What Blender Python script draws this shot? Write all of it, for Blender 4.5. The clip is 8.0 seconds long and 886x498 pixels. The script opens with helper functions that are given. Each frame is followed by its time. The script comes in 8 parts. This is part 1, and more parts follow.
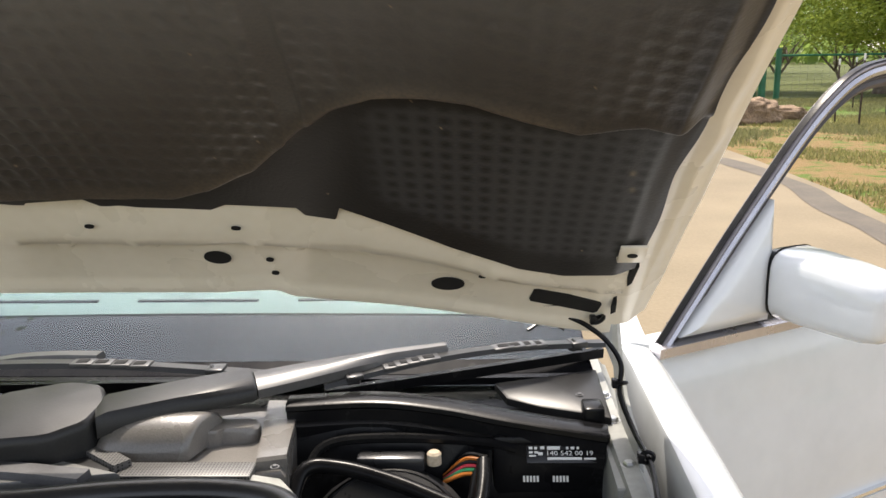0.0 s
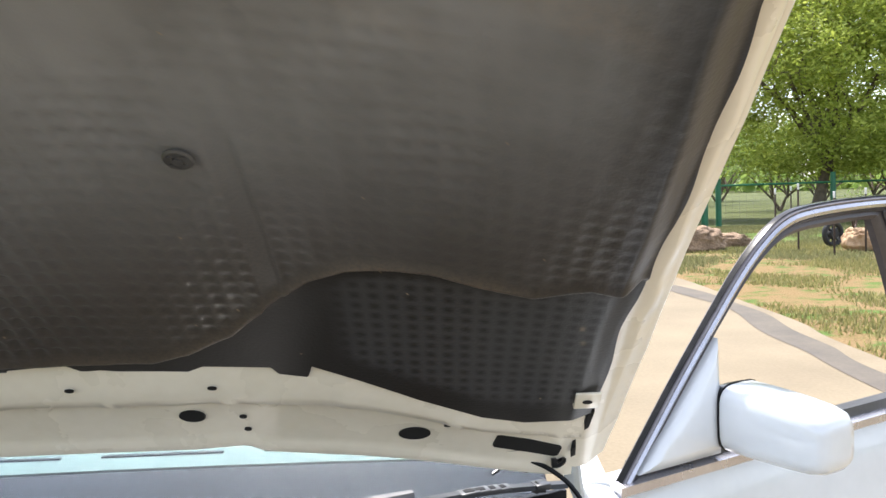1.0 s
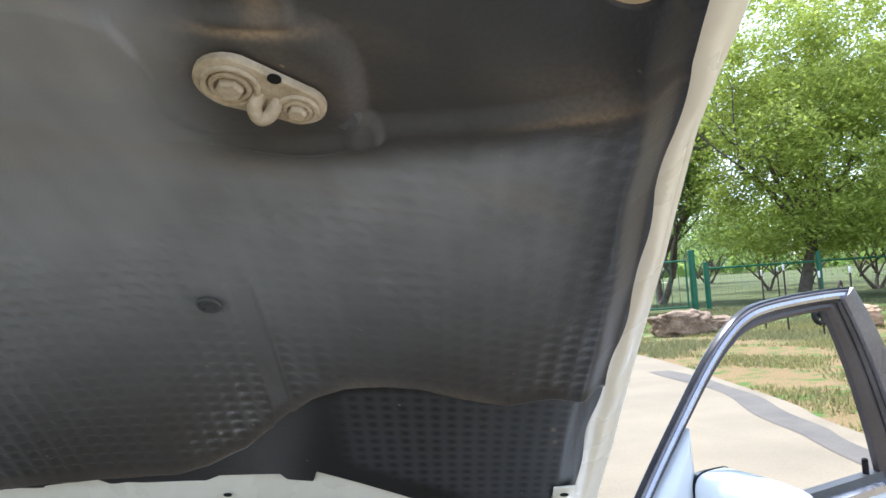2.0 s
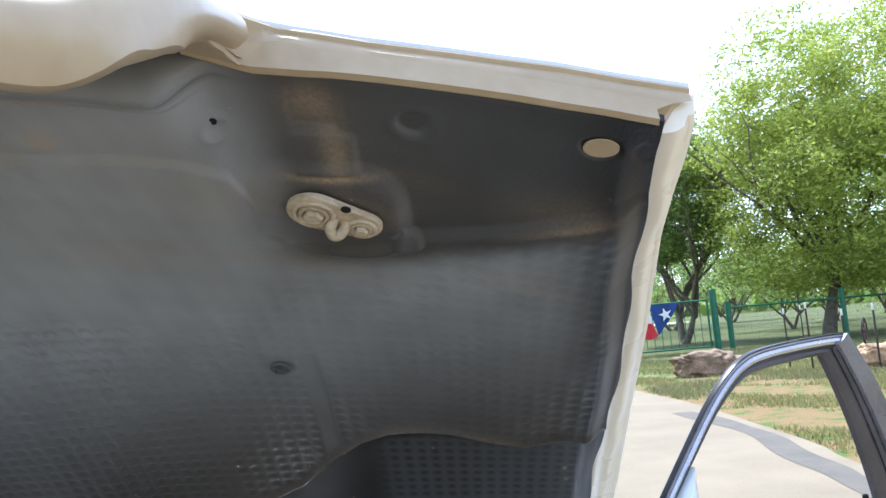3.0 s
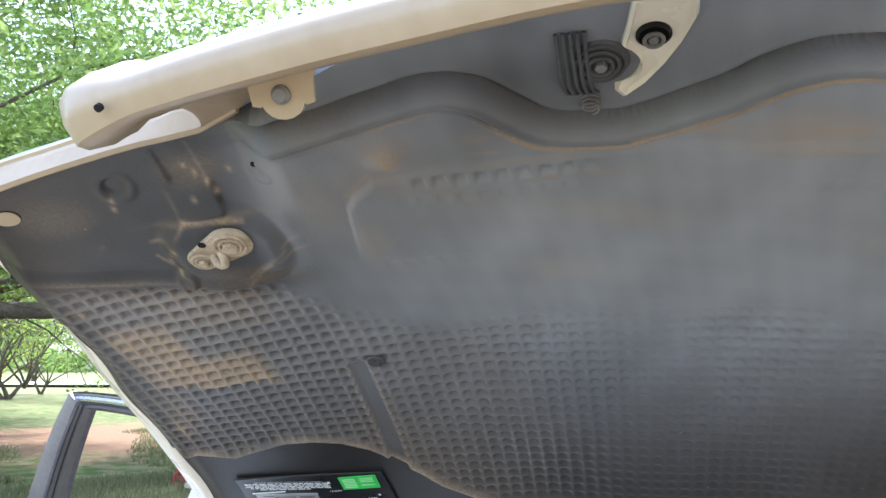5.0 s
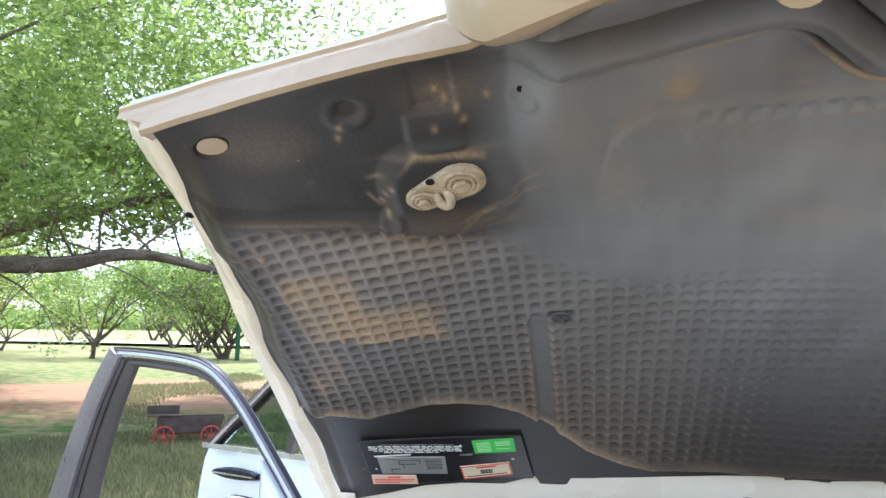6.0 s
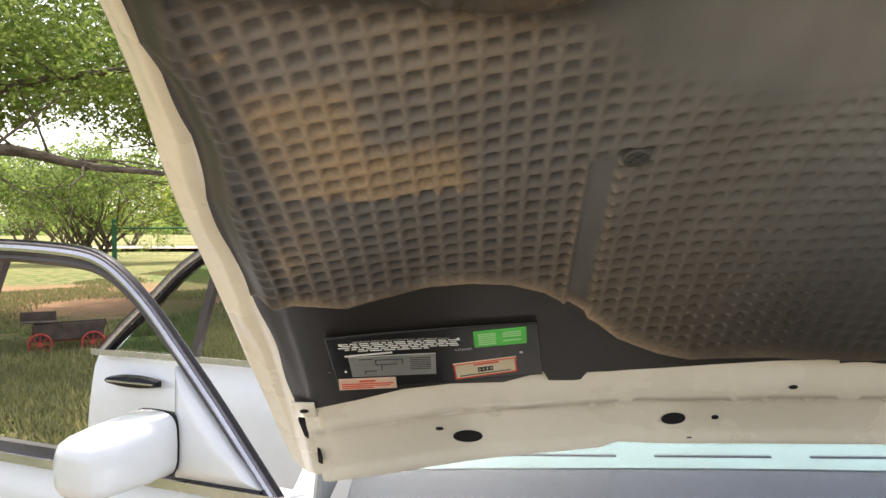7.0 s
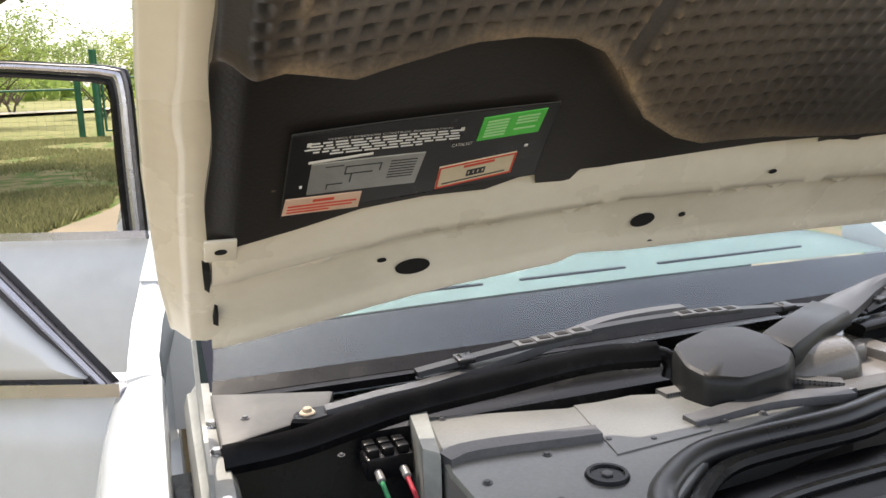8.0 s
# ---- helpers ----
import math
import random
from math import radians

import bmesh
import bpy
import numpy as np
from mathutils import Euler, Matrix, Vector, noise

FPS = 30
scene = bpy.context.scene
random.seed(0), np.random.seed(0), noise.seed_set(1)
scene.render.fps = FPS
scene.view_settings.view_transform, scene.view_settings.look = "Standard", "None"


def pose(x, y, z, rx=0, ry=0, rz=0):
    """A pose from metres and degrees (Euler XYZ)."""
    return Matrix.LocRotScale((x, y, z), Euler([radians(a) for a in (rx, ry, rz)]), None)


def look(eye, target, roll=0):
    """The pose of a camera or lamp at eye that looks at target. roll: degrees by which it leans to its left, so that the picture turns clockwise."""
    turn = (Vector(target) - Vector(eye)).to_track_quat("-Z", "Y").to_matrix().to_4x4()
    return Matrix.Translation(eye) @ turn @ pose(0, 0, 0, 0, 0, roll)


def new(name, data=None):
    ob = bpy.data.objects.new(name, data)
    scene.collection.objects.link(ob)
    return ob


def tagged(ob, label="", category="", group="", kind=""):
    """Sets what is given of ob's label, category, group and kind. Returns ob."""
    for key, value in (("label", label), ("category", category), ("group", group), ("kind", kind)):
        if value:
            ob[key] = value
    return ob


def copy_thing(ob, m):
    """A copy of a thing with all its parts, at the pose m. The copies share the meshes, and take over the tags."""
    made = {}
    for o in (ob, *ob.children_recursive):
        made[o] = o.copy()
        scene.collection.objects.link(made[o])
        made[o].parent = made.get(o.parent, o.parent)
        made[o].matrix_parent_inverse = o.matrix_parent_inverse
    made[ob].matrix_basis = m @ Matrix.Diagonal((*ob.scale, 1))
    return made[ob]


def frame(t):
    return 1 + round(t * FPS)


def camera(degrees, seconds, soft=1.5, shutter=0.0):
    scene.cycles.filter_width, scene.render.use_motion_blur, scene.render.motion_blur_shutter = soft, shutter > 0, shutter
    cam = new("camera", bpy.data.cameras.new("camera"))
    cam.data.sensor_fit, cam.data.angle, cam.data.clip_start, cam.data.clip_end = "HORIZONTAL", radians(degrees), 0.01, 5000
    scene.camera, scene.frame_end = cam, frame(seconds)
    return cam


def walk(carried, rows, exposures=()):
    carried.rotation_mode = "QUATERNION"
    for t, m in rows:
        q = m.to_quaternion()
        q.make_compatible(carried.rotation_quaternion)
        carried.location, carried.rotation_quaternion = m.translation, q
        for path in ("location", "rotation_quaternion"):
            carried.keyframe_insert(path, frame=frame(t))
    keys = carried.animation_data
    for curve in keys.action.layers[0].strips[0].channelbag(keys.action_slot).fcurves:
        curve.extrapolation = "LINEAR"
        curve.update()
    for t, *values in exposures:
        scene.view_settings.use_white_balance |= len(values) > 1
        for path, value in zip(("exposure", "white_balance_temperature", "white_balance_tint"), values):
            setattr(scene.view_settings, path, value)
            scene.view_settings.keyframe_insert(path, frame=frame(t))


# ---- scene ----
cam = camera(57.5, 8.0)
EXPOSURES = [(0, 0.72, 6950, 13), (0.85, 0.74, 6950, 13), (1.05, 1.2, 6000, 12), (3, 1.07, 5300, 10), (4.0, 1.33, 5050, 10), (4.5, 1.53, 5050, 11), (5.2, 1.58, 5250, 13), (6.6, 1.26, 5950, 14), (7.0, 1.03, 6900, 15), (8, 0.83, 6900, 14)]
PATH = [
    (0, (0.539, 0.039, 1.426), (0.472, 1.989, 0.986), -1.0),
    (0.5, (0.534, 0.019, 1.443), (0.532, 2.002, 1.181), -1.0),
    (1, (0.532, -0.026, 1.465), (0.579, 1.97, 1.344), -2.1),
    (1.5, (0.521, -0.088, 1.483), (0.613, 1.91, 1.483), -3.3),
    (1.7, (0.527, -0.117, 1.491), (0.622, 1.88, 1.536), -3.7),
    (2.8, (0.556, -0.327, 1.523), (0.594, 1.663, 1.722), -4.8),
    (3, (0.529, -0.358, 1.526), (0.568, 1.63, 1.737), -5.0),
    (3.5, (0.379, -0.437, 1.525), (0.381, 1.551, 1.746), -5.0),
    (4, (0.232, -0.489, 1.521), (0.12, 1.494, 1.755), -3.4),
    (4.5, (0.104, -0.475, 1.515), (-0.18, 1.488, 1.777), -1.2),
    (4.7, (0.052, -0.455, 1.505), (-0.307, 1.491, 1.795), -0.7),
    (5, (-0.02, -0.447, 1.509), (-0.468, 1.48, 1.802), 0.0),
    (5.2, (-0.081, -0.445, 1.506), (-0.558, 1.474, 1.804), 0.6),
    (6.3, (-0.375, -0.37, 1.487), (-0.674, 1.603, 1.628), 0.7),
    (6.5, (-0.407, -0.296, 1.475), (-0.665, 1.686, 1.568), 0.2),
    (7, (-0.49, -0.136, 1.455), (-0.574, 1.862, 1.41), -0.2),
    (7.5, (-0.674, 0.004, 1.402), (-0.377, 1.973, 1.211), -0.5),
    (8, (-0.786, 0.15, 1.362), (-0.123, 1.995, 0.967), -1.7),
]
walk(cam, [(t, look(eye, target, roll)) for t, eye, target, roll in PATH], EXPOSURES)

# ---- world and sun ----
SUN_DIR = Vector((-0.10, 0.46, 0.88)).normalized()
world = bpy.data.worlds.new("world")
scene.world = world
world.use_nodes = True
wn = world.node_tree.nodes
wl = world.node_tree.links
sky = wn.new("ShaderNodeTexSky")
sky.sky_type = "NISHITA"
sky.sun_disc = False
sky.sun_elevation = math.asin(SUN_DIR.z)
sky.sun_rotation = math.atan2(SUN_DIR.x, SUN_DIR.y)
sky.air_density, sky.dust_density, sky.ozone_density = 1.0, 2.0, 1.0
wn["Background"].inputs["Strength"].default_value = 0.15
haze = wn.new("ShaderNodeHueSaturation")
haze.inputs["Saturation"].default_value, haze.inputs["Value"].default_value = 0.5, 1.6
wl.new(sky.outputs["Color"], haze.inputs["Color"])
wl.new(haze.outputs["Color"], wn["Background"].inputs["Color"])
sun_data = bpy.data.lights.new("sun", "SUN")
sun_data.energy, sun_data.angle, sun_data.color = 3.4, radians(0.8), (1.0, 0.95, 0.86)
sun = new("sun", sun_data)
sun.matrix_world = look(SUN_DIR * 50, (0, 0, 0))


# ---- materials ----
def material(name, dark, light, rough=0.5, metal=0.0, scale=12.0, fine=90.0, bump=0.15, depth=0.004, coat=0.0, spread=0.5,
             sheen=0.0, rough_vary=0.1, random_tint=0.0, transmit=0.0, specular=0.5):
    """A surface whose colour wanders between two tones at two scales, with a fine relief."""
    m = bpy.data.materials.new(name)
    m.use_nodes = True
    nt = m.node_tree
    n, l = nt.nodes, nt.links
    b = n["Principled BSDF"]
    tc = n.new("ShaderNodeTexCoord")
    big = n.new("ShaderNodeTexNoise")
    big.inputs["Scale"].default_value, big.inputs["Detail"].default_value = scale, 5
    small = n.new("ShaderNodeTexNoise")
    small.inputs["Scale"].default_value, small.inputs["Detail"].default_value = fine, 4
    for t in (big, small):
        l.new(tc.outputs["Object"], t.inputs["Vector"])
    mixn = n.new("ShaderNodeMath")
    mixn.operation = "MULTIPLY_ADD"
    l.new(small.outputs["Fac"], mixn.inputs[0])
    mixn.inputs[1].default_value = 0.45
    l.new(big.outputs["Fac"], mixn.inputs[2])
    ramp = n.new("ShaderNodeValToRGB")
    ramp.color_ramp.elements[0].position, ramp.color_ramp.elements[1].position = 0.72 - spread * 0.5, 0.72 + spread * 0.5
    ramp.color_ramp.elements[0].color = (*dark, 1)
    ramp.color_ramp.elements[1].color = (*light, 1)
    l.new(mixn.outputs[0], ramp.inputs["Fac"])
    colour = ramp.outputs["Color"]
    if random_tint:
        info = n.new("ShaderNodeObjectInfo")
        hsv = n.new("ShaderNodeHueSaturation")
        mr = n.new("ShaderNodeMapRange")
        mr.inputs["To Min"].default_value, mr.inputs["To Max"].default_value = 1 - random_tint, 1 + random_tint
        l.new(info.outputs["Random"], mr.inputs["Value"])
        l.new(mr.outputs["Result"], hsv.inputs["Value"])
        l.new(colour, hsv.inputs["Color"])
        colour = hsv.outputs["Color"]
    l.new(colour, b.inputs["Base Color"])
    rr = n.new("ShaderNodeMapRange")
    rr.inputs["To Min"].default_value, rr.inputs["To Max"].default_value = max(rough - rough_vary, 0.02), min(rough + rough_vary, 1)
    l.new(big.outputs["Fac"], rr.inputs["Value"])
    l.new(rr.outputs["Result"], b.inputs["Roughness"])
    b.inputs["Metallic"].default_value = metal
    b.inputs["Coat Weight"].default_value = coat
    b.inputs["Coat Roughness"].default_value = 0.08
    b.inputs["Sheen Weight"].default_value = sheen
    b.inputs["Specular IOR Level"].default_value = specular
    b.inputs["Transmission Weight"].default_value = transmit
    if bump:
        bp = n.new("ShaderNodeBump")
        bp.inputs["Strength"].default_value, bp.inputs["Distance"].default_value = bump, depth
        l.new(small.outputs["Fac"], bp.inputs["Height"])
        l.new(bp.outputs["Normal"], b.inputs["Normal"])
    return m


PAINT = material("white_paint", (0.60, 0.62, 0.63), (0.68, 0.70, 0.705), 0.22, coat=0.7, scale=3, fine=25, bump=0.02, rough_vary=0.06)
# White car paint with the warm bounce off the concrete tinted in.
FRAME_PAINT = material("bounce_tinted_frame_paint", (0.81, 0.745, 0.61), (0.89, 0.83, 0.705), 0.28, coat=0.5, scale=7, fine=60, bump=0.04)
# White paint turned tan: underside shade and ground bounce are in the colour.
SHADED_PAINT = material("shade_tinted_white_paint", (0.41, 0.310, 0.190), (0.50, 0.395, 0.260), 0.36, coat=0.06, scale=6, fine=70, bump=0.04)
DUSTY_METAL = material("dusty_primer", (0.34, 0.26, 0.17), (0.66, 0.56, 0.42), 0.75, scale=55, fine=240, bump=0.5, depth=0.0015)
BLACK_PLASTIC = material("black_plastic", (0.005, 0.005, 0.006), (0.013, 0.013, 0.014), 0.27, specular=0.15, scale=14, fine=160, bump=0.1, depth=0.001)
SATIN_PLASTIC = material("satin_plastic", (0.014, 0.014, 0.015), (0.032, 0.032, 0.033), 0.30, scale=9, fine=300, bump=0.12, depth=0.0008)
CLIP_GREY = material("grey_clip", (0.16, 0.155, 0.15), (0.26, 0.25, 0.24), 0.4, scale=30, bump=0.05)
AIRBOX = material("airbox_plastic", (0.110, 0.102, 0.092), (0.185, 0.172, 0.156), 0.28, coat=0.35, scale=9, fine=380, bump=0.35, depth=0.001)
PERFORATED = material("perforated_plastic", (0.10, 0.098, 0.094), (0.16, 0.157, 0.15), 0.42, scale=9, fine=200, bump=0.05, depth=0.0008)
nt = PERFORATED.node_tree
holes = nt.nodes.new("ShaderNodeTexVoronoi")
holes.inputs["Scale"].default_value, holes.inputs["Randomness"].default_value = 230, 0.0
less = nt.nodes.new("ShaderNodeMath")
less.operation, less.inputs[1].default_value = "LESS_THAN", 0.36
pick = nt.nodes.new("ShaderNodeMix")
pick.data_type = "RGBA"
pick.inputs["B"].default_value = (0.006, 0.006, 0.006, 1)
base_in = nt.nodes["Principled BSDF"].inputs["Base Color"]
nt.links.new(base_in.links[0].from_socket, pick.inputs["A"])
nt.links.new(nt.nodes["Texture Coordinate"].outputs["Object"], holes.inputs["Vector"])
nt.links.new(holes.outputs["Distance"], less.inputs[0])
nt.links.new(less.outputs[0], pick.inputs["Factor"])
nt.links.new(pick.outputs["Result"], base_in)
ARM_GREY = material("wiper_arm_grey", (0.040, 0.040, 0.041), (0.075, 0.074, 0.073), 0.34, scale=12, fine=200, bump=0.06, depth=0.0008)
CLIP_DARK = material("dark_grey_clip", (0.060, 0.060, 0.062), (0.10, 0.10, 0.104), 0.45, scale=30, fine=200, bump=0.05, depth=0.001)
HOUSING = material("housing_plastic", (0.012, 0.012, 0.012), (0.026, 0.026, 0.026), 0.36, specular=0.32, scale=7, fine=300, bump=0.12, depth=0.0008)
RUBBER = material("black_rubber", (0.004, 0.004, 0.005), (0.010, 0.010, 0.010), 0.25, specular=0.14, scale=20, fine=200, bump=0.08, depth=0.001)
HOLE = material("dark_cavity", (0.004, 0.004, 0.004), (0.010, 0.010, 0.010), 0.9, bump=0)
CHROME = material("chrome", (0.66, 0.67, 0.69), (0.78, 0.79, 0.80), 0.10, 1.0, scale=5, bump=0.0, rough_vary=0.05)
GRILLE_METAL = material("tan_grille_trim", (0.30, 0.265, 0.21), (0.42, 0.37, 0.30), 0.38, 0.5, scale=20, fine=120, bump=0.03)
SATIN_CHROME = material("satin_trim", (0.46, 0.45, 0.48), (0.60, 0.59, 0.62), 0.26, 0.8, scale=9, bump=0.02)
FRAME_BLACK = material("window_frame_black", (0.030, 0.028, 0.030), (0.075, 0.070, 0.072), 0.38, scale=6, bump=0.05)
PILLAR_SATIN = material("pillar_trim", (0.13, 0.12, 0.13), (0.24, 0.22, 0.22), 0.30, 0.3, scale=5, bump=0.03)
PILLAR_DARK = material("brown_window_seal", (0.035, 0.028, 0.027), (0.07, 0.056, 0.052), 0.45, scale=6, bump=0.05)
SHIELD = material("grey_heat_shield", (0.150, 0.153, 0.146), (0.225, 0.226, 0.215), 0.32, 0.15, scale=7, fine=240, bump=0.1, depth=0.0008)
PALE_METAL = material("pale_panel", (0.21, 0.215, 0.20), (0.33, 0.335, 0.31), 0.42, 0.1, scale=9, fine=90, bump=0.05)
DULL_PANEL = material("dull_cowl_panel", (0.034, 0.033, 0.031), (0.062, 0.060, 0.056), 0.55, 0.0, scale=9, fine=90, bump=0.05)
ALU = material("bright_metal", (0.45, 0.45, 0.45), (0.65, 0.65, 0.64), 0.3, 1.0, scale=30, bump=0.05)
# Dash split in two tones; sunlight on the rear part is painted in.
DASH_LIGHT = material("sunlit_dash_vinyl", (0.080, 0.112, 0.118), (0.118, 0.155, 0.162), 0.85, specular=0.1, scale=4, fine=300, bump=0.02, depth=0.001)
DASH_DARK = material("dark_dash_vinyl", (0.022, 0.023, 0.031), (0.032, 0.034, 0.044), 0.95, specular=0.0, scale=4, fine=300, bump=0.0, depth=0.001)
SEAT = material("grey_seat", (0.12, 0.13, 0.14), (0.22, 0.23, 0.24), 0.7, scale=8, bump=0.2)
TYRE = material("tyre_rubber", (0.012, 0.012, 0.012), (0.03, 0.03, 0.03), 0.75, scale=20, bump=0.2)
GREEN_PAINT = material("green_gate_paint", (0.008, 0.085, 0.040), (0.020, 0.150, 0.070), 0.45, scale=4, fine=40, bump=0.08)
RUST_IRON = material("rusty_iron", (0.03, 0.022, 0.018), (0.09, 0.06, 0.045), 0.75, 0.4, scale=9, fine=80, bump=0.2)
BLACK_IRON = material("black_iron", (0.008, 0.008, 0.010), (0.025, 0.024, 0.026), 0.5, 0.2, scale=9, bump=0.1)
WIRE = material("fence_wire", (0.10, 0.10, 0.09), (0.2, 0.2, 0.19), 0.5, 0.7, scale=9, bump=0)
WHITE_TIP = material("white_post_tip", (0.6, 0.6, 0.57), (0.75, 0.75, 0.72), 0.6, scale=9, bump=0.1)
WAGON_RED = material("faded_red_paint", (0.28, 0.030, 0.024), (0.45, 0.065, 0.045), 0.55, scale=9, fine=70, bump=0.15)
WAGON_WOOD = material("dark_wagon_wood", (0.032, 0.021, 0.014), (0.085, 0.058, 0.040), 0.8, scale=6, fine=70, bump=0.3)
ROCK = material("pitted_limestone", (0.085, 0.054, 0.032), (0.40, 0.275, 0.175), 0.9, scale=4, fine=22, bump=0.7, depth=0.05)
TAN_STONE = material("tan_stone", (0.32, 0.19, 0.10), (0.52, 0.36, 0.22), 0.9, scale=5, fine=24, bump=0.5, depth=0.03)
BARK = material("grey_brown_bark", (0.070, 0.052, 0.038), (0.200, 0.155, 0.115), 0.9, scale=5, fine=28, bump=0.8, depth=0.03)
CONCRETE = material("sunlit_concrete", (0.165, 0.127, 0.076), (0.243, 0.193, 0.122), 0.85, scale=0.9, fine=38, bump=0.35, depth=0.006, rough_vary=0.05)
DRIVE_BAND = material("dark_drive_band", (0.075, 0.062, 0.048), (0.13, 0.108, 0.082), 0.85, scale=3, fine=40, bump=0.3)
ROAD_DUST = material("pale_caliche", (0.42, 0.37, 0.29), (0.56, 0.50, 0.40), 0.9, scale=0.4, fine=8, bump=0.2)
FLAG_RED = material("flag_red", (0.50, 0.015, 0.02), (0.62, 0.03, 0.04), 0.7, scale=5, bump=0.1)
FLAG_WHITE = material("flag_white", (0.70, 0.70, 0.70), (0.8, 0.8, 0.8), 0.7, scale=5, bump=0.1)
FLAG_BLUE = material("flag_blue", (0.012, 0.035, 0.16), (0.02, 0.055, 0.22), 0.7, scale=5, bump=0.1)
LABEL_BLACK = material("label_black", (0.008, 0.008, 0.009), (0.016, 0.016, 0.017), 0.3, scale=30, bump=0)
LABEL_GREEN = material("label_green", (0.06, 0.52, 0.06), (0.10, 0.66, 0.10), 0.4, scale=30, bump=0)
LABEL_SILVER = material("label_silver", (0.30, 0.31, 0.30), (0.42, 0.43, 0.42), 0.32, 0.4, scale=20, bump=0.02)
LABEL_SALMON = material("label_salmon", (0.70, 0.46, 0.34), (0.80, 0.58, 0.45), 0.5, scale=30, bump=0)
LABEL_CREAM = material("label_cream", (0.70, 0.60, 0.42), (0.80, 0.70, 0.52), 0.5, scale=30, bump=0)
INK_RED = material("red_ink", (0.62, 0.05, 0.03), (0.75, 0.10, 0.05), 0.5, bump=0)
INK_WHITE = material("white_ink", (0.75, 0.75, 0.72), (0.8, 0.8, 0.78), 0.5, bump=0)
INK_DARK = material("dark_ink", (0.02, 0.02, 0.02), (0.05, 0.05, 0.05), 0.5, bump=0)
INK_PALEGREEN = material("pale_green_ink", (0.35, 0.75, 0.30), (0.45, 0.8, 0.4), 0.5, bump=0)
WIRE_GREEN = material("green_wire", (0.01, 0.20, 0.08), (0.03, 0.30, 0.12), 0.4, bump=0)
WIRE_RED = material("red_wire", (0.35, 0.01, 0.03), (0.45, 0.03, 0.05), 0.4, bump=0)
WIRE_ORANGE = material("orange_wire", (0.55, 0.16, 0.02), (0.65, 0.22, 0.04), 0.4, bump=0)


def leaf_material(name, dark, light):
    m = bpy.data.materials.new(name)
    m.use_nodes = True
    n, l = m.node_tree.nodes, m.node_tree.links
    b = n["Principled BSDF"]
    geo = n.new("ShaderNodeNewGeometry")
    ramp = n.new("ShaderNodeValToRGB")
    ramp.color_ramp.elements[0].color, ramp.color_ramp.elements[1].color = (*dark, 1), (*light, 1)
    l.new(geo.outputs["Random Per Island"], ramp.inputs["Fac"])
    l.new(ramp.outputs["Color"], b.inputs["Base Color"])
    b.inputs["Roughness"].default_value = 0.55
    tr = n.new("ShaderNodeBsdfTranslucent")
    l.new(ramp.outputs["Color"], tr.inputs["Color"])
    mx = n.new("ShaderNodeMixShader")
    mx.inputs["Fac"].default_value = 0.55
    l.new(b.outputs["BSDF"], mx.inputs[1])
    l.new(tr.outputs["BSDF"], mx.inputs[2])
    l.new(mx.outputs["Shader"], n["Material Output"].inputs["Surface"])
    return m


LEAF_BRIGHT = leaf_material("spring_leaf", (0.23, 0.295, 0.042), (0.50, 0.55, 0.115))
LEAF_FINE = leaf_material("mesquite_leaf", (0.145, 0.230, 0.048), (0.35, 0.44, 0.125))
GRASS_BLADE = leaf_material("grass_blade", (0.125, 0.138, 0.055), (0.27, 0.255, 0.120))
DRY_BLADE = leaf_material("dry_blade", (0.16, 0.17, 0.05), (0.34, 0.30, 0.13))


def glass_material(name, tint):
    m = bpy.data.materials.new(name)
    m.use_nodes = True
    b = m.node_tree.nodes["Principled BSDF"]
    b.inputs["Base Color"].default_value = (*tint, 1)
    b.inputs["Roughness"].default_value = 0.0
    b.inputs["Transmission Weight"].default_value = 1.0
    b.inputs["IOR"].default_value = 1.3
    return m


GLASS = glass_material("green_tinted_glass", (0.79, 0.90, 0.91))
SIDE_GLASS = glass_material("side_glass", (0.40, 0.56, 0.48))


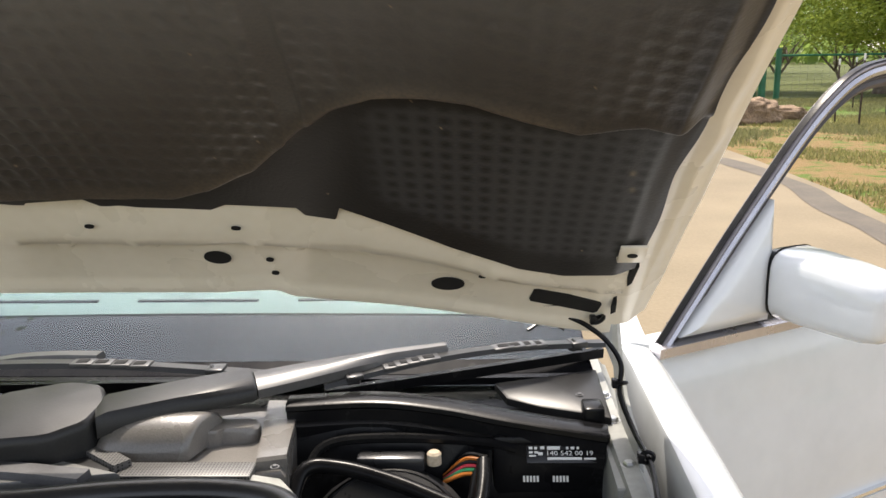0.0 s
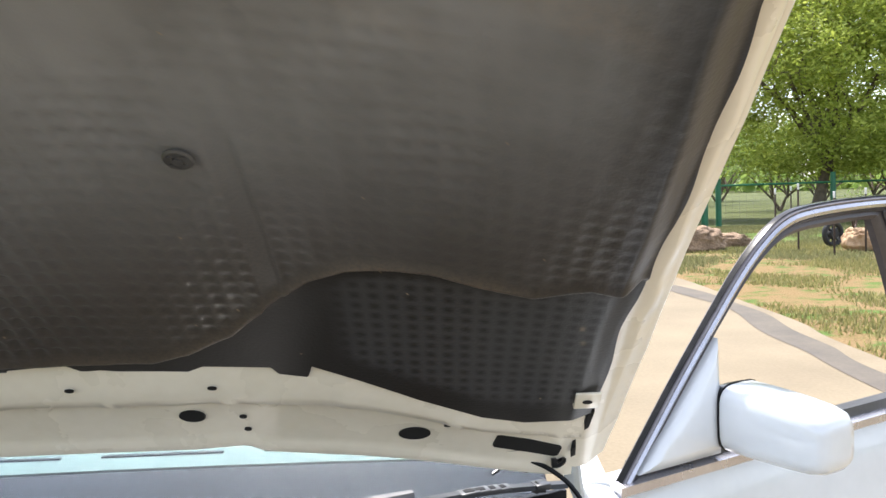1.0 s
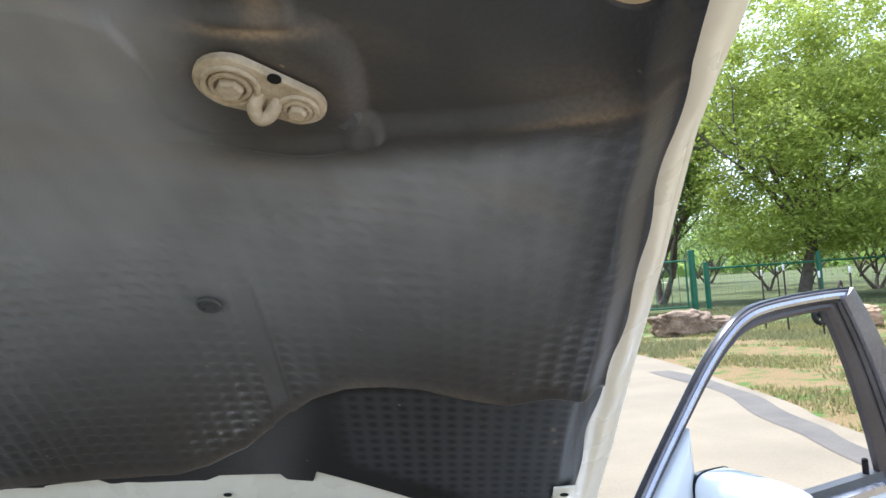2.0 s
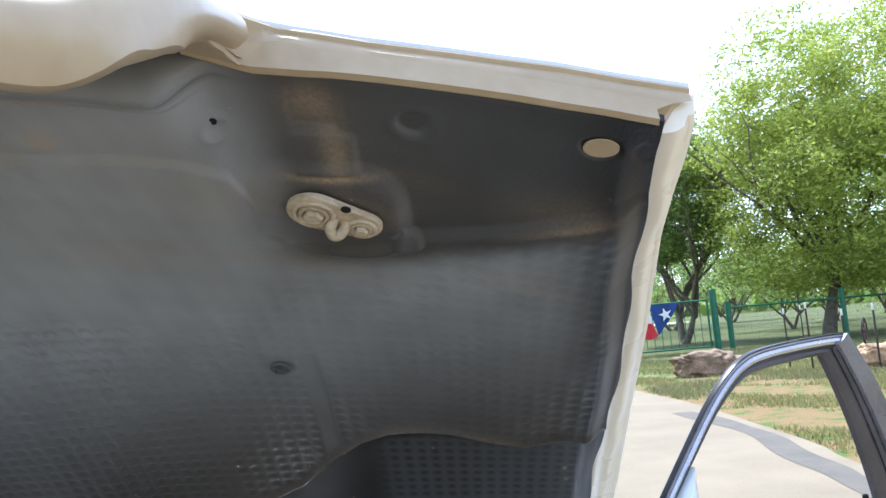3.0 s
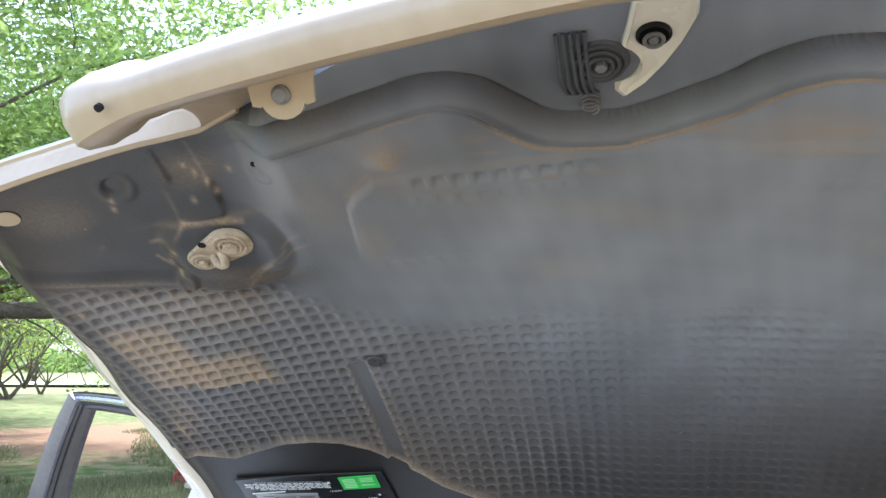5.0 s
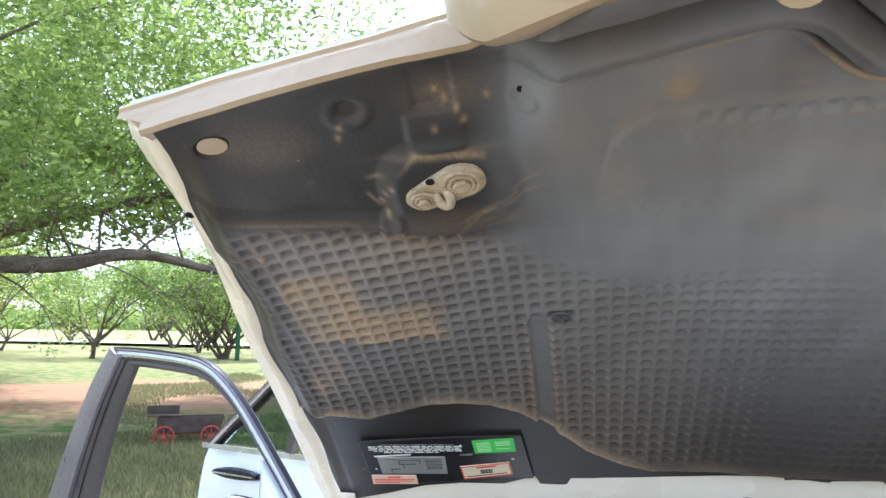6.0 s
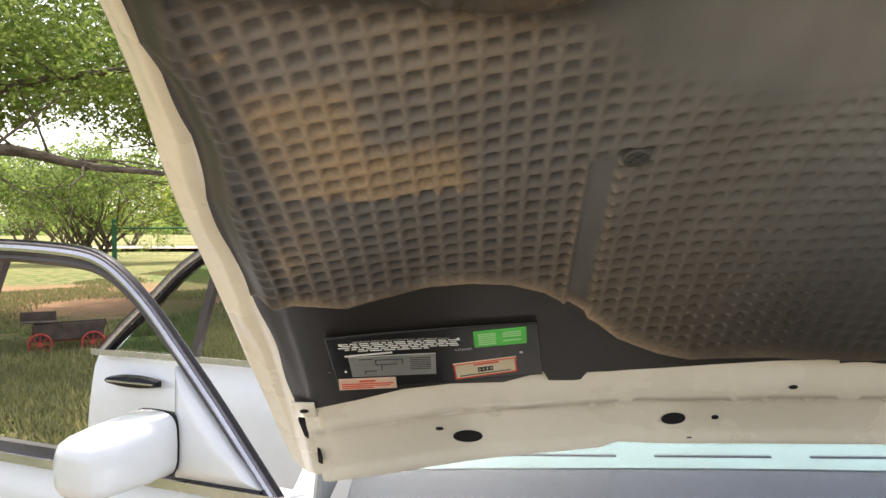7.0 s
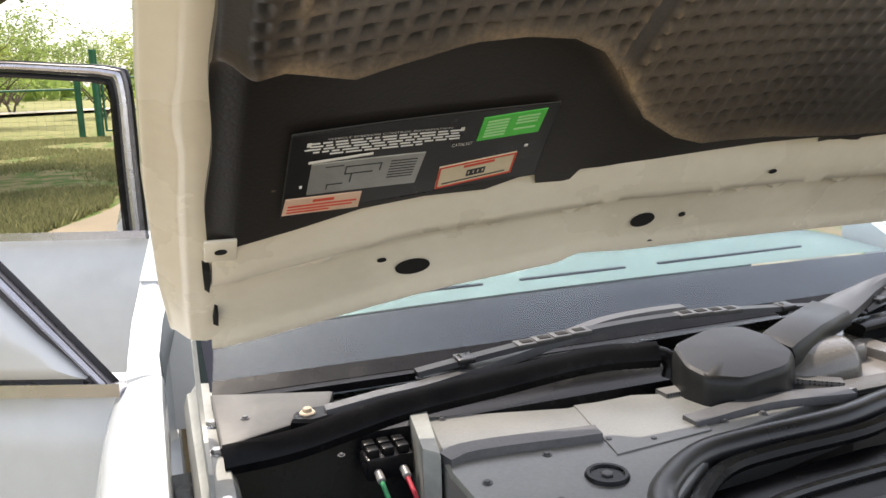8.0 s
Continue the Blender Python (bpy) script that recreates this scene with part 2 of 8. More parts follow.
def foam_material():
    """Black moulded foam with brown road dust where the attribute says that it has settled, greyed by painted lens
    glare.
    """
    m = bpy.data.materials.new("hood_foam")
    m.use_nodes = True
    n, l = m.node_tree.nodes, m.node_tree.links
    b = n["Principled BSDF"]
    tc = n.new("ShaderNodeTexCoord")
    big, small = n.new("ShaderNodeTexNoise"), n.new("ShaderNodeTexNoise")
    big.inputs["Scale"].default_value, big.inputs["Detail"].default_value = 5, 5
    small.inputs["Scale"].default_value, small.inputs["Detail"].default_value = 260, 3
    for t in (big, small):
        l.new(tc.outputs["Object"], t.inputs["Vector"])
    base = n.new("ShaderNodeValToRGB")
    base.color_ramp.elements[0].position, base.color_ramp.elements[1].position = 0.3, 0.75
    base.color_ramp.elements[0].color, base.color_ramp.elements[1].color = (0.012, 0.0113, 0.0110, 1), (0.030, 0.0283, 0.0272, 1)
    l.new(big.outputs["Fac"], base.inputs["Fac"])
    dust = n.new("ShaderNodeAttribute")
    dust.attribute_name = "dust"
    mul = n.new("ShaderNodeMath")
    mul.operation = "MULTIPLY"
    l.new(dust.outputs["Fac"], mul.inputs[0])
    mr = n.new("ShaderNodeMapRange")
    mr.inputs["From Min"].default_value, mr.inputs["From Max"].default_value = 0.3, 0.65
    mr.inputs["To Min"].default_value = 0.55
    l.new(small.outputs["Fac"], mr.inputs["Value"])
    l.new(mr.outputs["Result"], mul.inputs[1])
    mx = n.new("ShaderNodeMix")
    mx.data_type = "RGBA"
    l.new(mul.outputs[0], mx.inputs["Factor"])
    l.new(base.outputs["Color"], mx.inputs["A"])
    mx.inputs["B"].default_value = (0.44, 0.325, 0.21, 1)
    # second attribute greys the foam to paint in lens glare
    veil_grey = n.new("ShaderNodeAttribute")
    veil_grey.attribute_name = "veil_grey"
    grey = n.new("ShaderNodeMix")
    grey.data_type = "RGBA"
    l.new(veil_grey.outputs["Fac"], grey.inputs["Factor"])
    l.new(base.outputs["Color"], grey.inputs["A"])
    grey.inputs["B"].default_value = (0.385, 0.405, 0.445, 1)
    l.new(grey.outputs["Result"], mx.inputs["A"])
    l.new(mx.outputs["Result"], b.inputs["Base Color"])
    b.inputs["Roughness"].default_value = 0.38
    b.inputs["Specular IOR Level"].default_value = 0.38
    bp = n.new("ShaderNodeBump")
    bp.inputs["Strength"].default_value, bp.inputs["Distance"].default_value = 0.25, 0.0012
    l.new(small.outputs["Fac"], bp.inputs["Height"])
    l.new(bp.outputs["Normal"], b.inputs["Normal"])
    return m


FOAM = foam_material()


def ground_material():
    """Grass, dry grass and red soil, by where they lie, with tree shade painted in past the gate."""
    m = bpy.data.materials.new("pasture_ground")
    m.use_nodes = True
    n, l = m.node_tree.nodes, m.node_tree.links
    b = n["Principled BSDF"]
    tc = n.new("ShaderNodeTexCoord")

    def noise_at(scale, detail=5):
        t = n.new("ShaderNodeTexNoise")
        t.inputs["Scale"].default_value, t.inputs["Detail"].default_value = scale, detail
        l.new(tc.outputs["Object"], t.inputs["Vector"])
        return t.outputs["Fac"]

    def ramp(fac, stops):
        r = n.new("ShaderNodeValToRGB")
        while len(r.color_ramp.elements) < len(stops):
            r.color_ramp.elements.new(0.5)
        for e, (pos, c) in zip(r.color_ramp.elements, stops):
            e.position, e.color = pos, (*c, 1)
        l.new(fac, r.inputs["Fac"])
        return r.outputs["Color"]

    def calc(op, a, c, d=None):
        t = n.new("ShaderNodeMath")
        t.operation = op
        for k, v in enumerate((a, c, d)):
            if v is None:
                continue
            if isinstance(v, (int, float)):
                t.inputs[k].default_value = v
            else:
                l.new(v, t.inputs[k])
        return t.outputs[0]

    def mix(fac, a, c):
        t = n.new("ShaderNodeMix")
        t.data_type = "RGBA"
        l.new(fac, t.inputs["Factor"])
        l.new(a, t.inputs["A"])
        l.new(c, t.inputs["B"])
        return t.outputs["Result"]

    def band(v, lo, hi, soft):
        up, down = n.new("ShaderNodeMapRange"), n.new("ShaderNodeMapRange")
        up.interpolation_type = down.interpolation_type = "SMOOTHSTEP"
        up.inputs["From Min"].default_value, up.inputs["From Max"].default_value = lo - soft, lo + soft
        down.inputs["From Min"].default_value, down.inputs["From Max"].default_value = hi + soft, hi - soft
        l.new(v, up.inputs["Value"])
        l.new(v, down.inputs["Value"])
        return calc("MULTIPLY", up.outputs["Result"], down.outputs["Result"])

    n1, n2, n3 = noise_at(0.35), noise_at(2.6), noise_at(34, 4)
    grass = ramp(n3, [(0.25, (0.045, 0.085, 0.016)), (0.55, (0.105, 0.165, 0.036)), (0.8, (0.20, 0.235, 0.075))])
    dry = ramp(n3, [(0.25, (0.15, 0.135, 0.055)), (0.7, (0.32, 0.275, 0.135))])
    soil = ramp(n3, [(0.25, (0.22, 0.115, 0.060)), (0.75, (0.40, 0.245, 0.150))])
    clay = ramp(n3, [(0.25, (0.17, 0.105, 0.045)), (0.75, (0.30, 0.198, 0.098))])
    far = ramp(n2, [(0.3, (0.17, 0.185, 0.065)), (0.7, (0.30, 0.28, 0.125))])
    sep = n.new("ShaderNodeSeparateXYZ")
    l.new(tc.outputs["Object"], sep.inputs["Vector"])
    x, y = sep.outputs["X"], sep.outputs["Y"]
    r = calc("SQRT", calc("ADD", calc("MULTIPLY", x, x), calc("MULTIPLY", y, y)), 0.0)
    wob = calc("MULTIPLY_ADD", calc("SUBTRACT", n1, 0.5), 9.0, r)
    wob = calc("MULTIPLY_ADD", calc("SUBTRACT", n2, 0.5), 4.0, wob)
    west = band(x, -80, -4.5, 0.8)
    east = band(x, 3.0, 60, 0.8)
    soil_west = calc("MULTIPLY", west, band(wob, 14.5, 24, 2.0))
    soil_west = calc("MULTIPLY", soil_west, band(n2, 0.34, 1.2, 0.10))
    patch = calc("MULTIPLY", band(n2, 0.43, 1.2, 0.07), band(n1, 0.32, 1.2, 0.1))
    soil_east = calc("MULTIPLY", calc("MULTIPLY", calc("MULTIPLY", east, band(y, -50, 19, 2.0)), patch), 0.85)
    dry_mask = band(n2, 0.50, 1.2, 0.09)
    dry_mask = calc("MULTIPLY", dry_mask, calc("SUBTRACT", 1.0, calc("MULTIPLY", band(y, 22, 900, 2.0), band(x, 4.0, 900, 1.0))))
    c = mix(dry_mask, grass, dry)
    c = mix(calc("MULTIPLY", band(wob, 34, 900, 5.0), band(x, -900, 2.0, 4.0)), c, far)
    # duller green past the gate: tree shade put into the grass colour
    shaded_grass = ramp(n3, [(0.25, (0.055, 0.070, 0.022)), (0.75, (0.135, 0.145, 0.055))])
    c = mix(calc("MULTIPLY", band(y, 27, 900, 3.0), band(x, 4.0, 900, 1.0)), c, shaded_grass)
    c = mix(soil_west, c, soil)
    c = mix(soil_east, c, clay)
    l.new(c, b.inputs["Base Color"])
    b.inputs["Roughness"].default_value = 0.95
    b.inputs["Specular IOR Level"].default_value = 0.15
    bp = n.new("ShaderNodeBump")
    bp.inputs["Strength"].default_value, bp.inputs["Distance"].default_value = 0.8, 0.05
    l.new(n3, bp.inputs["Height"])
    l.new(bp.outputs["Normal"], b.inputs["Normal"])
    return m


GROUND = ground_material()


# ---- building helpers ----
def thing(name, at=(0, 0, 0), label="", category="", group="", kind=""):
    ob = new(name)
    ob.location = at
    ob.empty_display_size = 0.1
    return tagged(ob, label, category, group, kind)


def finish(me, mat, angle=38):
    if mat:
        me.materials.append(mat)
    me.shade_smooth()
    me.set_sharp_from_angle(angle=radians(angle))
    return me


def origin(ob):
    """Where a thing's Empty stands; the meshes under it are built in world places."""
    return Vector((0, 0, 0)) if ob.parent else ob.location


def part(name, bm, mat, parent=None, label="", angle=38):
    """One mesh, given in world places, under its thing or part."""
    bmesh.ops.recalc_face_normals(bm, faces=bm.faces)
    me = bpy.data.meshes.new(name)
    bm.to_mesh(me)
    bm.free()
    finish(me, mat, angle)
    ob = new(name, me)
    if parent:
        ob.parent = parent
        ob.matrix_parent_inverse = Matrix.Translation(-origin(parent))
    return tagged(ob, label) if label else ob


def raw_part(name, verts, faces, mat, parent=None, label="", angle=38):
    me = bpy.data.meshes.new(name)
    me.from_pydata(verts, [], faces)
    me.update()
    finish(me, mat, angle)
    ob = new(name, me)
    if parent:
        ob.parent = parent
        ob.matrix_parent_inverse = Matrix.Translation(-origin(parent))
    return tagged(ob, label) if label else ob


def box(bm, x0, x1, y0, y1, z0, z1, bevel=0.0, m=None, segs=2):
    made = bmesh.ops.create_cube(bm, size=1.0)["verts"]
    for v in made:
        v.co = Vector(((x0 + x1) / 2 + v.co.x * (x1 - x0), (y0 + y1) / 2 + v.co.y * (y1 - y0), (z0 + z1) / 2 + v.co.z * (z1 - z0)))
    if bevel:
        edges = list({e for v in made for e in v.link_edges})
        made = list({v for f in bmesh.ops.bevel(bm, geom=edges, offset=bevel, segments=segs, affect="EDGES", profile=0.5)["faces"] for v in f.verts} | {v for v in made if v.is_valid})
    if m:
        for v in made:
            v.co = m @ v.co
    return bm


def frames_along(pts):
    pts = [Vector(p) for p in pts]
    out, side = [], None
    for i, p in enumerate(pts):
        t = (pts[min(i + 1, len(pts) - 1)] - pts[max(i - 1, 0)]).normalized()
        if side is None:
            side = t.orthogonal().normalized()
        side = (side - t * side.dot(t)).normalized()
        out.append((p, side, t.cross(side)))
    return out


def tube(bm, pts, radius, segs=10, caps=True):
    """A round bar along points; radius is a number or one for each point."""
    fr = frames_along(pts)
    rad = radius if isinstance(radius, (list, tuple)) else [radius] * len(fr)
    rings = []
    for (p, a, c), r in zip(fr, rad):
        rings.append([bm.verts.new(p + (a * math.cos(2 * math.pi * k / segs) + c * math.sin(2 * math.pi * k / segs)) * r) for k in range(segs)])
    return skin(bm, rings, caps)


def skin(bm, rings, caps=True, close=True):
    for a, c in zip(rings, rings[1:]):
        count = len(a)
        for k in range(count if close else count - 1):
            bm.faces.new((a[k], a[(k + 1) % count], c[(k + 1) % count], c[k]))
    if caps:
        bm.faces.new(rings[0][::-1])
        bm.faces.new(rings[-1])
    return bm


def loft(bm, rings, caps=True, close=True):
    return skin(bm, [[bm.verts.new(p) for p in ring] for ring in rings], caps, close)


def sweep(bm, pts, profile, up=(0, 0, 1), caps=True):
    """A profile of (across, up) points swept along a path with a held up direction."""
    pts = [Vector(p) for p in pts]
    up = Vector(up)
    rings = []
    for i, p in enumerate(pts):
        t = (pts[min(i + 1, len(pts) - 1)] - pts[max(i - 1, 0)]).normalized()
        side = t.cross(up).normalized()
        u = side.cross(t).normalized()
        rings.append([p + side * a + u * c for a, c in profile])
    return loft(bm, rings, caps)


def smooth_path(pts, per=6):
    """Catmull-Rom through the points."""
    pts = [Vector(p) for p in pts]
    q = [pts[0] * 2 - pts[1], *pts, pts[-1] * 2 - pts[-2]]
    out = []
    for i in range(1, len(q) - 2):
        a, c, d, e = q[i - 1], q[i], q[i + 1], q[i + 2]
        for k in range(per):
            t = k / per
            out.append(0.5 * ((2 * c) + (d - a) * t + (2 * a - 5 * c + 4 * d - e) * t * t + (3 * c - a - 3 * d + e) * t ** 3))
    return out + [pts[-1]]


def disc(bm, centre, normal, radius, height, segs=20, stretch=1.0, bevel=0.0):
    """A short round plug that stands on centre along normal."""
    normal = Vector(normal).normalized()
    a = Vector((1, 0, 0))
    a = (a - normal * a.dot(normal)).normalized()
    c = normal.cross(a)
    centre = Vector(centre)
    steps = [(1.0, 0.0), (1.0, height)] if not bevel else [(1.0, 0.0), (1.0, height - bevel), (1 - bevel / radius, height)]
    rings = [[centre + normal * h + (a * stretch * math.cos(2 * math.pi * k / segs) + c * math.sin(2 * math.pi * k / segs)) * radius * s for k in range(segs)] for s, h in steps]
    return loft(bm, rings)


def ring(bm, centre, normal, radius, thick, segs=28, sub=8):
    normal = Vector(normal).normalized()
    a = normal.orthogonal().normalized()
    c = normal.cross(a)
    centre = Vector(centre)
    rings = []
    for k in range(segs):
        w = 2 * math.pi * k / segs
        out = a * math.cos(w) + c * math.sin(w)
        rings.append([bm.verts.new(centre + out * (radius + thick * math.cos(2 * math.pi * j / sub)) + normal * thick * math.sin(2 * math.pi * j / sub)) for j in range(sub)])
    rings.append(rings[0])
    return skin(bm, rings, caps=False)


def interp(table, v):
    return float(np.interp(v, [p[0] for p in table], [p[1] for p in table]))


# ---- ground, drive and road ----
def wide_ground():
    bm = bmesh.new()
    bmesh.ops.create_grid(bm, x_segments=60, y_segments=60, size=1.0)
    for v in bm.verts:
        s = [math.copysign(abs(c) ** 3, c) for c in (v.co.x, v.co.y)]
        v.co = Vector((s[0] * 1500, s[1] * 1500 + 20, 0))
        far = max(v.co.length - 45, 0)
        v.co.z = min(far * 0.006, 3.0) + (noise.noise(v.co * 0.02) * 0.5 * min(far / 60, 1))
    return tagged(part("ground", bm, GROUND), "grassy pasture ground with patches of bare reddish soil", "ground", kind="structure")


wide_ground()

DRIVE_RIGHT = [(4.4, -9), (4.2, 3), (4.3, 7), (4.5, 8.4), (4.6, 10.2), (4.74, 13.2), (4.62, 17.1), (4.7, 21.5), (5.6, 27), (6.0, 31), (6.0, 50)]
DRIVE_LEFT = [(-3.4, -9), (-3.2, 1), (-2.7, 5), (-2.0, 8.5), (-1.2, 11), (-1.1, 14.5), (-1.3, 19), (-1.6, 25), (-1.9, 31), (-1.9, 50)]


def drive_way():
    left, right = smooth_path([(*p, 0) for p in DRIVE_LEFT], 8), smooth_path([(*p, 0) for p in DRIVE_RIGHT], 8)
    bm = bmesh.new()
    rows = []
    for a, c in zip(left, right):
        rows.append([a + Vector((0, 0, -0.05)), *[a.lerp(c, k / 8) + Vector((0, 0, 0.03)) for k in range(9)], c + Vector((0, 0, -0.05))])
    loft(bm, rows, caps=False, close=False)
    return tagged(part("drive", bm, CONCRETE), "sunlit buff concrete driveway with a clean edge", "driveway", kind="structure")


drive = drive_way()
# Thin darker strip laid on the concrete, just inside its right edge.
bm = bmesh.new()
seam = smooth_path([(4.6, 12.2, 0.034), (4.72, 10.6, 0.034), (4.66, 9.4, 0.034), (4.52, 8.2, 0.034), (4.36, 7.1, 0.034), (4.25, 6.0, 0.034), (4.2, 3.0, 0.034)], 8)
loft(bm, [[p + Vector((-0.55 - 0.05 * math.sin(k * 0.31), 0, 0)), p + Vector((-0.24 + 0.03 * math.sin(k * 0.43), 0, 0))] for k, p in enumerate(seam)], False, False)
part("drive_band", bm, DRIVE_BAND, drive, "darker band along the concrete edge")
bm = bmesh.new()
loft(bm, [[Vector((x, y - 4, z)), Vector((x, y + 4, z + 0.03))] for x, y, z in ((-150, 44, 0.95), (-60, 52, 0.45), (-41, 56, 0.36), (-20, 58, 0.33), (0, 72, 0.42), (30, 95, 0.6))], caps=False, close=False)
tagged(part("road", bm, ROAD_DUST), "pale dusty country road across the field", "road", kind="structure")


# ---- car: hood ----
car = thing("car", (0, 1.9, 0), "white four-door sedan with hood and doors open on the concrete drive", "car")


def lid(x, y):
    """Height of the raised hood's lining."""
    return 1.8474 - 0.376 * y - 0.0522 * y * y - 0.2113 * y ** 3 - x * x * (0.1453 + 0.1369 * y - 0.2492 * y * y)


def lid_normal(x, y):
    e = 0.004
    return Vector((-(lid(x + e, y) - lid(x - e, y)) / (2 * e), -(lid(x, y + e) - lid(x, y - e)) / (2 * e), 1)).normalized()


def on_lid(x, y, out=0.0):
    """A place on the lining; out lifts it away from the metal, towards the engine."""
    return Vector((x, y, lid(x, y) - 1.28 * out))


HOOD_EDGE = [(0.16, 0.738), (0.240, 0.738), (0.249, 0.744), (0.262, 0.7480), (0.30, 0.751), (0.35, 0.752), (0.41, 0.755), (0.46, 0.761), (0.52, 0.768), (0.57, 0.774), (0.66, 0.781), (0.80, 0.789), (0.92, 0.793), (1.06, 0.789), (1.12, 0.782), (1.2, 0.775)]
HOOD_FRONT = [(0.0, 0.062), (0.14, 0.075), (0.20, 0.125), (0.25, 0.165), (0.30, 0.184), (0.36, 0.200), (0.39, 0.212), (0.43, 0.228), (0.46, 0.231), (0.50, 0.236), (0.60, 0.241), (0.65, 0.242), (0.69, 0.245), (0.8, 0.246)]
LINING_FRONT = [(0.0, 0.115), (0.22, 0.135), (0.31, 0.165), (0.36, 0.198), (0.41, 0.216), (0.447, 0.217), (0.473, 0.2165), (0.50, 0.2175), (0.60, 0.223), (0.64, 0.226), (0.72, 0.229), (0.8, 0.232)]
HOOD_REAR = [(0.0, 1.033), (0.29, 1.035), (0.31, 1.047), (0.44, 1.070), (0.56, 1.097), (0.66, 1.123), (0.725, 1.138), (0.80, 1.135)]
LINING_LEFT = [(0.2, 0.700), (0.30, 0.702), (0.40, 0.718), (0.43, 0.714), (0.50, 0.716), (0.58, 0.733), (0.68, 0.738), (0.79, 0.738), (0.88, 0.739), (0.96, 0.741), (1.05, 0.740)]
LINING_RIGHT = [(0.2, 0.712), (0.25, 0.717), (0.31, 0.717), (0.37, 0.724), (0.43, 0.727), (0.55, 0.741), (0.66, 0.747), (0.79, 0.746), (0.84, 0.744), (0.96, 0.745), (1.05, 0.738)]


def smooth(lo, hi, v):
    t = min(max((v - lo) / (hi - lo), 0), 1)
    return t * t * (3 - 2 * t)


def edge_at(side, y):
    """Half width of the hood; the near front corner of the passenger side is pulled in a little."""
    return interp(HOOD_EDGE, y) - (0.010 * (1 - smooth(0.45, 0.66, y)) if side < 0 else 0.0)


def depth(x, y):
    """Height of the outer skin over the lining: least along its folded edges."""
    away = min(interp(HOOD_EDGE, y) - abs(x), y - interp(HOOD_FRONT, abs(x)), interp(HOOD_REAR, abs(x)) - y)
    t = min(max(away / 0.16, 0), 1)
    return 0.038 + 0.034 * t * t * (3 - 2 * t)


def hood_skin():
    bm = bmesh.new()
    nx, ny = 60, 44
    top, low = [], []
    for j in range(ny + 1):
        v = j / ny
        ra, rb = [], []
        for i in range(nx + 1):
            u = 2 * i / nx - 1
            y0 = interp(HOOD_FRONT, abs(u) * 0.748)
            y1 = interp(HOOD_REAR, abs(u) * 0.78)
            y = y0 + (y1 - y0) * v
            x = u * (edge_at(u, y) - 0.001)
            p = Vector((x, y, lid(x, y)))
            ra.append(p + Vector((0, 0, depth(x, y) + 0.005)))
            rb.append(p + Vector((0, 0, depth(x, y))))
        top.append([bm.verts.new(p) for p in ra])
        low.append([bm.verts.new(p) for p in rb])
    skin(bm, top, caps=False, close=False)
    skin(bm, low, caps=False, close=False)
    rim = [top[0], low[0]], [top[-1], low[-1]], [[r[0] for r in top], [r[0] for r in low]], [[r[-1] for r in top], [r[-1] for r in low]]
    for a in rim:
        skin(bm, a, caps=False, close=False)
    return part("hood", bm, PAINT, car, "white hood raised on its hinges")


hood = hood_skin()

# Side flanges: an inner ledge and a folded outer hem.
for side in (1, -1):
    bm = bmesh.new()
    rings = []
    for k in range(76):
        y = 0.251 + (1.125 - 0.251) * k / 75
        xf = interp(LINING_RIGHT if side > 0 else LINING_LEFT, y)
        xo = edge_at(side, y)
        dent = (0.0008 * math.sin(y * 37) * side + 0.0006 * math.sin(y * 71 + side)) * (0.15 if y > 0.95 else 1)
        dent += 0.0035 * math.exp(-((y - 0.345) / 0.028) ** 4) + 0.0035 * math.exp(-((y - 0.81) / 0.028) ** 4)
        mid = xf + 0.55 * (xo - xf) + dent
        pts = [(xf - 0.030, -0.020), (xf - 0.025, -0.006), (xf + 0.002, -0.003), (mid - 0.005, -0.005), (mid - 0.001, -0.007), (mid + 0.003, -0.0095), (xo - 0.006, -0.0165), (xo - 0.002, -0.0178), (xo, -0.020),
               (xo + 0.001, -0.030), (xo - 0.006, -0.0305), (xo - 0.05, -0.0305)]
        rings.append([on_lid(side * a, y, o) for a, o in pts])
    loft(bm, rings)
    part("hood_side_frame", bm, FRAME_PAINT, hood, "white painted inner flange, warm bounce tinted in")

# Rear cross member of the hood: a raised ridge beside the lining, then a flat lower tier with a folded hem.
FRAME_START = [(-0.735, 0.945), (-0.66, 0.930), (-0.53, 0.910), (-0.40, 0.905), (-0.30, 0.897), (0.0, 0.888), (0.30, 0.895), (0.42, 0.903), (0.52, 0.942), (0.60, 0.974), (0.735, 0.985)]


def on_frame(x, f, out):
    y0 = interp(FRAME_START, x)
    return on_lid(x, y0 + (interp(HOOD_REAR, abs(x)) - y0) * f, out)


FRAME_DROP = [(0.0, 0.013), (0.22, 0.012), (0.50, -0.001), (0.735, -0.006)]
bm = bmesh.new()
rings = []
for k in range(161):
    x = -0.735 + 1.47 * k / 160
    rib = 0.0022 * max(0, math.sin(abs(x) * 45 + 1.2)) ** 6
    d = interp(FRAME_DROP, abs(x))
    rings.append([on_frame(x, f, o) for f, o in ((-0.1, -0.026), (0.0, -0.012), (0.12, -0.004), (0.20, 0.3 * d + 0.004 + rib), (0.28, d + 0.0085 + rib), (0.34, d + 0.0125 + rib), (0.41, d + 0.0120 + rib), (0.45, d + 0.008), (0.475, d + 0.003),
                 (0.50, d + 0.001), (0.56, d), (0.70, d - 0.0005), (0.86, d), (0.915, d + 0.002), (0.925, d + 0.0055), (0.985, d + 0.0055), (1.0, d), (1.002, -0.026), (0.9, -0.027))])
loft(bm, rings)
part("hood_rear_frame", bm, FRAME_PAINT, hood, "white stamped cross member with round holes, warm bounce tinted in", 50)


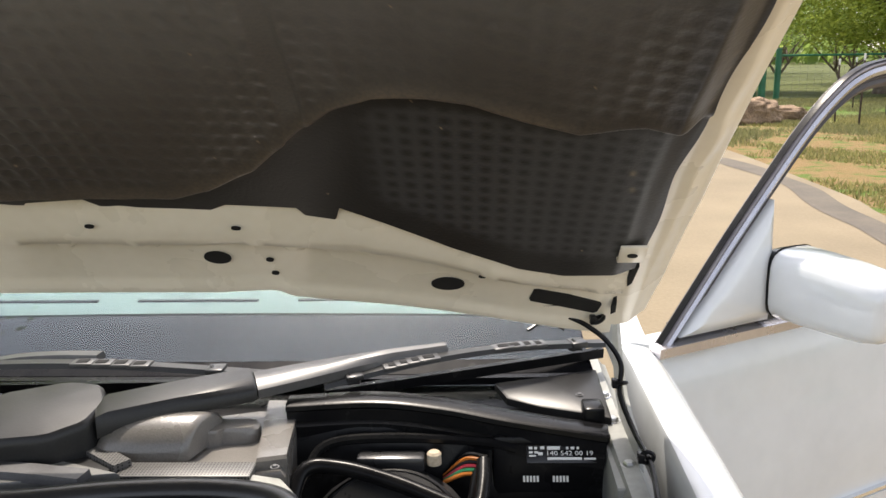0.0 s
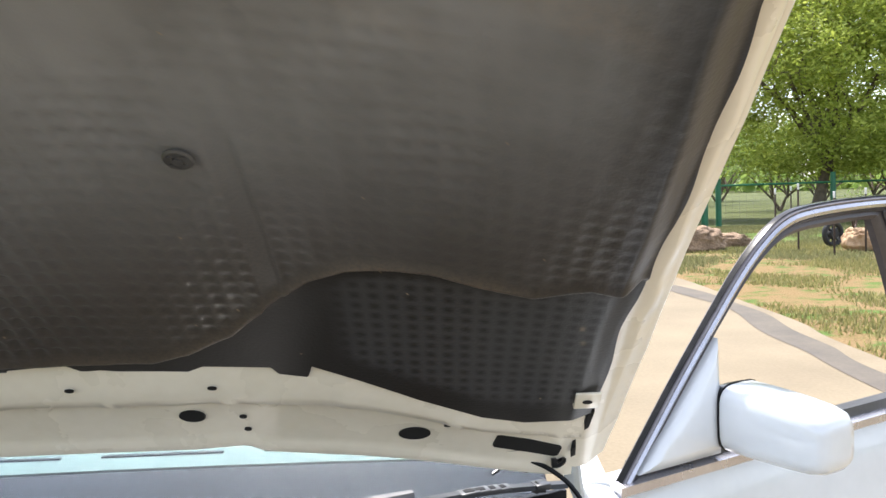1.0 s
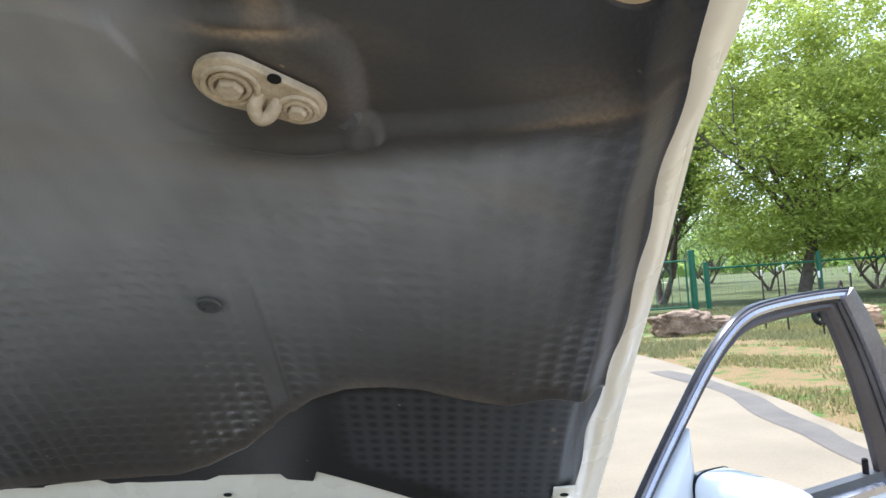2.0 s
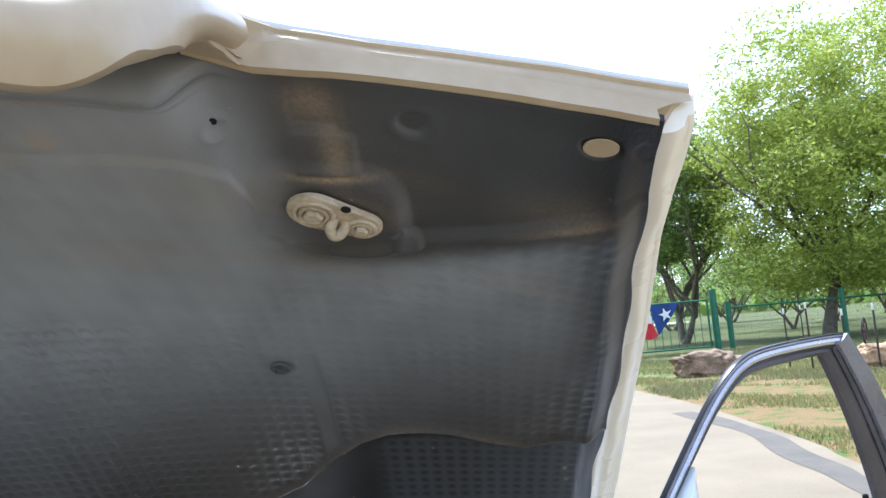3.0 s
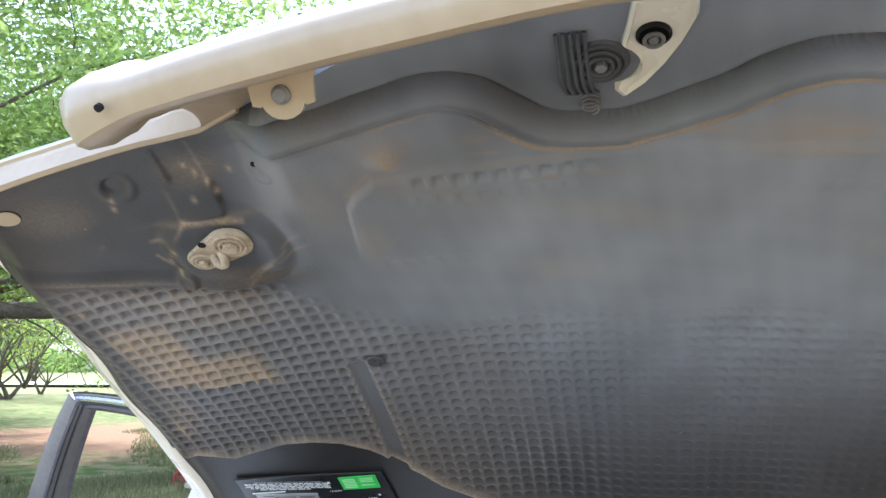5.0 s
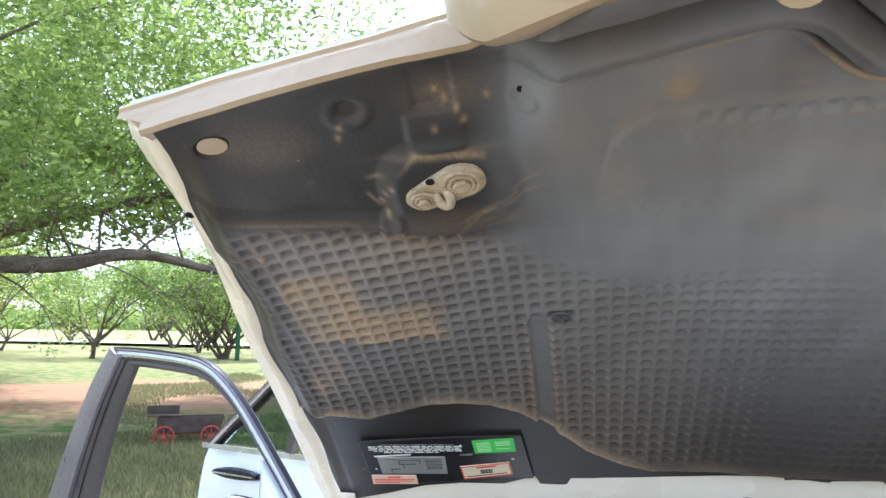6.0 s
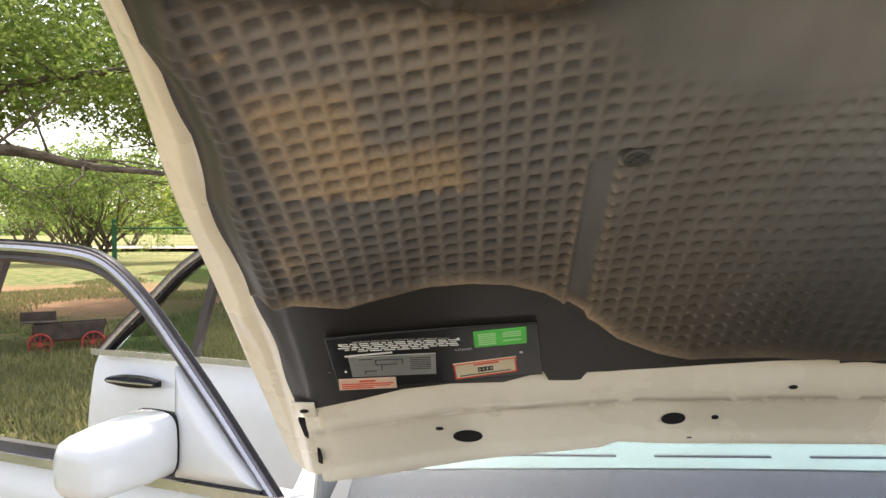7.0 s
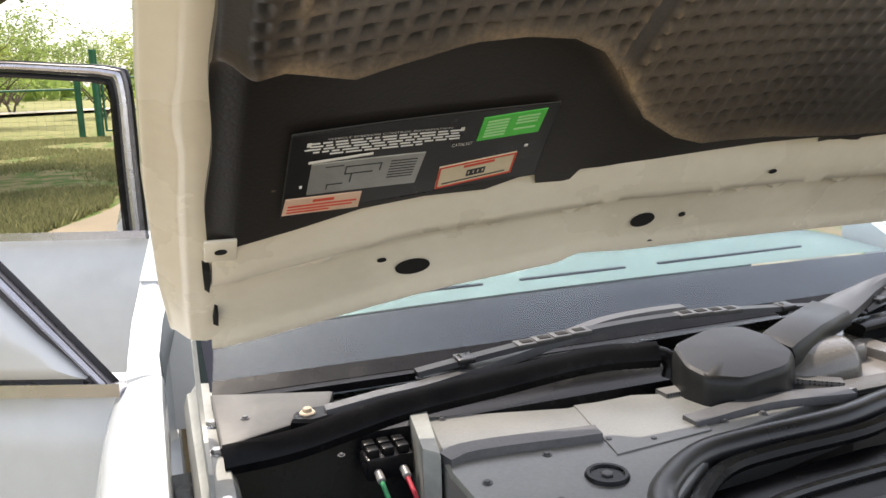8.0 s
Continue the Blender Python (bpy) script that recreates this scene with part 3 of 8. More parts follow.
def hood_hole(x, y, r, stretch=1.35, out=0.002, name="drain_hole", mat=HOLE):
    bm = bmesh.new()
    nrm = -lid_normal(x, y)
    disc(bm, on_lid(x, y, out), nrm, r, 0.0015, 24, stretch)
    return part(name, bm, mat, hood)


for x, y, r, s in ((-0.217, 0.998, 0.0128, 1.3), (0.232, 0.987, 0.0128, 1.3), (-0.504, 1.044, 0.0148, 1.45), (0.510, 1.044, 0.0148, 1.45),
                   (-0.160, 0.996, 0.004, 1.2), (0.294, 0.994, 0.004, 1.2), (0.295, 1.014, 0.004, 1.2), (-0.188, 1.026, 0.004, 1.2),
                   (-0.545, 1.031, 0.0035, 1.6), (0.555, 1.033, 0.0035, 1.6)):
    hood_hole(x, y, r, s, interp(FRAME_DROP, abs(x)) + (0.0005 if y < 1.02 or abs(x) > 0.4 else 0.0035))
for x, y in ((0.274, 0.930), (-0.078, 0.932), (0.108, 0.925)):
    hood_hole(x, y, 0.0035, 1.6, interp(FRAME_DROP, abs(x)) + 0.0110)

# Pressed half-round dimples along the step of the cross member.
for x in (-0.62, -0.42, -0.33, -0.10, -0.045, 0.06, 0.16, 0.33, 0.42, 0.58):
    bm = bmesh.new()
    disc(bm, on_frame(x, 0.50, interp(FRAME_DROP, abs(x)) - 0.001), -lid_normal(x, 0.97), 0.011, 0.0075, 16, 1.35, 0.0035)
    part("weld_dimple", bm, FRAME_PAINT, hood)

# Dark gaps between the cross member and the side flanges.
for s in (-1, 1):
    for gap in ([(0.745, 1.000), (0.737, 1.006), (0.736, 1.020), (0.738, 1.038), (0.743, 1.032)], [(0.732, 1.070), (0.728, 1.074), (0.728, 1.092), (0.734, 1.088)]):
        bm = bmesh.new()
        loft(bm, [[on_lid(s * x, y, -0.010) for x, y in gap], [on_lid(s * x, y, 0.004) for x, y in gap]])
        part("frame_gap", bm, HOLE, hood)

# Oblong access slot with a lamp wire at the driver's side.
bm = bmesh.new()
slot = [(0.622, 1.058), (0.628, 1.0575), (0.668, 1.068), (0.712, 1.0845), (0.715, 1.088), (0.711, 1.101), (0.706, 1.1025), (0.66, 1.088), (0.619, 1.0765), (0.617, 1.073)]
loft(bm, [[on_lid(x, y, -0.014) for x, y in slot], [on_lid(x, y, interp(FRAME_DROP, abs(x)) + 0.0016) for x, y in slot]])
part("access_slot", bm, HOLE, hood)

# ---- hood lining ----
REAR_EDGE = [(-0.75, 0.972), (-0.72, 0.967), (-0.659, 0.955), (-0.593, 0.939), (-0.527, 0.934), (-0.458, 0.936), (-0.406, 0.921), (-0.398, 0.936), (-0.356, 0.938), (-0.349, 0.925),
             (-0.253, 0.922), (-0.113, 0.914), (-0.028, 0.912), (-0.018, 0.930), (0.030, 0.931), (0.042, 0.916), (0.110, 0.911), (0.125, 0.920), (0.243, 0.926), (0.268, 0.916), (0.347, 0.918),
             (0.354, 0.928), (0.388, 0.933), (0.395, 0.916), (0.447, 0.938), (0.517, 0.970), (0.601, 1.002), (0.658, 1.012), (0.729, 1.008), (0.75, 1.003)]
SHOULDER = [(0.0, 0.896), (0.043, 0.895), (0.225, 0.890), (0.268, 0.879), (0.322, 0.853), (0.372, 0.810), (0.416, 0.772), (0.455, 0.753), (0.503, 0.747), (0.54, 0.748), (0.60, 0.760), (0.635, 0.766), (0.69, 0.746), (0.76, 0.755)]
SEAL_CURVE = [(-0.43, 0.230), (-0.395, 0.226), (-0.316, 0.211), (-0.24, 0.198), (-0.18, 0.189), (-0.147, 0.197), (-0.12, 0.220), (-0.088, 0.245), (-0.04, 0.253), (-0.008, 0.252),
              (0.06, 0.223), (0.108, 0.196), (0.15, 0.186), (0.195, 0.188), (0.25, 0.196), (0.32, 0.205), (0.40, 0.213), (0.43, 0.215)]
PAD_LINE = [(0.40, 0.402), (0.45, 0.400), (0.518, 0.384), (0.582, 0.366), (0.657, 0.337), (0.695, 0.321), (0.75, 0.308)]


def smoothstep(a, lo, hi):
    t = np.clip((a - lo) / (hi - lo), 0, 1)
    return t * t * (3 - 2 * t)


def lining():
    nx, ny = 700, 470
    xs = np.linspace(-0.745, 0.745, nx)
    rear = np.interp(xs, *zip(*REAR_EDGE))
    front = np.interp(np.abs(xs), *zip(*LINING_FRONT))
    v = (np.linspace(0, 1, ny) ** 1.18)[:, None]
    X = np.broadcast_to(xs, (ny, nx)).copy()
    Y = front + (rear - front) * v
    rng = np.random.default_rng(4)
    X = np.where(X < 0, X / 0.745 * np.interp(Y, *zip(*LINING_LEFT)), X / 0.745 * np.interp(Y, *zip(*LINING_RIGHT)))
    X = X + 0.002 * np.sin(Y * 43) * (np.abs(X) > 0.68) * np.sign(X)

    def soft_noise(fx, fy, seed):
        r = np.random.default_rng(seed)
        out = np.zeros_like(X)
        for _ in range(9):
            a, b, c = r.normal(0, fx), r.normal(0, fy), r.uniform(0, 6.28)
            out += np.sin(a * X + b * Y + c)
        return out / 9 ** 0.5

    S = np.interp(np.abs(X), *zip(*SHOULDER))
    brim = np.where(X < 0, np.interp(Y, *zip(*LINING_LEFT)), np.interp(Y, *zip(*LINING_RIGHT))) - np.abs(X)
    H = 0.018 * smoothstep(S - Y, -0.004, 0.016)                       # thick quilted field, thin rear margin
    lip = np.exp(-((S - Y - 0.012) / 0.010) ** 2)
    H += 0.004 * lip
    H -= 0.003 * np.exp(-((Y - S - 0.010) / 0.005) ** 2)
    pad = np.interp(np.abs(X), *zip(*PAD_LINE)) - Y
    corner_pad = smoothstep(np.abs(X), 0.36, 0.42)
    H -= 0.007 * smoothstep(pad, -0.003, 0.010) * corner_pad                                    # thinner front corners
    H += 0.0025 * soft_noise(9, 9, 1) + 0.0007 * soft_noise(40, 40, 2)
    # waffle of square pockets
    px, py = 0.0195, 0.0203
    yy = np.linspace(0, 1.2, 600)
    run = np.concatenate([[0], np.cumsum(np.hypot(np.diff(yy), np.diff(1.8474 - 0.376 * yy - 0.0522 * yy ** 2 - 0.2113 * yy ** 3)))])
    A = np.interp(Y, yy, run)
    cx, cy = np.mod(X + 0.002 * soft_noise(4, 4, 5), px) / px - 0.5, np.mod(A + 0.0015 * soft_noise(4, 4, 6), py) / py - 0.5
    square = (1 - smoothstep(np.abs(cx), 0.20, 0.44)) * (1 - smoothstep(np.abs(cy), 0.20, 0.44))
    swell = 0.25 * (1 + np.cos(2 * np.pi * cx)) * (1 + np.cos(2 * np.pi * cy))
    crisp = smoothstep(-X, 0.34, 0.42)
    pocket = swell ** 0.8 + (square - swell ** 0.8) * crisp
    start = np.interp(np.abs(X), [0, 0.12, 0.25, 0.36, 0.42, 0.74], [0.495, 0.50, 0.525, 0.47, 0.405, 0.375])
    side = smoothstep(np.abs(X), 0.40, 0.46)
    start = start + (np.interp(np.abs(X), *zip(*PAD_LINE)) + 0.004 - start) * side
    zone = smoothstep(Y - start, -0.012 + 0.012 * side, 0.06 - 0.040 * side) * smoothstep(S - Y, 0.012, 0.03)
    zone *= smoothstep(brim, 0.018, 0.030)
    strip = (1 - smoothstep(np.abs(np.abs(X) - 0.377), 0.010, 0.015)) * smoothstep(Y, 0.575, 0.59)
    strip2 = (1 - smoothstep(np.abs(np.abs(X) - 0.23), 0.006, 0.010)) * (X > 0) * 0.6
    zone *= 1 - np.clip(strip + strip2, 0, 1)
    rim = np.exp(-((np.abs(np.abs(X) - 0.377) - 0.0165) / 0.003) ** 2) * smoothstep(Y, 0.575, 0.59) * smoothstep(S - Y, 0.0, 0.03)
    tail = smoothstep(Y - S, 0.018, 0.034) * smoothstep(X, 0.42, 0.46) * smoothstep(rear[None, :] - Y, 0.022, 0.045) * smoothstep(brim, 0.018, 0.030)
    wear = np.clip(0.72 + 0.42 * soft_noise(9, 9, 3) + 0.14 * soft_noise(30, 30, 8), 0.15, 1.2) * (0.45 + 0.55 * smoothstep(brim, 0.03, 0.10))
    H -= (0.0022 + 0.0024 * smoothstep(-X, -0.25, 0.10) - 0.0002 * crisp) * pocket * (zone + tail) * wear
    H += 0.0016 * rim * np.where(X > 0, 0.2, 1.0) - 0.0045 * strip * np.where(X > 0, 0.35, 1.0)
    # a row of half-pressed teeth near the front of the raised middle, and faint ones beside it
    cx2 = np.mod(X, 0.0205) / 0.0205 - 0.5
    tooth = (1 - smoothstep(np.abs(cx2), 0.16, 0.40))
    for yy, x0, x1, g in ((0.290, -0.235, -0.03, 0.0046), (0.312, -0.25, -0.05, 0.0010), (0.408, -0.30, -0.16, 0.0006), (0.300, 0.0, 0.24, 0.0007), (0.330, 0.02, 0.25, 0.0006)):
        H -= g * tooth * np.exp(-((Y - yy) / 0.0065) ** 4) * smoothstep(X, x0, x0 + 0.03) * (1 - smoothstep(X, x1 - 0.03, x1))
    brow = np.interp(X, [-0.31, -0.296, -0.284, -0.26, -0.18, -0.08, -0.016, 0.06, 0.14, 0.256, 0.33, 0.351, 0.37, 0.386], [0.40, 0.312, 0.297, 0.281, 0.274, 0.274, 0.272, 0.275, 0.277, 0.276, 0.281, 0.288, 0.298, 0.34])
    plateau = smoothstep(Y - brow, -0.004, 0.010) * (1 - smoothstep(Y, 0.36, 0.44)) * smoothstep(X, -0.315, -0.285) * (1 - smoothstep(X, 0.37, 0.40))
    H += 0.0028 * plateau
    # moulded channel of the grille seal
    curve = np.array([tuple(p)[:2] for p in smooth_path([(a, c, 0) for a, c in SEAL_CURVE], 36)])
    near = (Y < 0.33) & (np.abs(X) < 0.45)
    D = np.full_like(X, 1.0)
    Q = np.stack([X[near], Y[near]], -1)
    dd = np.linalg.norm((Q[:, None] - curve[None]) * np.array([1.0, 1.25]), axis=-1)
    k = dd.argmin(1)
    sign = np.where(Q[:, 1] > curve[k, 1], 1.0, -1.0)
    D[near] = dd[np.arange(len(k)), k] * sign
    ends = 1 - smoothstep(np.abs(X), 0.33, 0.41)
    bead = np.clip(1 - (D / 0.0115) ** 2, 0, 1) ** 0.5
    H += ends * (0.0085 * bead - 0.0050 * np.exp(-((D - 0.0130) / 0.0026) ** 2) - 0.0035 * np.exp(-((D + 0.0130) / 0.0028) ** 2) * near + 0.0040 * np.exp(-((D - 0.0185) / 0.0036) ** 2))
    H -= ends * 0.010 * smoothstep(-D, 0.004, 0.014) * near
    H += ends * 0.0016 * np.exp(-((D + 0.017) / 0.0025) ** 2) * near
    # pads, dents and sockets
    for sx in (-1, 1):
        dx, dy = X - sx * 0.449, Y - 0.245
        H -= 0.006 * (1 - smoothstep(np.abs(dx), 0.016, 0.021)) * (1 - smoothstep(np.abs(dy), 0.018, 0.024))
        H += 0.004 * (1 - smoothstep(np.abs(X - sx * 0.452), 0.022, 0.030)) * smoothstep(Y, 0.268, 0.273) * (1 - smoothstep(Y, 0.300, 0.306))
        e = (np.abs(X - sx * 0.448) / 0.068) ** 3 + (np.abs(Y - 0.352) / 0.056) ** 3
        H += 0.0085 * (1 - smoothstep(e, 0.35, 1.25))
        r = np.hypot(X - sx * 0.526, (Y - 0.257) * 1.2)
        H += 0.004 * np.exp(-((r - 0.018) / 0.005) ** 2) - 0.010 * (1 - smoothstep(r, 0.009, 0.014))
        r = np.hypot(X - sx * 0.372, (Y - 0.262) * 1.2)
        H += 0.0025 * np.exp(-((r - 0.010) / 0.004) ** 2)
        r = np.hypot(X - sx * 0.512, (Y - 0.382) * 1.2)
        H += 0.005 * (1 - smoothstep(r, 0.008, 0.016))
        r = np.hypot(X - sx * 0.707, (Y - 0.264) * 1.1)
        H -= 0.006 * (1 - smoothstep(r, 0.008, 0.012))
        r = np.hypot((X - sx * 0.664 - 0.008) / 1.3, (Y - 0.263) * 1.25)
        H -= 0.012 * (1 - smoothstep(r, 0.0105, 0.0135))
    for hx, hy in ((-0.239, 0.254), (0.239, 0.254)):
        H += 0.006 * np.exp(-(((X - hx) / 0.018) ** 2 + ((Y - hy) / 0.016) ** 2))
    # settled road dust, thickest where air and water leave it
    dust = 0.035 + 0.03 * soft_noise(6, 6, 11) + 0.10 * smoothstep(Y, 0.50, 0.78) * (0.45 + 0.55 * smoothstep(-X, -0.35, 0.10))
    left = smoothstep(-X, 0.05, 0.45)
    dust = dust + 0.11 * left * zone * np.clip(0.9 + 0.6 * soft_noise(11, 11, 44), 0, 2)
    low_edge = 0.574 + (X + 0.64) * 0.17 + 0.003 * soft_noise(60, 60, 33)
    patch = smoothstep(X, -0.672, -0.652) * (1 - smoothstep(X, -0.60, -0.565)) * smoothstep(Y, 0.43, 0.47) * (1 - smoothstep(Y - low_edge, -0.002, 0.004))
    patch = np.maximum(patch, smoothstep(X, -0.66, -0.64) * (1 - smoothstep(X, -0.53, -0.48)) * smoothstep(Y, 0.515, 0.545) * (1 - smoothstep(Y - low_edge, -0.002, 0.004)))
    patch *= np.clip(0.75 + 0.25 * soft_noise(22, 22, 34), 0.25, 1)
    ridge = 1 - pocket
    dust += np.clip(patch, 0, 1) * (1.15 + 0.50 * ridge) * np.clip(0.85 + 0.25 * soft_noise(30, 30, 12), 0.2, 1.2)
    dust += 0.55 * np.exp(-(((X + 0.681) / 0.012) ** 2 + ((Y - 0.668) / 0.022) ** 2)) + 0.30 * np.exp(-(((X + 0.655) / 0.02) ** 2 + ((Y - 0.63) / 0.04) ** 2))
    dust += (1.15 * left + 0.20) * np.exp(-((S - Y - 0.009) / 0.011) ** 2) * np.clip(0.7 + 0.5 * soft_noise(25, 25, 13), 0, 1.3)
    dust += 0.12 * left * zone * ridge
    dust += 0.75 * np.exp(-((D - 0.0185) / 0.0035) ** 2) * np.clip(0.25 + soft_noise(18, 18, 14), 0, 1.3) * (np.abs(X + 0.02) < 0.33)
    dust += 0.55 * np.exp(-((D - 0.020) / 0.005) ** 2) * smoothstep(X, -0.02, 0.01) * (1 - smoothstep(X, 0.06, 0.08))
    dust += 0.16 * np.exp(-((Y - brow - 0.002) / 0.003) ** 2) * np.clip(0.2 + soft_noise(20, 20, 35), 0, 1.2) * (np.abs(X - 0.03) < 0.33)
    dust += 0.30 * np.exp(-((pad + 0.003) / 0.0035) ** 2) * corner_pad * np.clip(0.4 + soft_noise(25, 25, 36), 0, 1.2) + 0.35 * rim * left
    for hx, hy, a, b2, g in ((-0.239, 0.254, 0.014, 0.014, 0.75), (0.239, 0.254, 0.012, 0.011, 0.6), (0.449, 0.245, 0.020, 0.018, 0.45), (0.462, 0.285, 0.012, 0.022, 0.45), (0.452, 0.306, 0.035, 0.003, 0.6),
                             (0.16, 0.284, 0.03, 0.0025, 0.5), (0.12, 0.262, 0.05, 0.018, 0.3), (-0.15, 0.245, 0.02, 0.01, 0.2), (0.054, 0.258, 0.02, 0.005, 0.6), (-0.29, 0.36, 0.02, 0.03, 0.25),
                             (-0.45, 0.306, 0.05, 0.003, 0.35), (-0.44, 0.255, 0.03, 0.016, 0.3), (-0.33, 0.30, 0.03, 0.04, 0.22), (0.66, 0.33, 0.06, 0.02, 0.15)):
        dust += g * np.exp(-(((X - hx) / a) ** 2 + ((Y - hy) / b2) ** 2))
    # rubbed marks and chipped edges
    for x0, y0, x1, y1, w, g in ((-0.475, 0.303, -0.411, 0.311, 0.0028, 0.75), (-0.494, 0.320, -0.472, 0.302, 0.0022, 0.55), (-0.437, 0.391, -0.385, 0.362, 0.0026, 0.40), (-0.398, 0.376, -0.353, 0.358, 0.0024, 0.42),
                                 (-0.386, 0.356, -0.360, 0.341, 0.0022, 0.35), (-0.302, 0.393, -0.288, 0.376, 0.0030, 0.40), (-0.013, 0.255, 0.028, 0.246, 0.0030, 0.85), (0.025, 0.247, 0.066, 0.226, 0.0040, 0.80),
                                 (0.135, 0.261, 0.174, 0.262, 0.0026, 0.80), (-0.263, 0.275, -0.290, 0.297, 0.0045, 0.55), (-0.294, 0.392, -0.256, 0.362, 0.0035, 0.22), (-0.165, 0.262, -0.134, 0.264, 0.0025, 0.50),
                                 (-0.602, 0.332, -0.579, 0.317, 0.0028, 0.22), (-0.680, 0.401, -0.660, 0.400, 0.0040, 0.60), (-0.451, 0.406, -0.407, 0.378, 0.0018, 0.60), (-0.470, 0.406, -0.451, 0.406, 0.0018, 0.45),
                                 (-0.525, 0.326, -0.508, 0.322, 0.0025, 0.55), (-0.530, 0.346, -0.522, 0.364, 0.0022, 0.55), (-0.300, 0.407, -0.20, 0.402, 0.0060, 0.16), (-0.10, 0.30, 0.0, 0.302, 0.0035, 0.30)):
        ux, uy = x1 - x0, y1 - y0
        k = np.clip(((X - x0) * ux + (Y - y0) * uy) / (ux * ux + uy * uy), 0, 1)
        off = np.hypot(X - x0 - k * ux, Y - y0 - k * uy)
        dust += g * np.exp(-(off / w) ** 2) * np.clip(0.65 + 0.45 * soft_noise(90, 90, 45), 0.1, 1.2)
    smear = np.clip(soft_noise(14, 40, 41) * 0.6 + soft_noise(38, 60, 42) * 0.5 - 0.35, 0, 1) * smoothstep(0.54 - Y, 0.0, 0.06)
    dust += 0.20 * smear
    dust *= 1 - 0.85 * smoothstep(Y - S, 0.0, 0.02)
    for hx, hy in ((-0.512, 0.345), (-0.518, 0.358), (-0.515, 0.372), (-0.503, 0.335), (-0.440, 0.262), (-0.430, 0.270), (-0.452, 0.285), (-0.402, 0.262), (-0.537, 0.270), (-0.541, 0.280), (-0.425, 0.281), (-0.447, 0.252),
                   (0.737, 0.66), (0.738, 0.68), (0.739, 0.70), (0.739, 0.72), (0.738, 0.745), (0.70, 0.835), (0.705, 0.86), (-0.70, 0.34), (-0.69, 0.325)):
        dust += 0.7 * np.exp(-(((X - hx) / 0.0030) ** 2 + ((Y - hy) / 0.0036) ** 2))
    specks = rng.random(X.shape) > 0.99985
    dust = np.where(specks, 0.9, dust)
    # lens glare painted in as grey, strongest towards the front
    veil_grey = (0.05 + 0.88 * smoothstep(0.88 - Y, 0.0, 0.44) * smoothstep(1.12 - 0.75 * np.clip(Y - 0.3, 0, 1) - X, 0.0, 0.60))
    veil_grey *= np.clip(0.86 + 0.12 * soft_noise(8, 8, 21) + 0.05 * soft_noise(24, 24, 22) + 0.05 * soft_noise(90, 90, 23), 0.4, 1.2) * (1 - 0.38 * left)
    # quilt pockets kept darker: recess shade painted in
    veil_grey *= (1 - (0.05 + 0.35 * left) * pocket * zone) * (1 - 0.9 * smoothstep(Y - S, 0.0, 0.015)) * (0.08 + 0.92 * smoothstep(brim, 0.010, 0.095))
    veil_grey *= 1 - 0.86 * smoothstep(np.abs(X), 0.34, 0.44) * smoothstep(pad, -0.045, -0.005)
    veil_grey *= 1 - 0.30 * smoothstep(Y, 0.15, 0.20) * (1 - smoothstep(D, 0.0, 0.03)) * near
    # creases beside the seal bead darkened as painted shade
    veil_grey *= 1 - 0.75 * ends * np.clip(np.exp(-((D - 0.0130) / 0.0030) ** 2) + np.exp(-((D + 0.0135) / 0.0035) ** 2) * near, 0, 1)
    veil_grey *= 1 - 0.30 * smoothstep(X, -0.20, 0.25) * smoothstep(Y, 0.50, 0.75)
    veil_grey += 0.10 * tail * ridge
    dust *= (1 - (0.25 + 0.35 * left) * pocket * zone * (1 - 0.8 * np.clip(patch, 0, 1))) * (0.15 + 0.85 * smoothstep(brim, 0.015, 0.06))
    # place it on the hood
    base = 1.8474 - 0.376 * Y - 0.0522 * Y * Y - 0.2113 * Y ** 3 - X * X * (0.1453 + 0.1369 * Y - 0.2492 * Y * Y)
    N = np.stack([0 * X, 0 * X, 0 * X + 1.28], -1)
    H = H + 0.007
    H = np.maximum(H, 0.0090)
    thin = 0.10 * smoothstep(Y - front, 0.0, 0.008) + 0.90 * smoothstep(Y - front, 0.008, 0.12)
    corner = smoothstep(np.abs(X), 0.335, 0.385)
    H = 0.0015 + (H - 0.0015) * (thin * corner + 1 - corner)
    H = 0.002 + (H - 0.002) * (0.25 + 0.75 * smoothstep(brim, 0.0, 0.03))
    under = np.stack([X, Y, base], -1) - N * H[..., None]
    above = np.stack([X, Y, base], -1) + N * 0.002
    verts = under.reshape(-1, 3)
    idx = np.arange(ny * nx).reshape(ny, nx)
    quads = np.stack([idx[:-1, :-1], idx[1:, :-1], idx[1:, 1:], idx[:-1, 1:]], -1).reshape(-1, 4)
    loop = np.concatenate([idx[0, :], idx[1:, -1], idx[-1, -2::-1], idx[-2:0:-1, 0]])
    edge = above.reshape(-1, 3)[loop]
    off = len(verts)
    verts = np.concatenate([verts, edge])
    m = len(loop)
    skirt = np.stack([loop, np.roll(loop, -1), off + np.roll(np.arange(m), -1), off + np.arange(m)], -1)
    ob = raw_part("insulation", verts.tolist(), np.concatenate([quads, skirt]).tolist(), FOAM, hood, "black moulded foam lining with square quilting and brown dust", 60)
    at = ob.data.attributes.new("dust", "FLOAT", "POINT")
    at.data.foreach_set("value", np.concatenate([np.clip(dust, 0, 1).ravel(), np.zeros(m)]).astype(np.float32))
    at = ob.data.attributes.new("veil_grey", "FLOAT", "POINT")
    at.data.foreach_set("value", np.concatenate([np.clip(veil_grey, 0, 1).ravel(), np.zeros(m)]).astype(np.float32))
    return ob


lining()
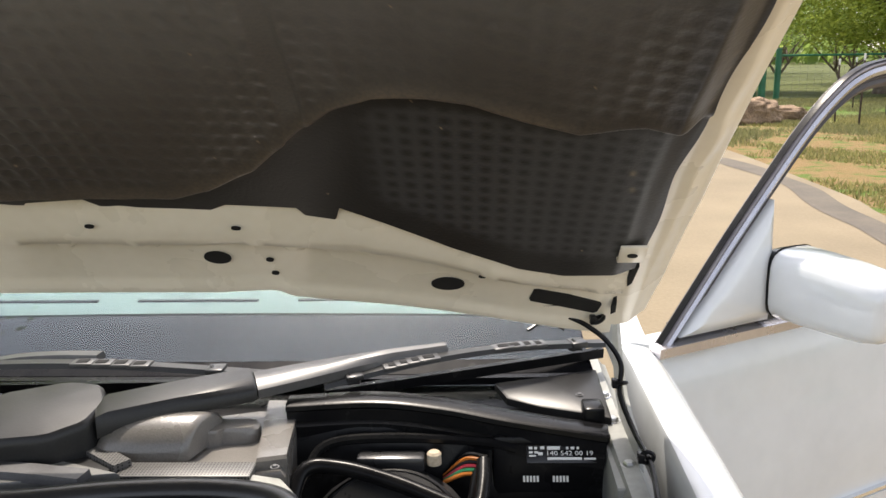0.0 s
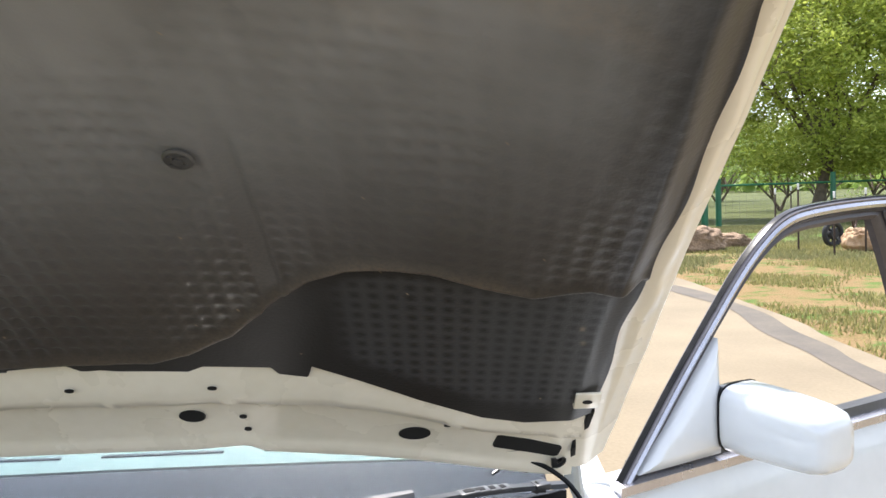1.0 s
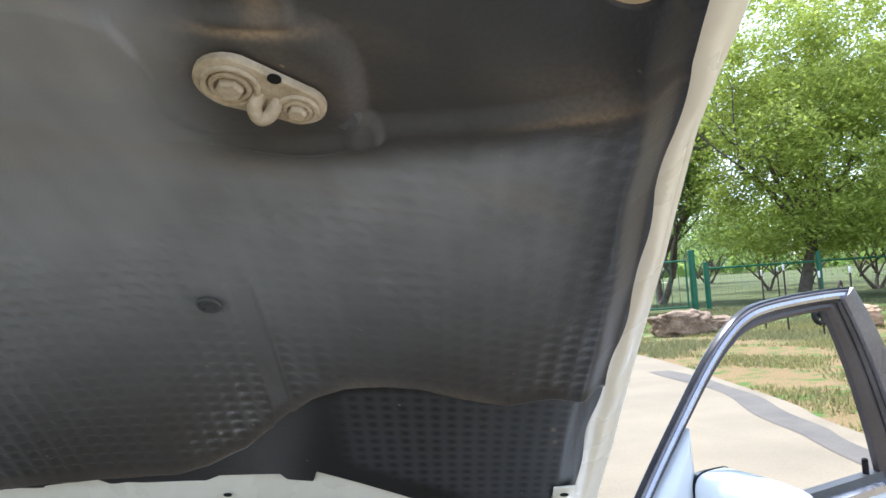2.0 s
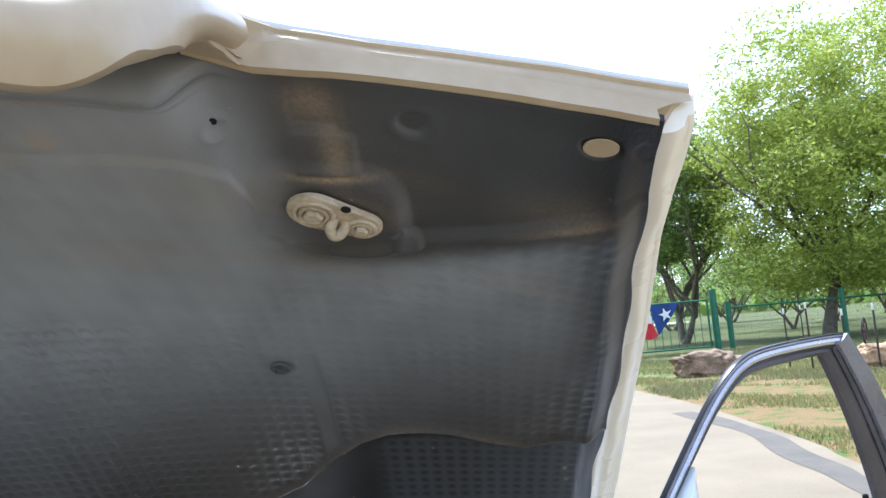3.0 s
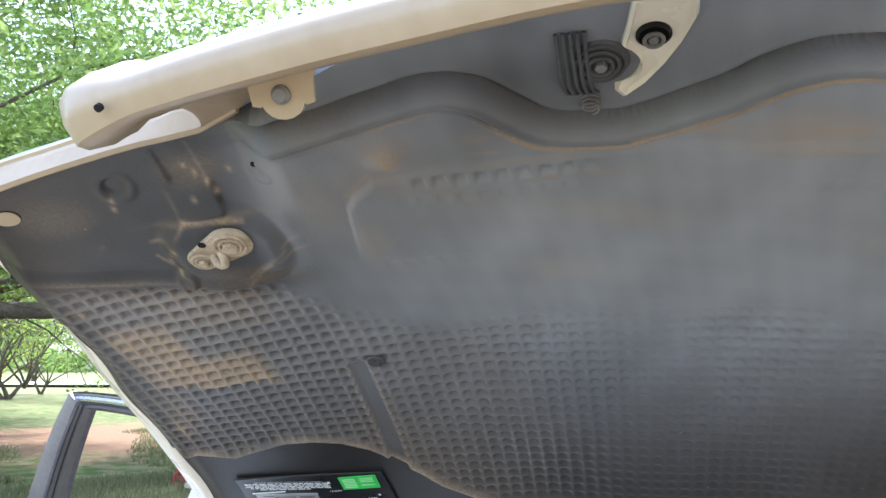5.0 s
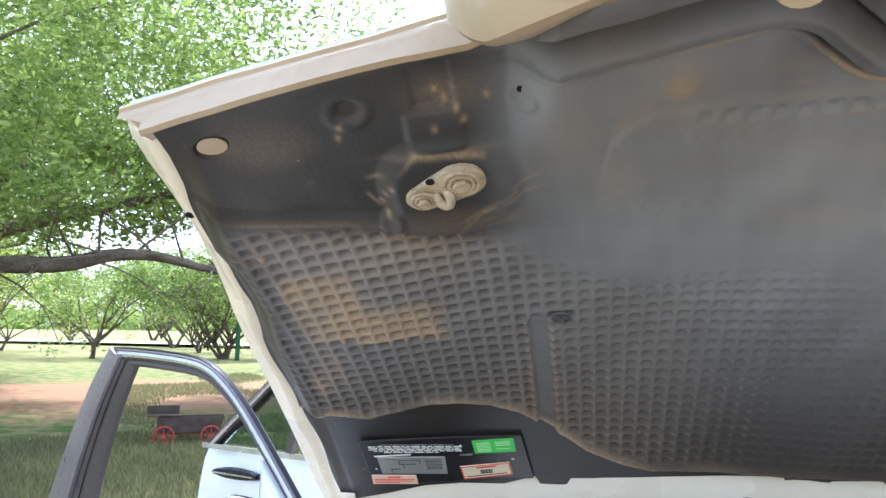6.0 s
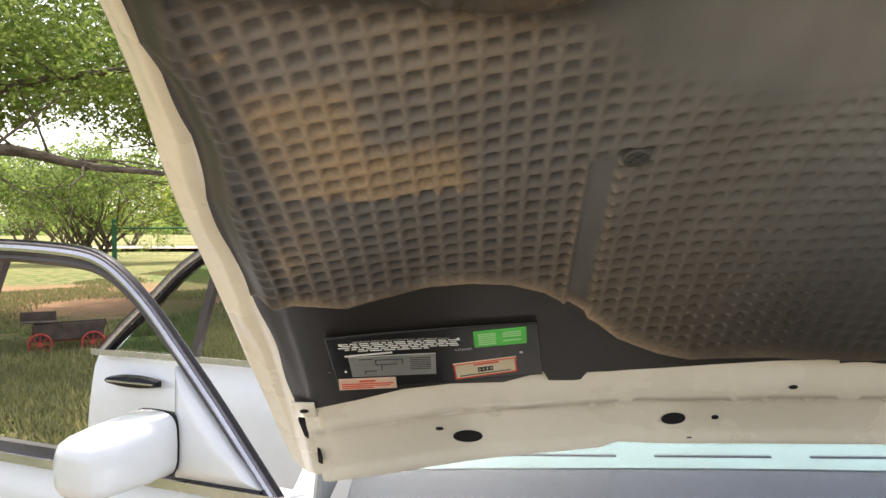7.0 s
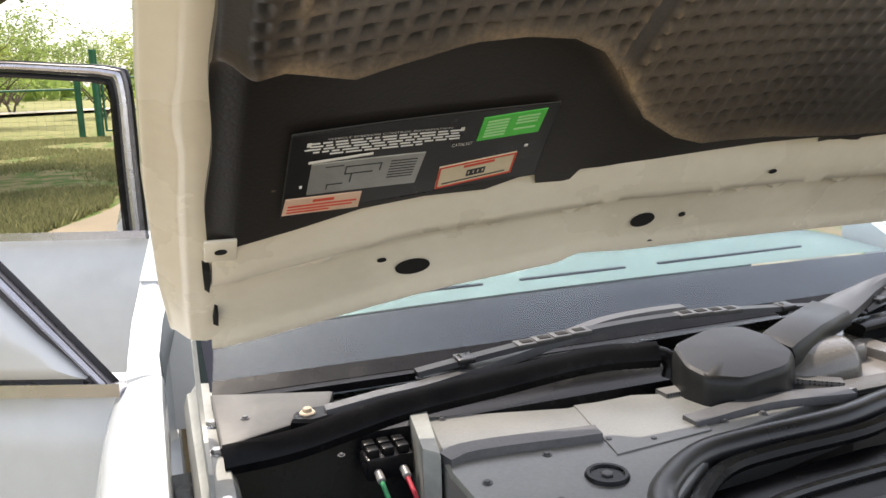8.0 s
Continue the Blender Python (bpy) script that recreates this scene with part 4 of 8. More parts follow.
# Round lining clips.
for x, y in ((0.0, 0.366), (0.0, 0.696), (-0.350, 0.582), (0.345, 0.606)):
    bm = bmesh.new()
    nrm = -lid_normal(x, y)
    c = on_lid(x, y, 0.0255 if abs(x) > 0.1 else 0.0215)
    disc(bm, c, nrm, 0.0125, 0.003, 24, 1.0, 0.0015)
    disc(bm, c + nrm * 0.002, nrm, 0.0045, 0.0025, 12)
    for k in range(4):
        w = math.pi / 4 + k * math.pi / 2
        q = c + Vector((math.cos(w), 0, 0)) * 0.007 + nrm.cross(Vector((1, 0, 0))) * math.sin(w) * 0.007
        disc(bm, q + nrm * 0.002, nrm, 0.0026, 0.0022, 8)
    part("lining_clip", bm, CLIP_DARK, hood, "round dark grey plastic clip")

# Front corner holes that show the painted metal, and the black sockets.
for s in (-1, 1):
    hood_hole(s * 0.664 + 0.008, 0.263, 0.0110, 1.30, 0.0045, "painted_window", SHADED_PAINT)
    hood_hole(s * 0.526, 0.257, 0.0095, 1.05, -0.001, "socket")
    hood_hole(s * 0.372, 0.255, 0.0032, 1.0, 0.0125, "socket")
    bm = bmesh.new()
    c = on_lid(s * 0.505, 0.385, 0.004)
    nrm = (-lid_normal(s * 0.505, 0.385) + Vector((0, -0.35, 0))).normalized()
    disc(bm, c, nrm, 0.0105, 0.022, 20, 1.0, 0.003)
    part("buffer_plug", bm, CLIP_DARK, hood, "round black rubber buffer")
    hood_hole(s * 0.727, 0.362, 0.005, 1.0, -0.006, "edge_hole")
for x, y in ((-0.111, 0.166), (-0.246, 0.173)):
    bm = bmesh.new()
    nrm = -lid_normal(x, y)
    ring(bm, on_lid(x, y, 0.0085), nrm, 0.0075, 0.0018, 20, 6)
    part("socket_rim", bm, CLIP_DARK, hood)
    hood_hole(x, y, 0.0042, 1.0, 0.0085, "socket")


def striker(s):
    """The latch striker: a figure-of-eight plate with two washers and a loop."""
    bm = bmesh.new()
    c = Vector((s * 0.441, 0.405, 0))
    a, b2 = (s * 0.435, 0.334), (s * 0.474, 0.350)
    up = -lid_normal(0.45 * s, 0.34)
    pa, pb = on_lid(*a, 0.026), on_lid(*b2, 0.026)
    u = (pb - pa).normalized()
    w = up.cross(u).normalized()
    outline = []
    for k in range(13):
        t = math.pi / 2 + math.pi * k / 12
        outline.append(pa + u * math.cos(t) * 0.024 + w * math.sin(t) * 0.024)
    for k in range(13):
        t = -math.pi / 2 + math.pi * k / 12
        outline.append(pb + u * math.cos(t) * 0.018 + w * math.sin(t) * 0.018)
    loft(bm, [[p for p in outline], [p + up * 0.004 for p in outline], [p + up * 0.0055 + ((pa + pb) / 2 - p) * 0.06 for p in outline]])
    plate = part("striker_plate", bm, DUSTY_METAL, hood, "dust-coated cream striker plate with two bolts")
    for p, r in ((pa, 0.017), (pb, 0.012)):
        bm = bmesh.new()
        ring(bm, p + up * 0.0065, up, r, 0.0022, 24, 6)
        ring(bm, p + up * 0.007, up, r * 0.68, 0.002, 24, 6)
        disc(bm, p + up * 0.004, up, r * 0.52, 0.008, 6, 1, 0.0015)
        part("striker_bolt", bm, DUSTY_METAL, hood)
    bm = bmesh.new()
    mid = pa.lerp(pb, 0.55)
    down = -w if w.z > 0 else w
    loop = smooth_path([mid - u * 0.006 + up * 0.003, mid - u * 0.006 + up * 0.011 + down * 0.008, mid + up * 0.013 + down * 0.013, mid + u * 0.005 + up * 0.011 + down * 0.008, mid + u * 0.006 + up * 0.003], 5)
    tube(bm, loop, 0.0050, 10)
    part("striker_loop", bm, DUSTY_METAL, hood, "worn steel striker loop")
    bm = bmesh.new()
    disc(bm, pa.lerp(pb, 0.5) - down * 0.020 + up * 0.005, up, 0.0045, 0.001, 12)
    part("striker_hole", bm, HOLE, hood)


striker(1), striker(-1)

# Rear corner brackets of the lining.
for s in (-1, 1):
    bm = bmesh.new()
    c = on_lid(s * 0.728, 0.962, 0.012)
    turn = Euler((radians(-45), 0, 0)).to_matrix().to_4x4()
    box(bm, -0.016, 0.016, -0.017, 0.017, -0.002, 0.002, 0.0015, m=Matrix.Translation(c) @ turn)
    box(bm, -0.016, 0.016, 0.012, 0.017, 0.0, 0.014, 0.001, m=Matrix.Translation(c) @ turn)
    part("corner_bracket", bm, FRAME_PAINT, hood)
    bm = bmesh.new()
    disc(bm, c - lid_normal(s * 0.72, 0.956) * 0.002, -lid_normal(s * 0.72, 0.956), 0.0045, 0.001, 12, 1.4)
    part("bracket_hole", bm, HOLE, hood)

# ---- grille shell on the hood's nose ----
ARM = [(-0.402, 0.205, 1.756), (-0.396, 0.150, 1.746), (-0.388, 0.095, 1.728), (-0.376, 0.045, 1.702), (-0.361, 0.008, 1.680), (-0.336, -0.020, 1.672), (-0.26, -0.043, 1.677), (-0.14, -0.060, 1.689), (0.0, -0.070, 1.699)]
ARM = ARM + [(-x, y, z) for x, y, z in ARM[-2::-1]]
GUP = Vector((0, math.sin(radians(60)), math.cos(radians(60))))      # up along the tipped grille
GOUT = Vector((0, -math.cos(radians(60)), math.sin(radians(60))))    # out of its face


bm = bmesh.new()
path = smooth_path(ARM, 6)
rings = []
for i, p in enumerate(path):
    t = (path[min(i + 1, len(path) - 1)] - path[max(i - 1, 0)]).normalized()
    a = (GUP - t * GUP.dot(t)).normalized()
    o = t.cross(a)
    if o.dot(GOUT) < 0:
        o = -o
    g = 0.50 + 0.36 * smooth(0.30, 0.362, abs(p.x)) - 0.40 * smooth(0.070, 0.180, p.y)
    rings.append([p + a * u * g + o * v * g for u, v in ((-0.020, -0.024), (-0.026, -0.018), (-0.027, 0.0), (-0.022, 0.016), (-0.012, 0.024), (0.004, 0.026), (0.016, 0.022), (0.024, 0.012), (0.026, -0.006), (0.022, -0.022), (0.0, -0.028))])
loft(bm, rings)
part("grille_shell", bm, SHADED_PAINT, hood, "white painted grille surround, shade tinted in")
# Folded webs that join the ends of the shell to the hood's frame.
for s in (-1, 1):
    bm = bmesh.new()
    side = [p for p in path if p.x * s > 0.285]
    side.sort(key=lambda p: abs(p.x))
    rings = []
    for k, p in enumerate(side):
        f = k / (len(side) - 1)
        xb = 0.300 + 0.112 * f
        q = on_lid(s * xb, interp(LINING_FRONT, xb) + 0.004, 0.001)
        top = p + Vector((-s * 0.002, 0.004, -0.014))
        mid = top.lerp(q, 0.5) + Vector((0, 0, 0.010 * math.sin(math.pi * f) - 0.004))
        rings.append([top, top.lerp(mid, 0.5), mid, mid.lerp(q, 0.6), q, q + Vector((0, 0, 0.006)), mid + Vector((0, 0, 0.006)), top + Vector((0, 0, 0.006))])
    loft(bm, rings)
    part("shell_web", bm, SHADED_PAINT, hood, "folded white web behind the grille surround, shade tinted in")
for x, y, z in ((0.0, -0.080, 1.690), (0.323, -0.041, 1.664), (-0.323, -0.041, 1.664)):
    bm = bmesh.new()
    disc(bm, (x, y - 0.002, z - 0.001), (0, -0.75, -0.66), 0.0026, 0.003, 14)
    part("drain_hole", bm, HOLE, hood)

# Front flange: a pressed step between the lining and the skin's folded edge.
for s in (-1, 1):
    bm = bmesh.new()
    rings = []
    for k in range(41):
        x = 0.365 + (0.7400 - 0.365) * k / 40
        yf, ys = interp(LINING_FRONT, x), interp(HOOD_FRONT, x)
        bulge = 0.008 * math.exp(-((x - 0.435) / 0.024) ** 2)
        cut = 0.030 * smooth(0.66, 0.74, x)
        rings.append([on_lid(s * (x - cut * (1 if o > -0.01 else 0.5 if o > -0.018 else 0)), y, o) for y, o in ((yf + 0.040, -0.009), (yf + 0.012, -0.001), (yf + 0.003, 0.0032), (yf - 0.002, 0.0022), (yf + 0.002 - bulge * 0.5, -0.006), (yf + 0.005 - bulge, -0.0135), (yf + 0.010 - bulge, -0.0155),
                     (yf + 0.011 - bulge, -0.020), (ys - 0.001, -0.0265), (ys - 0.0025, -0.0285), (ys - 0.001, -0.0305), (ys + 0.006, -0.031), (ys + 0.045, -0.031))])
    loft(bm, rings)
    part("hood_front_frame", bm, SHADED_PAINT, hood, "white painted front flange, shade tinted in")

# Chrome grille: frame, slats and mullion.
def grille_point(x, up, out):
    sag = 0.042 * (x / 0.36) ** 2
    return Vector((x, -0.072 + sag, 1.694 - 0.026 * (x / 0.36) ** 2)) + GUP * up + GOUT * out


bm = bmesh.new()
corner = [(-0.348, 0.190), (-0.346, 0.04), (-0.328, 0.020), (-0.2, 0.014), (0, 0.013), (0.2, 0.014), (0.328, 0.020), (0.346, 0.04), (0.348, 0.190)]
tube(bm, smooth_path([grille_point(x, u, 0.004) for x, u in corner], 6), 0.0065, 10)
part("chrome_frame", bm, CHROME, hood, "chrome grille surround strip")
for k in range(6):
    bm = bmesh.new()
    u = 0.036 + 0.029 * k
    sweep(bm, [grille_point(-0.338 + 0.676 * j / 20, u, 0.006) for j in range(21)], [(-0.002, -0.003), (0.001, -0.0032), (0.0024, -0.001), (0.0024, 0.001), (0.0, 0.0032), (-0.002, 0.0025)], up=GUP)
    part("grille_slat", bm, GRILLE_METAL, hood)
bm = bmesh.new()
sweep(bm, [grille_point(0, 0.03, 0.012), grille_point(0, 0.19, 0.012)], [(-0.007, -0.006), (0.007, -0.006), (0.006, 0.006), (-0.006, 0.006)], up=(1, 0, 0))
part("grille_mullion", bm, CHROME, hood)
bm = bmesh.new()
loft(bm, [[grille_point(-0.342 + 0.684 * j / 12, u, -0.012) for j in range(13)] for u in (0.052, 0.19)], caps=False, close=False)
part("grille_mesh", bm, HOLE, hood)

# Hanging mounting tabs with rubber buttons.
for s in (-1, 1):
    bm = bmesh.new()
    c = Vector((s * 0.214, -0.028, 1.667))
    nrm = Vector((0, -0.86, -0.50)).normalized()
    a = Vector((1, 0, 0))
    w = nrm.cross(a)
    w = w if w.z < 0 else -w
    outline = [(-0.026, -0.020), (-0.0205, -0.008), (-0.0195, 0.006), (-0.0145, 0.007)]
    outline += [(0.0135 * math.cos(t), 0.004 + 0.011 * math.sin(t)) for t in [math.pi * (1 - 0.06 - 0.88 * k / 8) for k in range(9)]]
    outline += [(0.0145, 0.007), (0.0195, 0.006), (0.0205, -0.008), (0.026, -0.020)]
    ring0 = [c + a * p + w * q for p, q in outline]
    loft(bm, [ring0, [p - nrm * 0.003 for p in ring0]])
    part("mounting_tab", bm, SHADED_PAINT, hood, "white mounting tab with rubber button, shade tinted in")
    bm = bmesh.new()
    disc(bm, c, nrm, 0.0058, 0.004, 20, 1, 0.002)
    part("rubber_button", bm, CLIP_GREY, hood)

# Emblem mount: a cream corner plate that curves round a black ringed plug with cable strands and a coil.
bm = bmesh.new()
arc = [(-0.036 + 0.030 * math.cos(w), 0.186 + 0.026 * math.sin(w)) for w in [math.pi * (-0.32 + 0.72 * k / 10) for k in range(11)]]
edge = [(-0.020, 0.219), (-0.004, 0.206), (0.012, 0.186), (0.026, 0.163), (0.036, 0.140), (0.036, 0.120), (-0.010, 0.120), (-0.016, 0.150)]
plate = arc + edge
mid = Vector((0.008, 0.166))
steps = ((0.0, 0.006), (0.0, 0.0205), (0.08, 0.0225), (0.16, 0.0195))
loft(bm, [[on_lid(*Vector(p).lerp(mid, f), o) for p in plate] for f, o in steps])
plate = part("emblem_plate", bm, FRAME_PAINT, hood, "cream-painted plate under the emblem")
bm = bmesh.new()
nrm = -lid_normal(0.004, 0.158)
disc(bm, on_lid(0.004, 0.158, 0.018), nrm, 0.0125, 0.006, 20, 1.1, 0.002)
part("emblem_washer", bm, RUBBER, plate)
bm = bmesh.new()
ring(bm, on_lid(0.004, 0.158, 0.0235), nrm, 0.007, 0.0018, 20, 6)
disc(bm, on_lid(0.004, 0.158, 0.021), nrm, 0.0042, 0.006, 6, 1, 0.001)
part("emblem_nut", bm, CLIP_GREY, plate)
bm = bmesh.new()
nrm = -lid_normal(-0.037, 0.186)
c = on_lid(-0.037, 0.186, 0.011)
disc(bm, c, nrm, 0.0235, 0.011, 28, 1.0, 0.004)
plug = part("emblem_plug", bm, CLIP_DARK, hood, "round black ringed plastic plug with cables")
for r, h in ((0.0195, 0.0115), (0.0145, 0.013), (0.0095, 0.0145)):
    bm = bmesh.new()
    ring(bm, c + nrm * h, nrm, r, 0.0018, 28, 6)
    part("plug_ring", bm, CLIP_DARK, plug)
bm = bmesh.new()
disc(bm, c + nrm * 0.010, nrm, 0.0050, 0.008, 6, 1, 0.001)
part("plug_bolt", bm, CLIP_GREY, plug)
for k in range(5):
    bm = bmesh.new()
    x = -0.070 + 0.0055 * k
    tube(bm, smooth_path([on_lid(x, 0.150, 0.019), on_lid(x + 0.001, 0.180, 0.023), on_lid(x + 0.003, 0.208, 0.020 + 0.001 * (k % 2)), on_lid(x + 0.008, 0.222, 0.014)], 5), 0.0018, 8)
    part("cable_strand", bm, CLIP_DARK, plug)
bm = bmesh.new()
tube(bm, [on_lid(-0.047 + 0.0075 * math.cos(k * 0.7), 0.224 + 0.006 * math.sin(k * 0.7), 0.016 + 0.0003 * k) for k in range(30)], 0.0011, 6)
part("coil", bm, CLIP_GREY, plug)


# ---- emission label on the lining ----
def patch(bm, corners, out, thick=0.0006, nu=6, nv=3, round_off=0.0):
    """A thin sheet that follows the lining between four (x, y) corners: upper left, upper right, lower right, lower left."""
    a, b2, c, d = [Vector((*p, 0)) for p in corners]

    def at(u, v, o):
        p = a.lerp(b2, u).lerp(d.lerp(c, u), v)
        return on_lid(p.x, p.y, o)
    top = [[bm.verts.new(at(i / nu, j / nv, out + thick)) for i in range(nu + 1)] for j in range(nv + 1)]
    low = [[bm.verts.new(at(i / nu, j / nv, out - thick)) for i in range(nu + 1)] for j in range(nv + 1)]
    skin(bm, top, False, False)
    skin(bm, low, False, False)
    for pair in ((top[0], low[0]), (top[-1], low[-1]), ([r[0] for r in top], [r[0] for r in low]), ([r[-1] for r in top], [r[-1] for r in low])):
        skin(bm, pair, False, False)
    return at


def sub(corners, u0, u1, v0, v1):
    a, b2, c, d = [Vector(p) for p in corners]
    at = lambda u, v: tuple(a.lerp(b2, u).lerp(d.lerp(c, u), v))
    return at(u0, v0), at(u1, v0), at(u1, v1), at(u0, v1)


def lettering(name, text, place, mat, parent, squeeze=1.0):
    """Letters of the built-in font, laid on a surface: place(u, v) takes 0..1 along the line and 0..1 up."""
    cu = bpy.data.curves.new(name, "FONT")
    cu.body = text
    cu.resolution_u = 2
    tmp = new(name, cu)
    me = bpy.data.meshes.new_from_object(tmp.evaluated_get(bpy.context.evaluated_depsgraph_get()))
    bpy.data.objects.remove(tmp)
    bpy.data.curves.remove(cu)
    xs = [v.co.x for v in me.vertices]
    ys = [v.co.y for v in me.vertices]
    x0, x1, y0, y1 = min(xs), max(xs), min(ys), max(ys)
    for v in me.vertices:
        v.co = place((v.co.x - x0) / (x1 - x0), (v.co.y - y0) / (y1 - y0))
    me.materials.clear()
    me.materials.append(mat)
    ob = new(name, me)
    ob.parent = parent
    ob.matrix_parent_inverse = Matrix.Translation(-origin(parent))
    return ob


PLATE = ((-0.673, 0.825), (-0.419, 0.832), (-0.406, 0.916), (-0.672, 0.926))
OUT = 0.0135
bm = bmesh.new()
patch(bm, PLATE, OUT, 0.0008, 12, 6)
plate = part("label_plate", bm, LABEL_BLACK, car, "glossy black emission label with coloured stickers")
for a, c in ((0, 1), (1, 2), (2, 3), (3, 0)):
    bm = bmesh.new()
    p, q = Vector(PLATE[a]), Vector(PLATE[c])
    tube(bm, [on_lid(*p.lerp(q, k / 8), OUT + 0.0006) for k in range(9)], 0.0007, 6)
    part("label_border", bm, SATIN_PLASTIC, plate)
GREEN = ((-0.495, 0.837), (-0.431, 0.835), (-0.429, 0.861), (-0.493, 0.863))
CREAM = ((-0.521, 0.890), (-0.441, 0.883), (-0.438, 0.907), (-0.518, 0.916))
SILVER = ((-0.651, 0.862), (-0.542, 0.868), (-0.543, 0.904), (-0.651, 0.899))
SALMON = ((-0.670, 0.902), (-0.596, 0.906), (-0.596, 0.925), (-0.672, 0.922))
WORDS = ((-0.663, 0.829), (-0.509, 0.841), (-0.508, 0.861), (-0.664, 0.851))
for nm, c, mt, lb in (("green_sticker", GREEN, LABEL_GREEN, "bright green sticker"), ("warning_sticker", CREAM, LABEL_CREAM, "cream sticker with a red border"),
                      ("hose_diagram", SILVER, LABEL_SILVER, "silver diagram sticker"), ("warning_strip", SALMON, LABEL_SALMON, "salmon warning strip")):
    bm = bmesh.new()
    patch(bm, c, OUT + 0.0012, 0.0005)
    part(nm, bm, mt, plate, lb)


def bars(corners, cells, mat, name="print_line", out=OUT + 0.0020):
    for u0, u1, v0, v1 in cells:
        bm = bmesh.new()
        patch(bm, sub(corners, u0, u1, v0, v1), out, 0.0002, 2, 1)
        part(name, bm, mat, plate)


rnd = random.Random(3)
words = []
for row in range(1, 6):
    u = rnd.uniform(0.02, 0.08) + (0.1 if row == 5 else 0)
    while u < (0.95 if row < 5 else 0.75):
        w = rnd.uniform(0.03, 0.10)
        words.append((u, min(u + w, 0.97), 0.22 + 0.155 * (row - 1) + 0.03, 0.22 + 0.155 * (row - 1) + 0.085))
        u += w + 0.016
bars(WORDS, words, INK_WHITE)


def on_patch(corners, u0, u1, v0, v1, out):
    a, b2, c, d = [Vector(p) for p in corners]

    def place(s, t):
        u, v = u0 + (u1 - u0) * s, v1 + (v0 - v1) * t
        p = a.lerp(b2, u).lerp(d.lerp(c, u), v)
        return on_lid(p.x, p.y, out)
    return place


lettering("heading", "VEHICLE EMISSION CONTROL INFORMATION", on_patch(WORDS, 0.14, 0.90, 0.06, 0.15, OUT + 0.002), INK_WHITE, plate)
lettering("heading", "CATALYST", on_patch(PLATE, 0.60, 0.68, 0.36, 0.40, OUT + 0.002), INK_WHITE, plate)
bars(PLATE, [(0.055, 0.07, 0.09, 0.13), (0.615, 0.63, 0.155, 0.195), (0.07, 0.30, 0.315, 0.34), (0.905, 0.92, 0.50, 0.53), (0.05, 0.06, 0.60, 0.63)], INK_WHITE)
bars(GREEN, [(0.08, 0.42, 0.14 + 0.13 * k, 0.20 + 0.13 * k) for k in range(6)] + [(0.55, 0.90, 0.14 + 0.13 * k, 0.20 + 0.13 * k) for k in (0, 1, 2, 4)], INK_PALEGREEN)
bars(CREAM, [(0, 1, 0, 0.06), (0, 1, 0.94, 1), (0, 0.025, 0, 1), (0.975, 1, 0, 1), (0.32, 0.72, 0.13, 0.22)], INK_RED)
bars(CREAM, [(0.38, 0.62, 0.40, 0.46), (0.38, 0.62, 0.62, 0.68), (0.38, 0.40, 0.4, 0.68), (0.60, 0.62, 0.4, 0.68), (0.42, 0.46, 0.48, 0.60), (0.48, 0.52, 0.48, 0.60), (0.54, 0.58, 0.48, 0.60), (0.08, 0.9, 0.80, 0.84)], INK_DARK)
bars(SILVER, [(0.30, 0.62, 0.16, 0.18), (0.30, 0.31, 0.16, 0.40), (0.61, 0.62, 0.16, 0.40), (0.30, 0.55, 0.40, 0.42), (0.16, 0.30, 0.70, 0.72), (0.16, 0.17, 0.70, 0.86), (0.36, 0.37, 0.40, 0.70), (0.12, 0.28, 0.10, 0.12),
              *[(0.70, 0.94, 0.14 + 0.09 * k, 0.16 + 0.09 * k) for k in range(7)]], INK_DARK)
bars(SALMON, [(0.36, 0.64, 0.12, 0.26), (0.05, 0.95, 0.40, 0.48), (0.05, 0.90, 0.60, 0.67), (0.05, 0.6, 0.78, 0.85)], INK_RED)

# ---- car: body ----
def fender(s):
    bm = bmesh.new()
    rings = []
    for y, top, wide in ((-0.42, 0.66, 0.84), (-0.30, 0.76, 0.89), (-0.1, 0.835, 0.915), (0.2, 0.885, 0.928), (0.6, 0.922, 0.936), (1.0, 0.942, 0.940), (1.28, 0.950, 0.940), (1.375, 0.952, 0.938)):
        k = wide - 0.94
        low = 0.36
        rings.append([Vector((s * x, y, z)) for x, z in ((0.797 + k, top - 0.10), (0.797 + k, top - 0.012), (0.800 + k, top - 0.003), (0.806 + k, top), (0.826 + k, top - 0.001), (0.846 + k, top - 0.006),
                      (0.866 + k, top - 0.024), (0.884 + k, top - 0.065), (0.902 + k, top - 0.14), (wide - 0.01, top - 0.27), (wide, low + 0.12), (wide - 0.03, low), (wide - 0.08, low + 0.06))])
    loft(bm, rings)
    return part("fender", bm, PAINT, car, "glossy white front fender")


fender(1), fender(-1)
for s in (-1, 1):
    bm = bmesh.new()
    loft(bm, [[Vector((s * a, y, z - 0.08)), Vector((s * a, y, z)), Vector((s * (a + b2) / 2, y, z + 0.004)), Vector((s * b2, y, z)), Vector((s * b2, y, z - 0.08))] for y, z, a, b2 in
              ((1.379, 0.950, 0.799, 0.848), (1.44, 0.962, 0.800, 0.846), (1.52, 0.995, 0.790, 0.838), (1.62, 1.060, 0.762, 0.815))])
    part("pillar_base", bm, PAINT, car)
    # black filler added so that the gap beside the fender stays dark
    bm = bmesh.new()
    box(bm, s * 0.785 - 0.03, s * 0.785 + 0.03, -0.2, 1.36, 0.70, 0.80, 0.01)
    part("gap_filler", bm, RUBBER, car)
